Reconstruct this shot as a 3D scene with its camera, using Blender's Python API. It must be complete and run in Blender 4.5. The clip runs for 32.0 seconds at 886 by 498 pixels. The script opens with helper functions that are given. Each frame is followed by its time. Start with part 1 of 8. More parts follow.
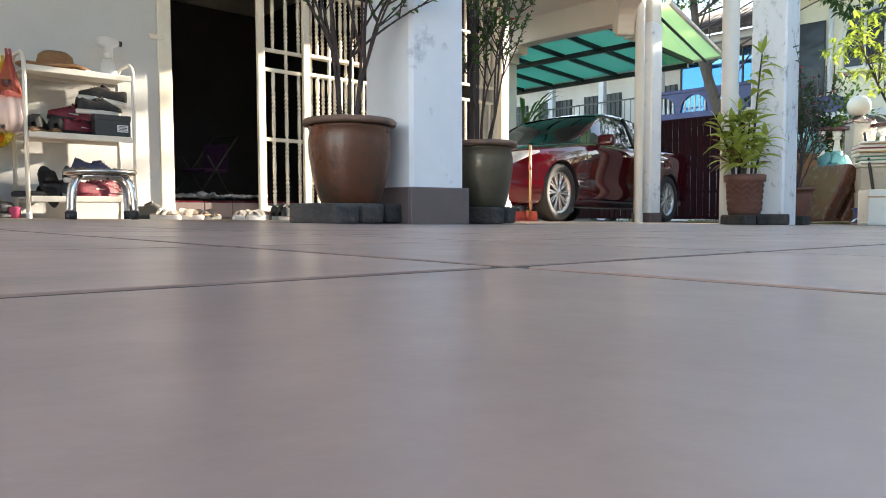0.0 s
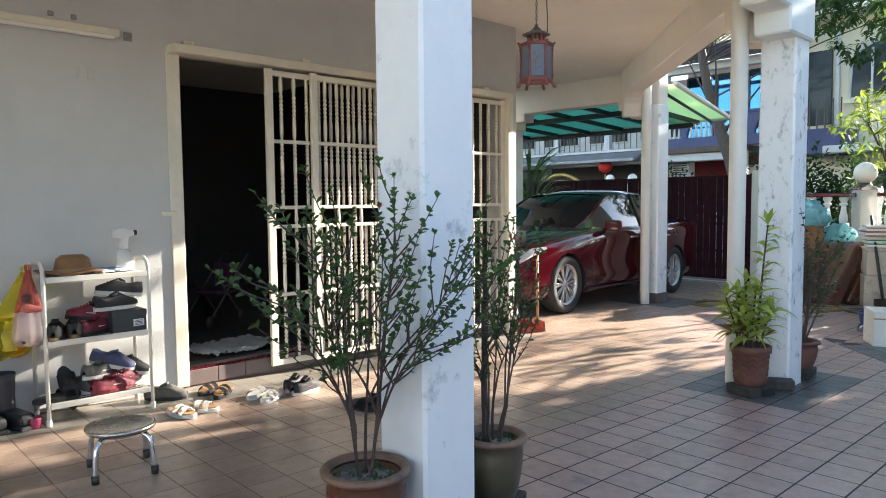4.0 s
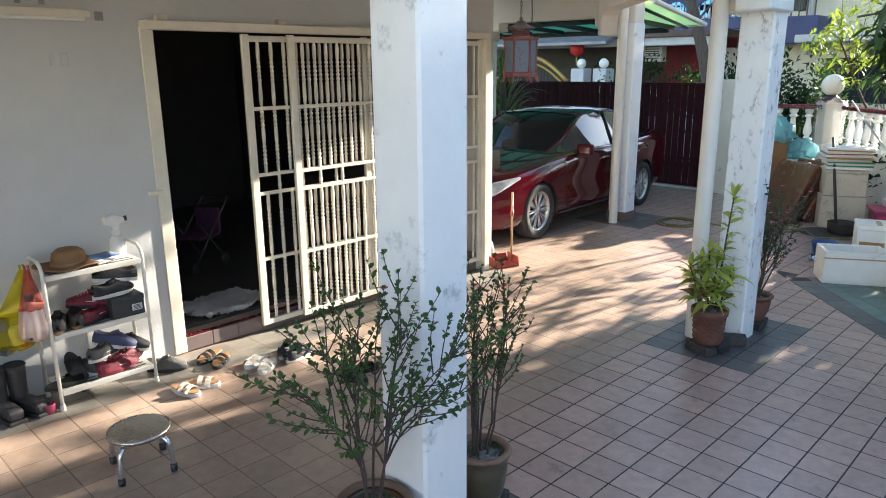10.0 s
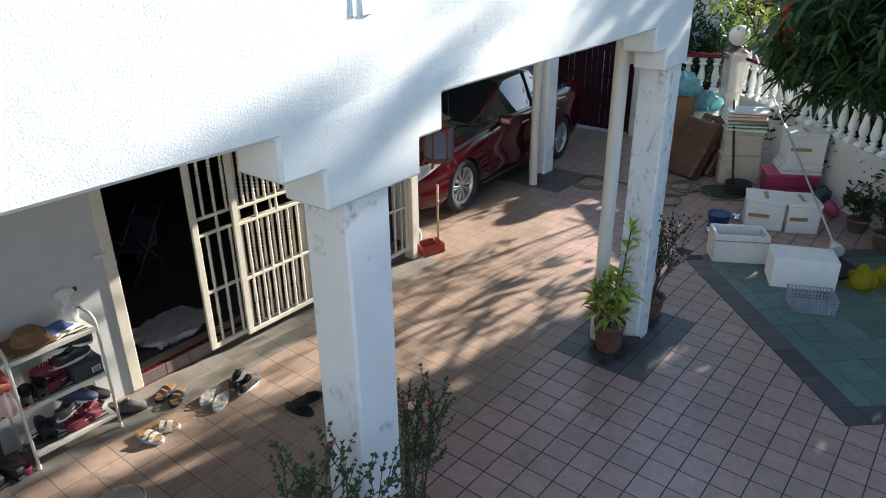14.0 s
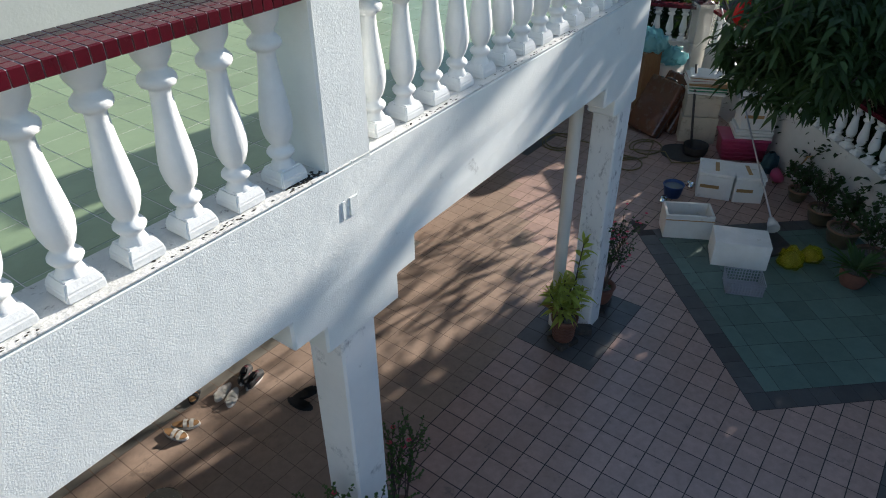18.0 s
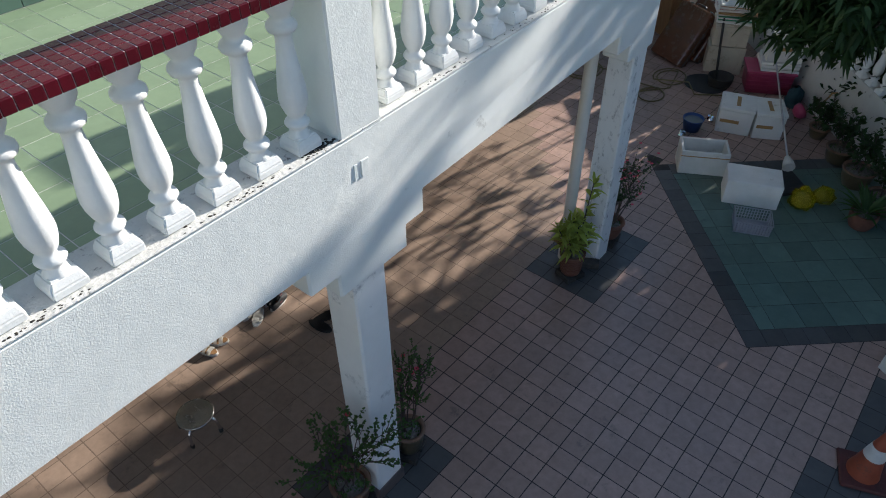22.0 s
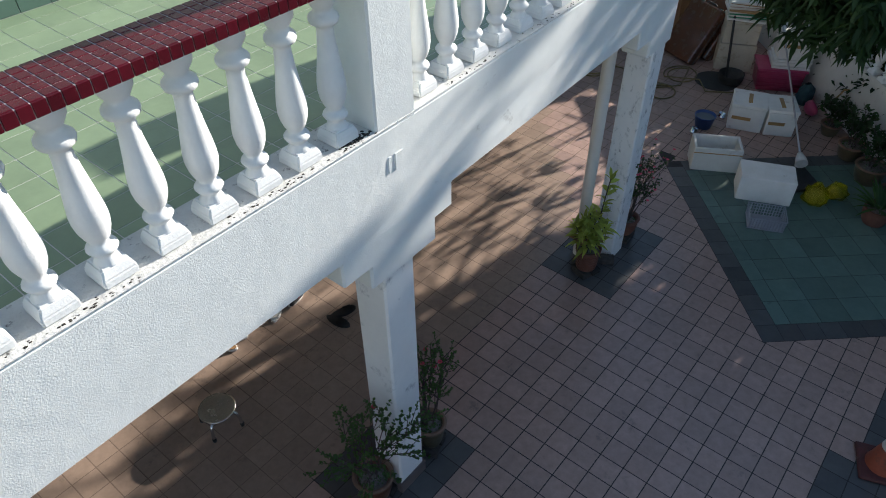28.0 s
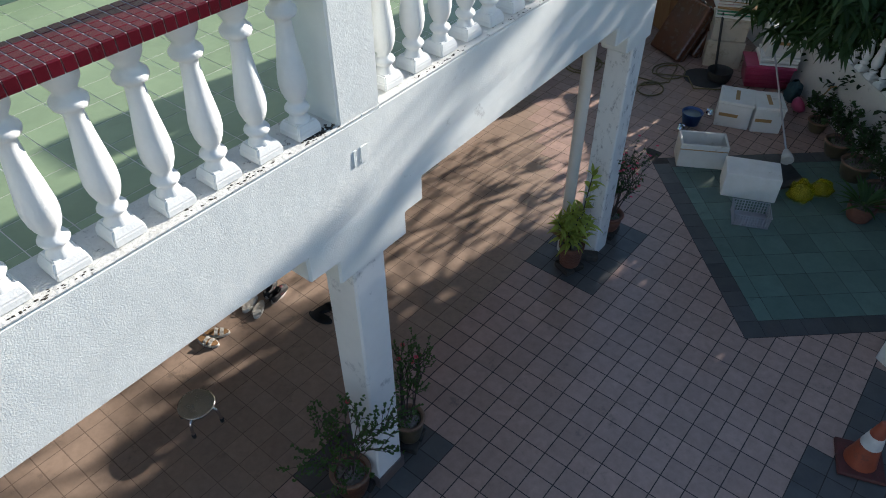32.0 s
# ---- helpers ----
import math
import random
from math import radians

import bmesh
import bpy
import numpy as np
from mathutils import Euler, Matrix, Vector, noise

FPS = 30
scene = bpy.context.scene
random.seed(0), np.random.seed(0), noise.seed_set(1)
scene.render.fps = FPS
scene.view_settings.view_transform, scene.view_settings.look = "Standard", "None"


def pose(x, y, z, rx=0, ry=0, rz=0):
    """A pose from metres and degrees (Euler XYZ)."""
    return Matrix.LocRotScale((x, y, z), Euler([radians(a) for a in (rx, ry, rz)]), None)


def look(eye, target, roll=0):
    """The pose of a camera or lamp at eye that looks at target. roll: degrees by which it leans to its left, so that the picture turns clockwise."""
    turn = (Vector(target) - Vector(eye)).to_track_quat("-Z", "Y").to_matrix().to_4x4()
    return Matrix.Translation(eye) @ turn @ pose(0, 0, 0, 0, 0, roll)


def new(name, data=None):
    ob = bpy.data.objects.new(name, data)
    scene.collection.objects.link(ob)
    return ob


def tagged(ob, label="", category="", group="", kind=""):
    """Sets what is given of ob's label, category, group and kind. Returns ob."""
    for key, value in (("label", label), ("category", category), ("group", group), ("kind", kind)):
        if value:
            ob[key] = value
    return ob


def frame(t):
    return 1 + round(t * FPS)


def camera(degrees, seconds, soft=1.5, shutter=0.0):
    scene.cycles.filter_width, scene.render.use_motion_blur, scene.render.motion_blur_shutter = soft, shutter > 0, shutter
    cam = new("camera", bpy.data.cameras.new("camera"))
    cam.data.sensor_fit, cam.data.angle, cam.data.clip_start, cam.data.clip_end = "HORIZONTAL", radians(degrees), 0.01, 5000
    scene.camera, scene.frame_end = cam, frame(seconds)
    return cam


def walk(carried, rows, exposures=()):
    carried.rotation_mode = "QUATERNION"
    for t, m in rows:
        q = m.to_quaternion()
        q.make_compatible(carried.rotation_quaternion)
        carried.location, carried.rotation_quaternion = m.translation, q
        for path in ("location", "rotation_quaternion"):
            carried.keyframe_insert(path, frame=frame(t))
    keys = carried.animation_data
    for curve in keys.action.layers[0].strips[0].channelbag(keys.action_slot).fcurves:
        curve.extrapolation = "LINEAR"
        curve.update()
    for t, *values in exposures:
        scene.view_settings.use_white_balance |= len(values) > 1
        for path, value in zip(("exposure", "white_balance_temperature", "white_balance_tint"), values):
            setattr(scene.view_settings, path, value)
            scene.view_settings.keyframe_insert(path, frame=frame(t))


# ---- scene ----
cam = camera(64.7, 32.0, soft=1.0)
PATH = [
    (0, (0.163, 0.162, 0.041), (1.637, 1.709, -0.076), -0.2),
    (0.5, (0.159, 0.175, 0.225), (1.624, 1.729, 0.107), -0.3),
    (1, (0.147, 0.209, 0.639), (1.618, 1.762, 0.532), -0.3),
    (1.5, (0.156, 0.211, 1.069), (1.626, 1.763, 0.975), -0.3),
    (2, (0.164, 0.188, 1.161), (1.631, 1.744, 1.073), -0.4),
    (2.5, (0.161, 0.174, 1.171), (1.627, 1.731, 1.084), -0.5),
    (3, (0.164, 0.156, 1.183), (1.629, 1.712, 1.081), -0.5),
    (3.5, (0.161, 0.168, 1.188), (1.623, 1.725, 1.067), -0.5),
    (5.5, (0.114, 0.180, 1.233), (1.571, 1.730, 1.002), -0.5),
    (6, (0.110, 0.180, 1.256), (1.566, 1.727, 0.993), -0.5),
    (6.5, (0.104, 0.179, 1.305), (1.558, 1.722, 1.009), -0.5),
    (7, (0.088, 0.193, 1.378), (1.540, 1.729, 1.049), -0.5),
    (7.5, (0.076, 0.202, 1.443), (1.527, 1.733, 1.081), -0.5),
    (8, (0.064, 0.190, 1.516), (1.516, 1.712, 1.118), -0.5),
    (8.5, (0.045, 0.204, 1.599), (1.504, 1.708, 1.166), -0.5),
    (9, (0.033, 0.210, 1.709), (1.502, 1.694, 1.240), -0.4),
    (9.5, (0.029, 0.201, 1.808), (1.507, 1.665, 1.306), -0.5),
    (10, (0.026, 0.187, 1.919), (1.510, 1.630, 1.373), -0.5),
    (10.5, (0.017, 0.185, 2.037), (1.509, 1.601, 1.443), -0.4),
    (11, (0.010, 0.169, 2.151), (1.509, 1.557, 1.514), -0.4),
    (11.5, (0.004, 0.154, 2.272), (1.511, 1.515, 1.593), -0.5),
    (12, (-0.002, 0.136, 2.398), (1.509, 1.466, 1.673), -0.5),
    (12.5, (-0.014, 0.122, 2.528), (1.503, 1.422, 1.761), -0.5),
    (13, (-0.020, 0.119, 2.707), (1.501, 1.389, 1.899), -0.6),
    (13.5, (-0.018, 0.104, 2.909), (1.507, 1.344, 2.062), -0.6),
    (14, (-0.014, 0.098, 3.136), (1.513, 1.306, 2.247), -0.6),
    (14.5, (-0.011, 0.086, 3.343), (1.516, 1.263, 2.413), -0.5),
    (16.5, (-0.090, 0.064, 3.945), (1.389, 1.162, 2.854), -0.4),
    (17, (-0.077, 0.042, 4.114), (1.384, 1.122, 2.983), -0.3),
    (17.5, (-0.083, 0.010, 4.286), (1.358, 1.080, 3.120), -0.5),
    (18, (-0.073, -0.014, 4.447), (1.348, 1.040, 3.242), -0.4),
    (18.5, (-0.065, -0.042, 4.586), (1.332, 1.000, 3.345), -0.5),
    (19, (-0.046, -0.060, 4.677), (1.323, 0.976, 3.398), -0.5),
    (19.5, (-0.028, -0.075, 4.738), (1.303, 0.962, 3.423), -0.4),
    (20, (-0.019, -0.089, 4.769), (1.277, 0.948, 3.417), -0.4),
    (20.5, (-0.036, -0.116, 4.793), (1.224, 0.916, 3.405), -0.4),
    (21, (-0.054, -0.132, 4.800), (1.188, 0.885, 3.383), -0.5),
    (21.5, (-0.067, -0.139, 4.794), (1.172, 0.872, 3.372), -0.4),
    (22, (-0.080, -0.153, 4.798), (1.158, 0.859, 3.376), -0.4),
    (22.5, (-0.109, -0.133, 4.788), (1.127, 0.880, 3.364), -0.4),
    (23, (-0.135, -0.148, 4.787), (1.102, 0.865, 3.364), -0.5),
    (23.5, (-0.159, -0.152, 4.788), (1.077, 0.861, 3.366), -0.5),
    (24, (-0.169, -0.159, 4.784), (1.068, 0.854, 3.363), -0.5),
    (24.5, (-0.165, -0.165, 4.789), (1.072, 0.847, 3.365), -0.4),
    (26.5, (-0.220, -0.125, 4.781), (1.015, 0.889, 3.358), -0.6),
    (27, (-0.213, -0.102, 4.785), (1.023, 0.913, 3.362), -0.5),
    (27.5, (-0.201, -0.067, 4.793), (1.034, 0.947, 3.369), -0.6),
    (28, (-0.213, -0.066, 4.791), (1.023, 0.948, 3.368), -0.5),
    (28.5, (-0.201, -0.055, 4.783), (1.034, 0.959, 3.359), -0.5),
    (29, (-0.185, -0.060, 4.794), (1.050, 0.953, 3.369), -0.5),
    (29.5, (-0.165, -0.067, 4.795), (1.070, 0.945, 3.371), -0.4),
    (30, (-0.143, -0.095, 4.784), (1.091, 0.917, 3.359), -0.5),
    (30.5, (-0.127, -0.123, 4.784), (1.106, 0.890, 3.359), -0.5),
    (31, (-0.119, -0.156, 4.783), (1.116, 0.855, 3.358), -0.4),
    (31.5, (-0.117, -0.198, 4.783), (1.118, 0.815, 3.360), -0.5),
    (32, (-0.124, -0.200, 4.773), (1.110, 0.811, 3.348), -0.5),
]
EXPOSURES = [(0.0, 3.18, 7050, 10), (1.0, 3.2, 6900, 10), (2.0, 2.95, 6550, 10), (11.0, 2.85, 6450, 10), (13.0, 2.52, 6350, 10), (14.5, 1.88, 6180, 10), (16.5, 1.38, 6120, 10), (19.0, 1.18, 6080, 10), (32.0, 1.25, 6080, 10)]
walk(cam, [(t, look(eye, target, roll)) for t, eye, target, roll in PATH], EXPOSURES)

# world: clear morning sky, low sun
SUN_FROM = Vector((3.0, -0.50, 1.0)).normalized()
world = bpy.data.worlds.new("sky")
scene.world = world
world.use_nodes = True
wn = world.node_tree
sky = wn.nodes.new("ShaderNodeTexSky")
sky.sky_type = 'NISHITA'
sky.sun_disc = False
sky.sun_elevation = math.asin(SUN_FROM.z)
sky.sun_rotation = math.atan2(SUN_FROM.x, SUN_FROM.y)
sky.dust_density = 0.15
sky.ozone_density = 1.0
wn.links.new(sky.outputs[0], wn.nodes["Background"].inputs[0])
wn.nodes["Background"].inputs[1].default_value = 0.08
sun = new("sun", bpy.data.lights.new("sun", 'SUN'))
sun.data.energy, sun.data.angle, sun.data.color = 4.7, radians(0.55), (1.0, 0.91, 0.79)
sun.matrix_world = look((0, 0, 20) , Vector((0, 0, 20)) - SUN_FROM)


# ---- materials ----
def pbr(name, c1, c2, rough=0.6, scale=8.0, bump=0.0, bump_scale=60.0, metal=0.0, stain=None, stain_scale=3.0, stain_cut=0.6, coat=0.0,
        vary=0.0, grain=(1, 1, 1), trans=0.0, rough_var=0.1, coarse=None):
    m = bpy.data.materials.new(name)
    m.use_nodes = True
    t = m.node_tree
    b = t.nodes["Principled BSDF"]
    co = t.nodes.new("ShaderNodeTexCoord")
    info = t.nodes.new("ShaderNodeObjectInfo")
    mp = t.nodes.new("ShaderNodeMapping")
    mp.inputs["Scale"].default_value = grain
    t.links.new(co.outputs["Object"], mp.inputs[0])
    off = t.nodes.new("ShaderNodeMath")
    off.operation = 'MULTIPLY'
    off.inputs[1].default_value = 17.0
    t.links.new(info.outputs["Random"], off.inputs[0])
    t.links.new(off.outputs[0], mp.inputs["Location"])
    n1 = t.nodes.new("ShaderNodeTexNoise")
    n1.inputs["Scale"].default_value, n1.inputs["Detail"].default_value, n1.inputs["Roughness"].default_value = scale, 6, 0.65
    t.links.new(mp.outputs[0], n1.inputs[0])
    ramp = t.nodes.new("ShaderNodeMapRange")
    ramp.inputs[1].default_value, ramp.inputs[2].default_value = 0.3, 0.7
    t.links.new(n1.outputs[0], ramp.inputs[0])
    mix = t.nodes.new("ShaderNodeMix")
    mix.data_type = 'RGBA'
    mix.inputs[6].default_value, mix.inputs[7].default_value = (*c1, 1), (*c2, 1)
    t.links.new(ramp.outputs[0], mix.inputs[0])
    colour = mix.outputs[2]
    if stain:
        n2 = t.nodes.new("ShaderNodeTexNoise")
        n2.inputs["Scale"].default_value, n2.inputs["Detail"].default_value, n2.inputs["Roughness"].default_value = stain_scale, 9, 0.72
        t.links.new(mp.outputs[0], n2.inputs[0])
        r2 = t.nodes.new("ShaderNodeMapRange")
        r2.inputs[1].default_value, r2.inputs[2].default_value = stain_cut, stain_cut + 0.12
        t.links.new(n2.outputs[0], r2.inputs[0])
        m2 = t.nodes.new("ShaderNodeMix")
        m2.data_type = 'RGBA'
        t.links.new(r2.outputs[0], m2.inputs[0])
        t.links.new(colour, m2.inputs[6])
        m2.inputs[7].default_value = (*stain, 1)
        colour = m2.outputs[2]
    if vary:
        hs = t.nodes.new("ShaderNodeHueSaturation")
        r3 = t.nodes.new("ShaderNodeMapRange")
        r3.inputs[3].default_value, r3.inputs[4].default_value = 1 - vary, 1 + vary
        t.links.new(info.outputs["Random"], r3.inputs[0])
        t.links.new(r3.outputs[0], hs.inputs["Value"])
        t.links.new(colour, hs.inputs["Color"])
        colour = hs.outputs[0]
    t.links.new(colour, b.inputs["Base Color"])
    r4 = t.nodes.new("ShaderNodeMapRange")
    r4.inputs[3].default_value, r4.inputs[4].default_value = max(0.02, rough - rough_var), min(1, rough + rough_var)
    t.links.new(n1.outputs[0], r4.inputs[0])
    t.links.new(r4.outputs[0], b.inputs["Roughness"])
    b.inputs["Metallic"].default_value = metal
    b.inputs["Coat Weight"].default_value = coat
    b.inputs["Coat Roughness"].default_value = 0.05
    b.inputs["Transmission Weight"].default_value = trans
    if bump:
        n3 = t.nodes.new("ShaderNodeTexNoise")
        n3.inputs["Scale"].default_value, n3.inputs["Detail"].default_value = bump_scale, 7
        t.links.new(mp.outputs[0], n3.inputs[0])
        bp = t.nodes.new("ShaderNodeBump")
        bp.inputs["Strength"].default_value, bp.inputs["Distance"].default_value = bump, 0.01
        height = n3.outputs[0]
        if coarse:
            n5 = t.nodes.new("ShaderNodeTexNoise")
            n5.inputs["Scale"].default_value, n5.inputs["Detail"].default_value = coarse[0], 8
            t.links.new(mp.outputs[0], n5.inputs[0])
            lump = t.nodes.new("ShaderNodeMath")
            lump.operation = 'MULTIPLY_ADD'
            lump.inputs[1].default_value = coarse[1]
            t.links.new(n5.outputs[0], lump.inputs[0])
            t.links.new(height, lump.inputs[2])
            height = lump.outputs[0]
        t.links.new(height, bp.inputs["Height"])
        t.links.new(bp.outputs[0], b.inputs["Normal"])
    return m


def per_island(key, amount):
    """Copy of a tile material whose pieces, joined in one mesh, differ a little."""
    m = M[key].copy()
    t = m.node_tree
    b = t.nodes["Principled BSDF"]
    for nd in t.nodes:
        if nd.type == 'HUE_SAT':
            geo = t.nodes.new("ShaderNodeNewGeometry")
            mr = nd.inputs["Value"].links[0].from_node
            t.links.new(geo.outputs["Random Per Island"], mr.inputs[0])
    M[key + "_far"] = m


def thin(name, colour, see=0.5, rough=0.3, through_=0.5):
    """Thin film: part see-through, part diffuse and translucent."""
    m = bpy.data.materials.new(name)
    m.use_nodes = True
    t = m.node_tree
    out = t.nodes["Material Output"]
    b = t.nodes["Principled BSDF"]
    b.inputs["Base Color"].default_value = (*colour, 1)
    b.inputs["Roughness"].default_value = rough
    tl = t.nodes.new("ShaderNodeBsdfTranslucent")
    tl.inputs[0].default_value = (*colour, 1)
    tr = t.nodes.new("ShaderNodeBsdfTransparent")
    tr.inputs[0].default_value = (*[0.4 + 0.6 * c for c in colour], 1)
    a = t.nodes.new("ShaderNodeMixShader")
    a.inputs[0].default_value = through_
    t.links.new(b.outputs[0], a.inputs[1])
    t.links.new(tl.outputs[0], a.inputs[2])
    c = t.nodes.new("ShaderNodeMixShader")
    c.inputs[0].default_value = see
    t.links.new(a.outputs[0], c.inputs[1])
    t.links.new(tr.outputs[0], c.inputs[2])
    t.links.new(c.outputs[0], out.inputs[0])
    return m


def leafy(name, c1, c2, trans=(0.2, 0.4, 0.05)):
    m = pbr(name, c1, c2, rough=0.55, scale=3, rough_var=0.1)
    m.node_tree.nodes["Principled BSDF"].inputs["Specular IOR Level"].default_value = 0.25
    t = m.node_tree
    b = t.nodes["Principled BSDF"]
    tl = t.nodes.new("ShaderNodeBsdfTranslucent")
    tl.inputs[0].default_value = (*trans, 1)
    mx = t.nodes.new("ShaderNodeMixShader")
    mx.inputs[0].default_value = 0.3
    t.links.new(b.outputs[0], mx.inputs[1])
    t.links.new(tl.outputs[0], mx.inputs[2])
    t.links.new(mx.outputs[0], t.nodes["Material Output"].inputs[0])
    geo = t.nodes.new("ShaderNodeNewGeometry")
    old = b.inputs["Base Color"].links[0].from_socket
    hs = t.nodes.new("ShaderNodeHueSaturation")
    mr = t.nodes.new("ShaderNodeMapRange")
    mr.inputs[3].default_value, mr.inputs[4].default_value = 0.6, 1.5
    t.links.new(geo.outputs["Random Per Island"], mr.inputs[0])
    t.links.new(mr.outputs[0], hs.inputs["Value"])
    t.links.new(old, hs.inputs["Color"])
    t.links.new(hs.outputs[0], b.inputs["Base Color"])
    return m


M = {}
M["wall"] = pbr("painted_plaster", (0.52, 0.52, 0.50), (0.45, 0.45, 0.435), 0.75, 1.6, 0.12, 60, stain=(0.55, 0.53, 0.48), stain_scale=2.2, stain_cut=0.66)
M["stucco"] = pbr("rough_white_render", (0.80, 0.82, 0.79), (0.74, 0.76, 0.735), 0.85, 5, 0.22, 150, stain=(0.42, 0.42, 0.40), stain_scale=4, stain_cut=0.63, coarse=(12, 1.4))
M["column"] = pbr("white_column_paint", (0.82, 0.83, 0.825), (0.75, 0.76, 0.76), 0.75, 4, 0.08, 60, stain=(0.36, 0.38, 0.40), stain_scale=5, stain_cut=0.585)
M["column_mildew"] = pbr("mildewed_column_paint", (0.82, 0.83, 0.825), (0.75, 0.76, 0.76), 0.75, 4, 0.08, 60, stain=(0.30, 0.31, 0.32), stain_scale=8, stain_cut=0.545, grain=(1.6, 1.6, 0.9))
M["ledge"] = pbr("weathered_ledge", (0.72, 0.71, 0.67), (0.58, 0.57, 0.53), 0.9, 9, 0.5, 60, stain=(0.05, 0.045, 0.04), stain_scale=26, stain_cut=0.585)
M["mould_black"] = pbr("black_mould", (0.02, 0.018, 0.014), (0.06, 0.05, 0.04), 0.95, 40)
M["ceiling"] = pbr("ceiling_paint", (0.74, 0.70, 0.63), (0.69, 0.65, 0.58), 0.85, 2, 0.1, 40, stain=(0.55, 0.5, 0.43), stain_scale=1.5, stain_cut=0.7)
M["baluster"] = pbr("white_cast_baluster", (0.80, 0.80, 0.78), (0.74, 0.74, 0.72), 0.6, 12, 0.15, 80, stain=(0.5, 0.5, 0.47), stain_scale=16, stain_cut=0.72)
M["tile"] = pbr("clay_floor_tile", (0.435, 0.295, 0.242), (0.325, 0.22, 0.18), 0.33, 16, 0.04, 60, vary=0.1, stain=(0.20, 0.155, 0.135), stain_scale=4, stain_cut=0.6, rough_var=0.13)
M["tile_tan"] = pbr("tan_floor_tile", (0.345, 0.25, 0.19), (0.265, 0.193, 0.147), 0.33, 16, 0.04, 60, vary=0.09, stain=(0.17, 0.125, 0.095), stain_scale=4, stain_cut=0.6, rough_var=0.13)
M["tile_dark"] = pbr("slate_floor_tile", (0.10, 0.096, 0.092), (0.07, 0.068, 0.066), 0.4, 6, 0.12, 25, vary=0.2)
M["tile_green"] = pbr("green_floor_tile", (0.12, 0.185, 0.155), (0.09, 0.145, 0.122), 0.45, 6, 0.12, 25, vary=0.18, stain=(0.05, 0.07, 0.06), stain_scale=4, stain_cut=0.62)
M["tile_pale"] = pbr("pale_green_tile", (0.25, 0.335, 0.20), (0.205, 0.28, 0.17), 0.35, 5, 0.1, 25, vary=0.06, stain=(0.2, 0.24, 0.18), stain_scale=3, stain_cut=0.66)
M["tile_skirt"] = pbr("green_skirting_tile", (0.115, 0.185, 0.145), (0.09, 0.15, 0.118), 0.35, 5, vary=0.1)
M["tile_red"] = pbr("oxblood_mosaic_tile", (0.10, 0.006, 0.014), (0.06, 0.004, 0.009), 0.26, 9, 0.05, 30, vary=0.12, rough_var=0.08)
M["tile_red"].node_tree.nodes["Principled BSDF"].inputs["Specular IOR Level"].default_value = 0.3
for key in ("tile", "tile_tan"):
    M[key].node_tree.nodes["Principled BSDF"].inputs["Specular IOR Level"].default_value = 0.55
M["grout_dark"] = pbr("dirty_grout", (0.04, 0.033, 0.031), (0.07, 0.058, 0.052), 0.95, 8)
M["grout_tan"] = pbr("tan_grout", (0.22, 0.158, 0.118), (0.15, 0.108, 0.082), 0.95, 2)
M["grout_pale"] = pbr("pale_grout", (0.72, 0.70, 0.66), (0.55, 0.53, 0.5), 0.95, 12)
M["grill"] = pbr("ivory_enamel", (0.66, 0.61, 0.50), (0.60, 0.55, 0.44), 0.4, 14, 0.1, 90, stain=(0.35, 0.26, 0.16), stain_scale=10, stain_cut=0.73)
# near-black colour carries the gloom of the room and the far porch
M["recess_shade"] = pbr("painted_recess_shade", (0.05, 0.047, 0.045), (0.035, 0.033, 0.032), 0.6, 2)
M["pipe"] = pbr("painted_pipe", (0.72, 0.70, 0.64), (0.67, 0.65, 0.60), 0.5, 5, stain=(0.4, 0.36, 0.28), stain_scale=4, stain_cut=0.68)
M["skirting"] = pbr("mauve_skirting_tile", (0.17, 0.125, 0.115), (0.13, 0.10, 0.095), 0.35, 6, vary=0.12)
M["gate"] = pbr("maroon_painted_metal", (0.03, 0.003, 0.008), (0.022, 0.0025, 0.006), 0.75, 8, vary=0.15)
M["asphalt"] = pbr("asphalt", (0.05, 0.05, 0.05), (0.035, 0.035, 0.037), 0.9, 12, 0.4, 120)
M["awning_green"] = thin("green_polycarbonate", (0.20, 0.55, 0.43), 0.12, 0.3, 0.65)
# paler copy of the green sheet, sunshine through it put into the colour
M["awning_sunlit"] = thin("sunlit_polycarbonate", (0.78, 0.92, 0.55), 0.1, 0.3, 0.8)
M["black_metal"] = pbr("black_steel", (0.02, 0.022, 0.022), (0.03, 0.03, 0.03), 0.45, 10)
M["concrete"] = pbr("old_concrete", (0.30, 0.28, 0.26), (0.20, 0.19, 0.17), 0.9, 9, 0.6, 40)


# ---- mesh helpers ----
def bm_box(sx, sy, sz, at=(0, 0, 0), bevel=0.0, rot=None, bm=None, seg=1):
    """Box whose base centre lies at at."""
    own = bmesh.new()
    bmesh.ops.create_cube(own, size=1)
    bmesh.ops.scale(own, vec=(sx, sy, sz), verts=own.verts)
    if bevel:
        bmesh.ops.bevel(own, geom=own.edges[:], offset=bevel, segments=seg, affect='EDGES', profile=0.6)
    bmesh.ops.translate(own, vec=(0, 0, sz / 2), verts=own.verts)
    if rot is not None:
        bmesh.ops.transform(own, matrix=rot, verts=own.verts)
    bmesh.ops.translate(own, vec=at, verts=own.verts)
    return merge(bm, own)


def merge(bm, own):
    if bm is None:
        return own
    me = bpy.data.meshes.new("tmp")
    own.to_mesh(me)
    own.free()
    bm.from_mesh(me)
    bpy.data.meshes.remove(me)
    return bm


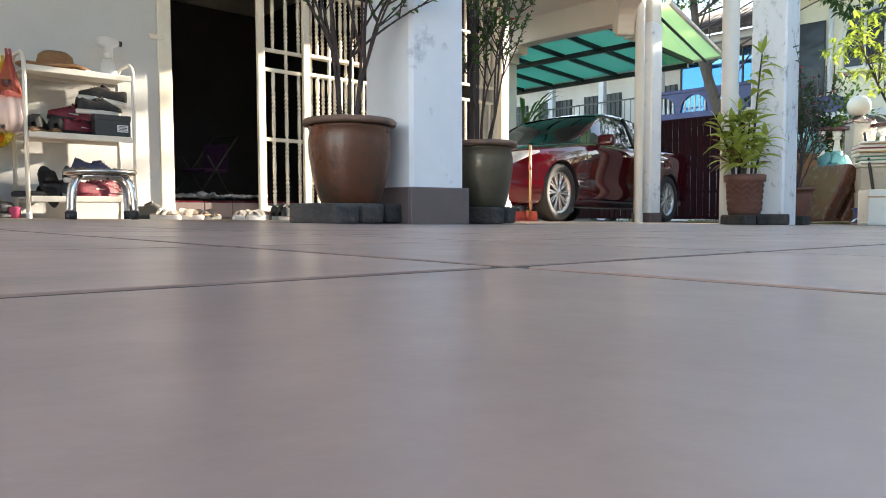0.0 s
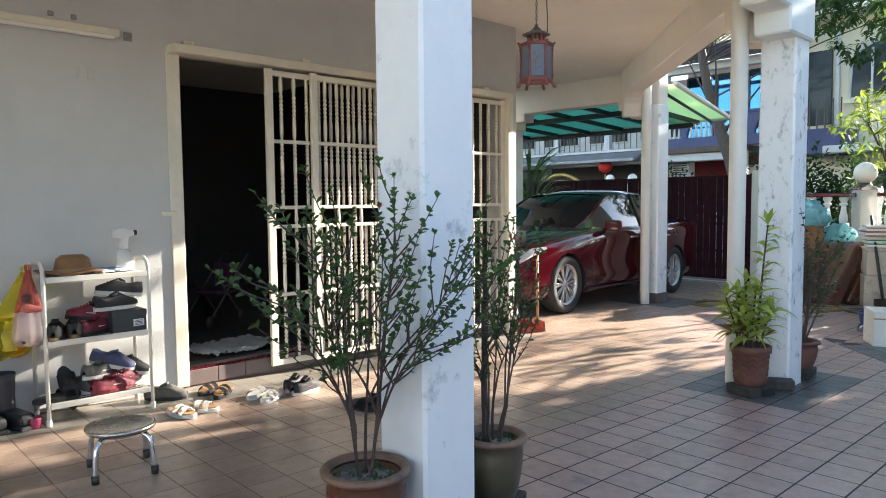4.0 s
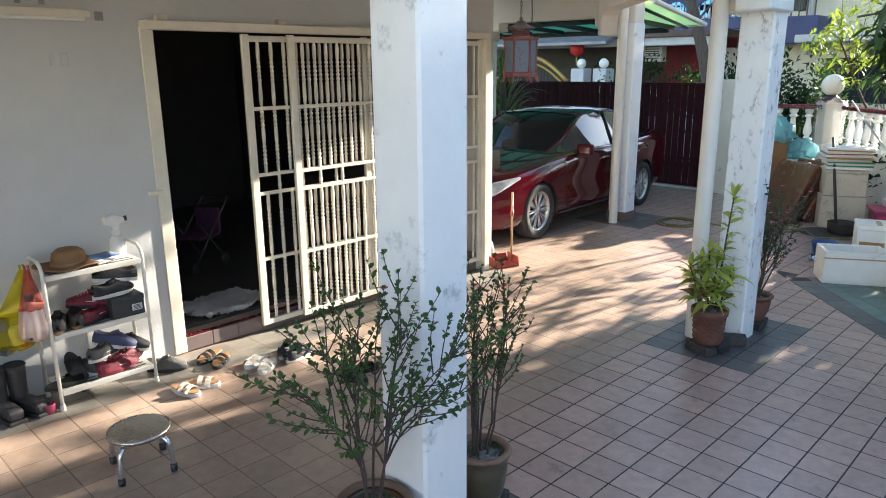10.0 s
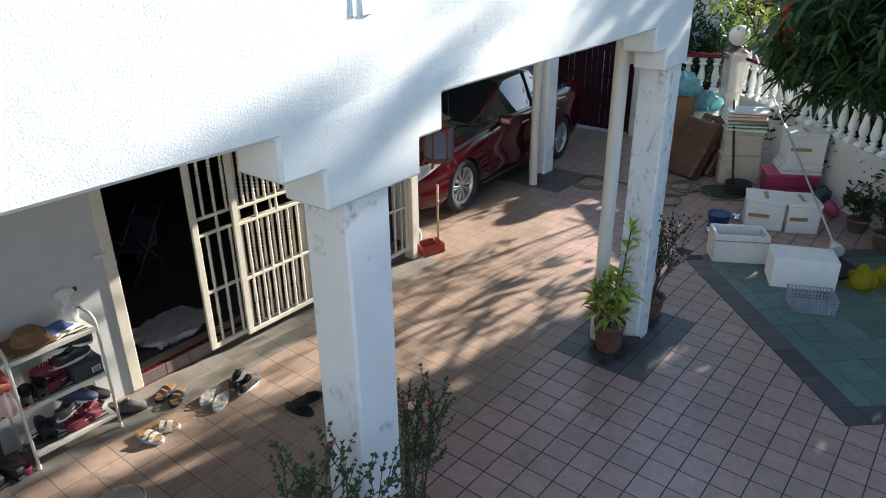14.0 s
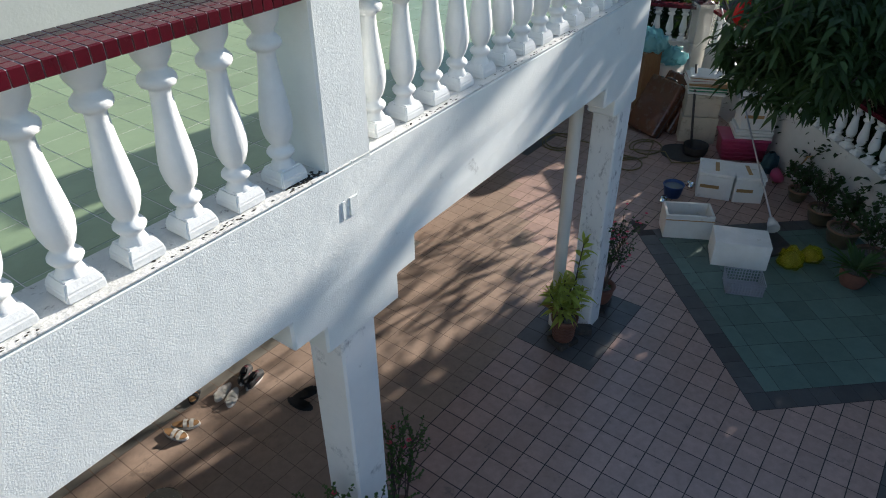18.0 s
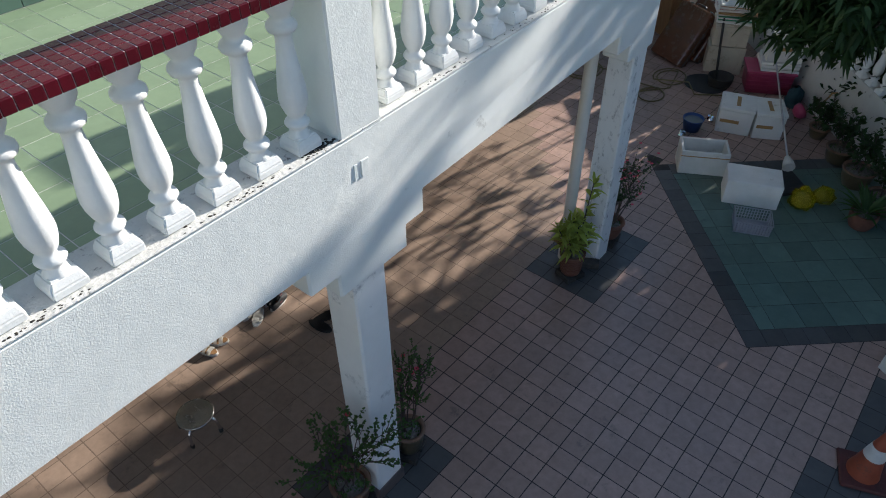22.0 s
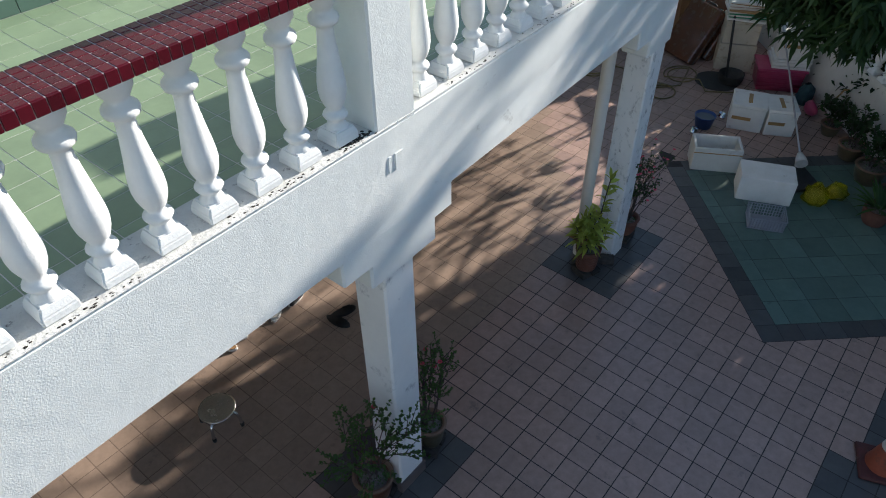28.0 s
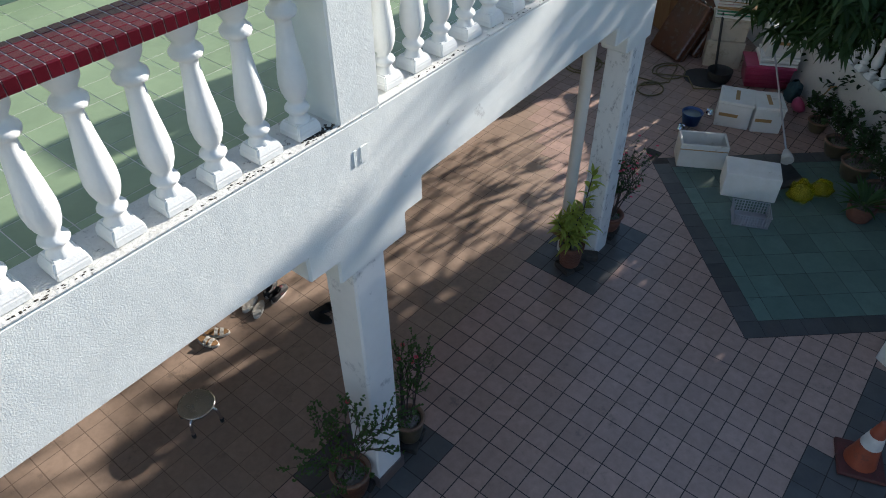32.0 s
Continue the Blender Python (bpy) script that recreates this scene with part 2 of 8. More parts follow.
def bm_lathe(profile, n=16, at=(0, 0, 0), bm=None, squash=(1, 1)):
    """Turned body from (radius, height) pairs."""
    own = bmesh.new()
    rings = []
    for r, z in profile:
        if r < 1e-5:
            rings.append([own.verts.new((at[0], at[1], at[2] + z))])
        else:
            rings.append([own.verts.new((at[0] + squash[0] * r * math.cos(2 * math.pi * i / n), at[1] + squash[1] * r * math.sin(2 * math.pi * i / n), at[2] + z)) for i in range(n)])
    for a, b in zip(rings, rings[1:]):
        if len(a) == 1 and len(b) == 1:
            continue
        for i in range(n):
            j = (i + 1) % n
            if len(a) == 1:
                own.faces.new((a[0], b[j], b[i]))
            elif len(b) == 1:
                own.faces.new((a[i], a[j], b[0]))
            else:
                own.faces.new((a[i], a[j], b[j], b[i]))
    for f in own.faces:
        f.smooth = True
    bmesh.ops.recalc_face_normals(own, faces=own.faces)
    return merge(bm, own)


def bm_tube(points, r, n=8, bm=None, cap=True):
    """Round tube along points; r is one radius or one for each point."""
    own = bmesh.new()
    pts = [Vector(p) for p in points]
    rr = r if isinstance(r, (list, tuple)) else [r] * len(pts)
    rings = []
    up = None
    for i, p in enumerate(pts):
        d = (pts[min(i + 1, len(pts) - 1)] - pts[max(i - 1, 0)])
        d = d.normalized() if d.length > 1e-9 else Vector((0, 0, 1))
        if up is None:
            up = d.orthogonal().normalized()
        side = d.cross(up)
        side = side.normalized() if side.length > 1e-6 else d.orthogonal().normalized()
        up = side.cross(d).normalized()
        rings.append([own.verts.new(p + rr[i] * (math.cos(2 * math.pi * k / n) * up + math.sin(2 * math.pi * k / n) * side)) for k in range(n)])
    for a, b in zip(rings, rings[1:]):
        for k in range(n):
            f = own.faces.new((a[k], a[(k + 1) % n], b[(k + 1) % n], b[k]))
            f.smooth = True
    if cap:
        own.faces.new(rings[0][::-1])
        own.faces.new(rings[-1])
    bmesh.ops.recalc_face_normals(own, faces=own.faces)
    return merge(bm, own)


def bm_prism(outline, axis, a, b, bm=None, bevel=0.0):
    """Outline of (u, v) pairs drawn out along an axis from a to b: axis x takes (y, z), y takes (x, z), z takes (x, y)."""
    own = bmesh.new()
    put = {"x": lambda u, v, w: (w, u, v), "y": lambda u, v, w: (u, w, v), "z": lambda u, v, w: (u, v, w)}[axis]
    lo = [own.verts.new(put(u, v, a)) for u, v in outline]
    hi = [own.verts.new(put(u, v, b)) for u, v in outline]
    own.faces.new(lo)
    own.faces.new(hi[::-1])
    k = len(lo)
    for i in range(k):
        own.faces.new((lo[i], hi[i], hi[(i + 1) % k], lo[(i + 1) % k]))
    bmesh.ops.recalc_face_normals(own, faces=own.faces)
    if bevel:
        bmesh.ops.bevel(own, geom=own.edges[:], offset=bevel, segments=1, affect='EDGES')
    return merge(bm, own)


def smooth_curve(points, per=6):
    """Points of a smooth line through the given ones."""
    p = [Vector(q) for q in points]
    p = [2 * p[0] - p[1]] + p + [2 * p[-1] - p[-2]]
    out = []
    for i in range(1, len(p) - 2):
        for k in range(per):
            t = k / per
            out.append(0.5 * (2 * p[i] + (p[i + 1] - p[i - 1]) * t + (2 * p[i - 1] - 5 * p[i] + 4 * p[i + 1] - p[i + 2]) * t * t + (3 * p[i] - p[i - 1] - 3 * p[i + 1] + p[i + 2]) * t ** 3))
    out.append(p[-2])
    return out


def mesh_of(name, bm, mat):
    me = bpy.data.meshes.new(name)
    bm.to_mesh(me)
    bm.free()
    me.materials.append(mat)
    return me


def part(name, bm, mat, parent=None, label="", pose_=None):
    ob = new(name, mesh_of(name, bm, mat))
    if parent is not None:
        ob.parent = parent
    if pose_ is not None:
        ob.matrix_basis = pose_
    if label:
        tagged(ob, label)
    return ob


def structure(name, bm, mat, label, category):
    return tagged(part(name, bm, mat), label, category, kind="structure")


def thing(name, label, category, at=None, group=""):
    ob = new(name)
    ob.empty_display_size = 0.1
    if at is not None:
        ob.matrix_basis = at
    return tagged(ob, label, category, group)


def fz(x):
    """Height of the sloping tiled floor."""
    return -0.018 * (x - 1.605)


# ---- setting ----
WALL_Y = 4.63
BEAM_Y = 1.83
BEAM_LO, BEAM_HI = 2.54, 3.115
BALC = 3.02
SLAB = 2.84
PITCH = 0.195


def tile_bm(s, h=0.012):
    """A tile with eased top edges, top centre at the origin."""
    b = bmesh.new()
    a, c_ = s / 2, s / 2 - 0.0006
    lo = [b.verts.new((x, y, -h)) for x, y in ((-a, -a), (a, -a), (a, a), (-a, a))]
    mid = [b.verts.new((x, y, -0.00015)) for x, y in ((-a, -a), (a, -a), (a, a), (-a, a))]
    hi = [b.verts.new((x, y, 0)) for x, y in ((-c_, -c_), (c_, -c_), (c_, c_), (-c_, c_))]
    for i in range(4):
        j = (i + 1) % 4
        b.faces.new((lo[i], lo[j], mid[j], mid[i]))
        b.faces.new((mid[i], mid[j], hi[j], hi[i]))
    b.faces.new(hi)
    return b


def tile_into(b, poly, height, h=0.012):
    """Add a flat tile of any outline to a joined mesh."""
    c_ = Vector((sum(p[0] for p in poly) / len(poly), sum(p[1] for p in poly) / len(poly)))
    lo = [b.verts.new((x, y, height(x) - h)) for x, y in poly]
    mid = [b.verts.new((x, y, height(x) - 0.00015)) for x, y in poly]
    hi = []
    for x, y in poly:
        q = Vector((x, y))
        q = q + (c_ - q).normalized() * 0.001
        hi.append(b.verts.new((q.x, q.y, height(q.x))))
    k = len(poly)
    for i in range(k):
        j = (i + 1) % k
        b.faces.new((lo[i], lo[j], mid[j], mid[i]))
        b.faces.new((mid[i], mid[j], hi[j], hi[i]))
    b.faces.new(hi)


def clip_poly(poly, side):
    """Part of a polygon where side(point) is positive."""
    out = []
    for a, b in zip(poly, poly[1:] + poly[:1]):
        da, db_ = side(a), side(b)
        if da >= 0:
            out.append(a)
        if da * db_ < 0:
            f = da / (da - db_)
            out.append((a[0] + (b[0] - a[0]) * f, a[1] + (b[1] - a[1]) * f))
    return out


def bm_simple(b, at, sx, sy, sz):
    v = [b.verts.new((at[0] + sx * (i - 0.5), at[1] + sy * (j - 0.5), at[2] + sz * k)) for i in (0, 1) for j in (0, 1) for k in (0, 1)]
    for f in ((0, 1, 3, 2), (4, 6, 7, 5), (0, 4, 5, 1), (2, 3, 7, 6), (0, 2, 6, 4), (1, 5, 7, 3)):
        b.faces.new([v[i] for i in f])


# ground far below the tiles, out to the horizon
g = bmesh.new()
gv = [g.verts.new(v) for v in ((-400, -400, -0.3), (400, -400, -0.3), (400, 400, -0.3), (-400, 400, -0.3))]
g.faces.new(gv)
structure("ground", g, M["asphalt"], "grey asphalt ground reaching the far distance", "ground")

# sloping bed under the tiles
def sloped(outline, z0, thick=0.1):
    own = bmesh.new()
    lo = [own.verts.new((x, y, fz(x) + z0 - thick)) for x, y in outline]
    hi = [own.verts.new((x, y, fz(x) + z0)) for x, y in outline]
    own.faces.new(lo[::-1])
    own.faces.new(hi)
    k = len(lo)
    for i in range(k):
        own.faces.new((lo[i], lo[(i + 1) % k], hi[(i + 1) % k], hi[i]))
    bmesh.ops.recalc_face_normals(own, faces=own.faces)
    return own

structure("floor_bed", sloped([(-7, 2.48), (14.0, 2.48), (14.0, 12), (-7, 12)], -0.0006, 0.5), M["grout_tan"], "dirty grout bed under the porch and yard tiles", "floor")

structure("yard_bed", sloped([(-7, -7), (14.0, -7), (14.0, 2.48), (-7, 2.48)], -0.0006, 0.5), M["grout_dark"], "black dirty grout bed under the yard tiles", "floor")

# house front wall with the wide doorway
DOOR_L, DOOR_R, DOOR_T = 1.99, 5.12, 2.17
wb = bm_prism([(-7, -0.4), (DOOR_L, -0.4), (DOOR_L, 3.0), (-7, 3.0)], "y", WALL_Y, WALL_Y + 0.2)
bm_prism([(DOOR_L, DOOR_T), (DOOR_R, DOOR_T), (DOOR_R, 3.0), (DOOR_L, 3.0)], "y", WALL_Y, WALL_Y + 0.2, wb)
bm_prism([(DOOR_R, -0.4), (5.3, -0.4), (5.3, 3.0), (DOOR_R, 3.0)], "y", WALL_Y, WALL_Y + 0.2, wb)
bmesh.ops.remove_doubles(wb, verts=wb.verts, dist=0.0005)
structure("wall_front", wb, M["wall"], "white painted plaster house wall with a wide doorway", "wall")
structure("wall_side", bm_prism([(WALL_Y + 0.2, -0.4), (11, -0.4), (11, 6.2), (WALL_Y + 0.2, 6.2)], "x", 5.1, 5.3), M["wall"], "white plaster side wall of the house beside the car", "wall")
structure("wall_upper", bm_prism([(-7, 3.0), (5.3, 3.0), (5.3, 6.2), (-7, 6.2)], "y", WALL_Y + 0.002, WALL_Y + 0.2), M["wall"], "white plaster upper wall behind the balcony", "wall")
# closed room behind the doorway; its gloom is put into the surface colour
structure("wall_room_back", bm_prism([(0.2, 0.0), (5.1, 0.0), (5.1, 3.0), (0.2, 3.0)], "y", 9.0, 9.2), M["recess_shade"], "plastered back wall of the room, gloom in its colour", "wall")
structure("wall_room_side", bm_prism([(WALL_Y + 0.2, 0.0), (9.0, 0.0), (9.0, 3.0), (WALL_Y + 0.2, 3.0)], "x", 0.0, 0.2), M["recess_shade"], "plastered side wall of the room, gloom in its colour", "wall")
# added lining hides the pale side wall, indoor shade in its colour
structure("wall_room_end", bm_prism([(WALL_Y + 0.2, 0.0), (9.0, 0.0), (9.0, 3.0), (WALL_Y + 0.2, 3.0)], "x", 5.085, 5.099), M["recess_shade"], "thin lining on the room end wall, gloom in its colour", "wall")
structure("floor_room", bm_prism([(0.2, WALL_Y + 0.2), (5.1, WALL_Y + 0.2), (5.1, 9.0), (0.2, 9.0)], "z", -0.05, 0.11), M["recess_shade"], "polished floor inside the house, gloom in its colour", "floor")
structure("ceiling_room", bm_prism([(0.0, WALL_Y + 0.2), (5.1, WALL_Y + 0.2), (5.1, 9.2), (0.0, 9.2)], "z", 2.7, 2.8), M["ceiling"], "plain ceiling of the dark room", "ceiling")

# porch slab, corner cut along the diagonal from the middle column to the far column
COL1 = (1.66, 1.88, 1.905, 2.125)
COL3 = (4.95, 1.95, 5.18, 2.18)
COL2 = (8.20, 4.78, 8.45, 5.03)
slab = [(-7, BEAM_Y + 0.2), (5.0, BEAM_Y + 0.2), (8.3, 4.85), (8.3, 7.35), (5.3, 7.35), (5.3, WALL_Y + 0.0), (-7, WALL_Y)]
structure("ceiling_porch", bm_prism(slab, "z", SLAB, 2.99), M["ceiling"], "plain painted porch ceiling under the balcony", "ceiling")

# front beam with stepped corbels
def bend(x):
    """How far the front steps back past the middle column."""
    return 0.0274 * max(0.0, x - 1.78)


def beam_outline(x0, x1, corbels):
    top = [(x1, BEAM_HI), (x0, BEAM_HI)]
    low = [(x0, BEAM_LO)]
    for l2, l1, r1, r2 in corbels:
        low += [(l2, BEAM_LO), (l2, 2.385), (l1, 2.385), (l1, 2.235), (r1, 2.235), (r1, 2.385), (r2, 2.385), (r2, BEAM_LO)]
    return low + top

bb = bm_prism(beam_outline(-7, 5.19, [(1.345, 1.53, 2.05, 2.2)])[:-2] + [(4.52, BEAM_LO), (4.52, 2.385), (4.75, 2.385), (4.75, 2.235), (5.19, 2.235), (5.19, BEAM_HI), (1.78, BEAM_HI), (-7, BEAM_HI)], "y", BEAM_Y, 2.065, bevel=0.012)
for v in bb.verts:
    v.co.y += bend(v.co.x)
structure("beam_front", bb, M["stucco"], "rough white rendered balcony beam with stepped corbels", "beam")
for i, (x0, y0, x1, y1) in enumerate((COL1, COL3)):
    structure("column_%d" % (i + 1), bm_box(x1 - x0, y1 - y0, 2.6, ((x0 + x1) / 2, (y0 + y1) / 2, -0.25), 0.012), M["column" if i == 0 else "column_mildew"], "square white painted column with mildew stains", "column")
structure("column_3", bm_box(0.25, 0.25, 2.7, (8.325, 4.905, -0.3), 0.012), M["column"], "square white painted column beside the car", "column")

# diagonal beam from the middle column to the far one, and the beam back to the house
d = Vector((COL2[0] - COL3[2], COL2[1] - COL3[1], 0))
ang = math.degrees(math.atan2(d.y, d.x))
L = d.length
db = bm_prism([(0, 2.54), (0.0, 2.235), (0.22, 2.235), (0.22, 2.385), (0.42, 2.385), (0.42, 2.54), (L - 0.22, 2.54), (L - 0.1, 2.525), (L - 0.02, 2.48), (L + 0.03, 2.41), (L + 0.05, 2.32), (L + 0.05, 2.25), (L + 0.18, 2.25), (L + 0.18, 3.1), (0, 3.1)], "y", 0, 0.22, bevel=0.01)
structure("beam_diagonal", db, M["ceiling"], "cream plaster beam along the cut corner of the porch", "beam").matrix_basis = pose(COL3[2] - 0.16, COL3[1] + 0.14, 0, 0, 0, ang)
cb = bm_prism([(4.79, 2.25), (5.20, 2.25), (5.20, 2.37), (5.38, 2.37), (5.38, 2.485), (6.98, 2.485), (6.98, 2.37), (7.14, 2.37), (7.14, 2.25), (7.48, 2.25), (7.48, 3.1), (4.79, 3.1)], "x", 8.215, 8.435, bevel=0.01)
structure("beam_car_side", cb, M["ceiling"], "cream plaster beam with stepped corbels over the car", "beam")
structure("column_4", bm_box(0.25, 0.25, 2.56, (8.325, 7.33, -0.3), 0.012), M["column"], "square white painted column beyond the car", "column")

# rain pipes beside the columns
for (x, y, h) in ((4.83, 2.265, 2.84), (8.05, 4.86, 2.84)):
    pb = bm_lathe([(0.055, 0), (0.055, h + 0.15)], 16, (x, y, fz(x)))
    bm_lathe([(0.062, 0), (0.062, 0.06), (0.055, 0.07)], 16, (x, y, h - 0.12), pb)
    tagged(part("rain_pipe", pb, M["pipe"]), "cream painted round rain pipe standing beside a column", "pipe")

# balcony floor and rail
structure("balcony_floor", bm_prism([(-7, BEAM_Y + 0.237), (5.0, BEAM_Y + 0.237), (8.3, 5.0), (5.3, WALL_Y), (-7, WALL_Y)], "z", 2.992, BALC - 0.0015), M["grout_pale"], "screed bed under the balcony tiles", "floor")
lg = bm_box(8.78, 0.245, 0.012, (-2.61, BEAM_Y + 0.12, BEAM_HI), 0.004)
for v in bm_box(3.41, 0.245, 0.012, (3.485, BEAM_Y + 0.12, BEAM_HI), 0.004, bm=lg).verts:
    v.co.y += bend(v.co.x)
structure("balcony_ledge", lg, M["ledge"], "weathered ledge with black mould along the balcony foot", "ledge")
structure("balcony_post", bm_box(0.263, 0.30, 1.3, (1.7765, BEAM_Y + 0.152, BEAM_HI - 0.02), 0.01), M["stucco"], "square white rendered post on the balcony", "post")
structure("balcony_post_corner", bm_box(0.30, 0.30, 1.3, (5.03, BEAM_Y + 0.152 + bend(5.03), BEAM_HI - 0.02), 0.01), M["stucco"], "square white rendered corner post on the balcony", "post")


# black mould along the front of the ledge, with small moss clumps
mould = bmesh.new()
rng = random.Random(31)
for k in range(620):
    x = rng.uniform(-3.5, 4.9)
    if noise.noise(Vector((x * 2.3, 4.0, 0))) < -0.12 + 0.25 * rng.random():
        continue
    y = BEAM_Y + 0.004 + bend(x) + abs(rng.gauss(0, 0.016))
    r_ = rng.uniform(0.002, 0.008)
    hub = mould.verts.new((x, y, BEAM_HI + 0.0125 + 0.35 * r_))
    n_ = 6
    rim_ = [mould.verts.new((x + r_ * rng.uniform(0.6, 1.7) * math.cos(a * 1.047), y + r_ * rng.uniform(0.5, 1.0) * math.sin(a * 1.047), BEAM_HI + 0.0121)) for a in range(n_)]
    for a in range(n_):
        mould.faces.new((hub, rim_[a], rim_[(a + 1) % n_]))
for k in range(60):
    x, y = 1.56 + rng.gauss(0, 0.05), BEAM_Y + 0.02 + abs(rng.gauss(0, 0.02))
    r_ = rng.uniform(0.004, 0.011)
    hub = mould.verts.new((x, y, BEAM_HI + 0.0125 + 0.5 * r_))
    rim_ = [mould.verts.new((x + r_ * rng.uniform(0.6, 1.6) * math.cos(a * 1.047), y + r_ * rng.uniform(0.6, 1.2) * math.sin(a * 1.047), BEAM_HI + 0.0121)) for a in range(6)]
    for a in range(6):
        mould.faces.new((hub, rim_[a], rim_[(a + 1) % 6]))
tagged(part("mould", mould, M["mould_black"], bpy.context.scene.objects["balcony_ledge"], "black mould specks"), kind="stuff")
# ---- sliding grille door ----
def bead_bar(h, r=0.011):
    """Turned metal bar with bead clusters."""
    prof = [(r, 0)]
    for c in (0.06, 0.36, 0.70):
        z = h * c
        prof.append((r * 1.1, z - 0.008))
        for q in range(5):
            prof += [(r * 0.8, z + 0.03 * q), (r * 1.28, z + 0.03 * q + 0.007), (r * 1.28, z + 0.03 * q + 0.018), (r * 0.8, z + 0.03 * q + 0.025)]
        prof += [(r * 1.1, z + 0.16), (r * 1.3, z + 0.19), (r * 1.3, z + 0.24)]
    prof.append((r, h))
    return bm_lathe(prof, 8)


LEVELS = (0.06, 0.545, 1.03, 1.165, 1.63, 2.10)
bar_long = {}


def grille_panel(x0, x1, y, label):
    p = thing("grille_panel", label, "sliding grille", group="sliding grille door")
    w = x1 - x0
    for x in (x0, x1 - 0.045):
        part("stile", bm_box(0.055, 0.03, 2.09, (x + 0.0225, y, 0.04), 0.004), M["grill"], p)
    for z in LEVELS:
        hh = 0.04 if z in (LEVELS[0], LEVELS[-1]) else 0.025
        part("cross_rail", bm_box(w - 0.09, 0.024, hh, ((x0 + x1) / 2, y, z - hh / 2), 0.003), M["grill"], p)
    n = int((w - 0.09) / 0.104)
    for k in range(n):
        x = x0 + 0.118 + 0.104 * k
        if x > x1 - 0.06:
            break
        for a, b in ((0.085, 1.0175), (1.1775, 2.08)):
            key = round(b - a, 3)
            if key not in bar_long:
                bar_long[key] = mesh_of("bar", bead_bar(b - a), M["grill"])
            ob = new("bar", bar_long[key])
            ob.parent = p
            ob.matrix_basis = pose(x, y, a)
        if k in (1, 3, 6):
            part("lock_bar", bm_lathe([(0.011, 0), (0.012, 0.03), (0.016, 0.045), (0.012, 0.06), (0.011, 0.13)], 8, (x, y, 1.035)), M["grill"], p)
    return p


grille_panel(2.615, 3.70, WALL_Y - 0.045, "ivory metal sliding grille panel with turned bars, pushed back")
grille_panel(2.955, 4.06, WALL_Y - 0.085, "ivory metal sliding grille panel with turned bars, in front of another")
grille_panel(4.02, 5.07, WALL_Y - 0.045, "ivory metal sliding grille panel with turned bars beside the wall end")
fr = thing("door_frame", "ivory painted metal door frame with an overhead sliding track", "door frame")
part("jamb", bm_box(0.085, 0.09, 2.16, (1.987, WALL_Y + 0.033, 0.0), 0.004), M["grill"], fr)
part("jamb", bm_box(0.07, 0.12, 2.2, (5.105, WALL_Y - 0.05, -0.06), 0.004), M["grill"], fr)
part("track", bm_box(3.2, 0.11, 0.055, (3.55, WALL_Y - 0.05, 2.14), 0.005), M["grill"], fr)
for x in (2.08, 2.95, 3.9, 4.85):
    part("bracket", bm_box(0.07, 0.05, 0.035, (x, WALL_Y - 0.022, 2.196), 0.004), M["grill"], fr)
for z in (1.12,):
    part("latch", bm_box(0.09, 0.02, 0.03, (1.93, WALL_Y - 0.012, z), 0.004), M["grill"], fr)
# step below the door
st = structure("door_step", bm_box(3.08, 0.15, 0.16, (3.56, WALL_Y + 0.085, -0.06), 0.004), M["grout_tan"], "low tiled step under the doorway", "step")
for k in range(15):
    part("tile", bm_box(0.196, 0.012, 0.10, (2.13 + 0.2 * k, WALL_Y + 0.002, 0.0), 0.003), M["skirting"], st)
for k in range(38):
    part("mosaic_tile", bm_box(0.022, 0.03, 0.012, (2.03 + 0.026 * k, WALL_Y + 0.02, 0.1), 0.002), M["tile_red"], st)
structure("lintel_mark", bm_box(0.05, 0.004, 0.05, (1.72, WALL_Y - 0.0, 2.185), 0.001), M["concrete"], "old filled fixing hole in the plaster wall", "plaster patch")
# batten lamp, switched off
bl_ = thing("batten_lamp", "cream fluorescent batten lamp case fixed to the wall, off", "lamp")
part("case", bm_box(1.24, 0.045, 0.045, (1.04, WALL_Y - 0.024, 2.195), 0.006), M["grill"], bl_)
part("tube_cover", bm_box(1.18, 0.03, 0.02, (1.04, WALL_Y - 0.03, 2.178), 0.006), M["pipe"], bl_)
for x in (1.3, 1.42):
    part("mount", bm_box(0.03, 0.012, 0.03, (x, WALL_Y - 0.006, 2.262), 0.003), M["concrete"], bl_)
# faint raised plates where a house number stood
for k, (x, w) in enumerate(((1.43, 0.02), (1.50, 0.04))):
    part("number_bar", bm_box(w, 0.006, 0.07, (x, WALL_Y - 0.003, 1.93), 0.002), M["wall"])
    tagged(bpy.context.scene.objects["number_bar" if k == 0 else "number_bar.001"], "plain raised white bar on the house wall", "sign")
for x, w in ((1.715, 0.022), (1.775, 0.05)):
    tagged(part("sign_bar", bm_box(w, 0.007, 0.09, (x, BEAM_Y + 0.001, 2.875), 0.003), M["stucco"]), "plain raised white bar on the balcony beam", "sign")

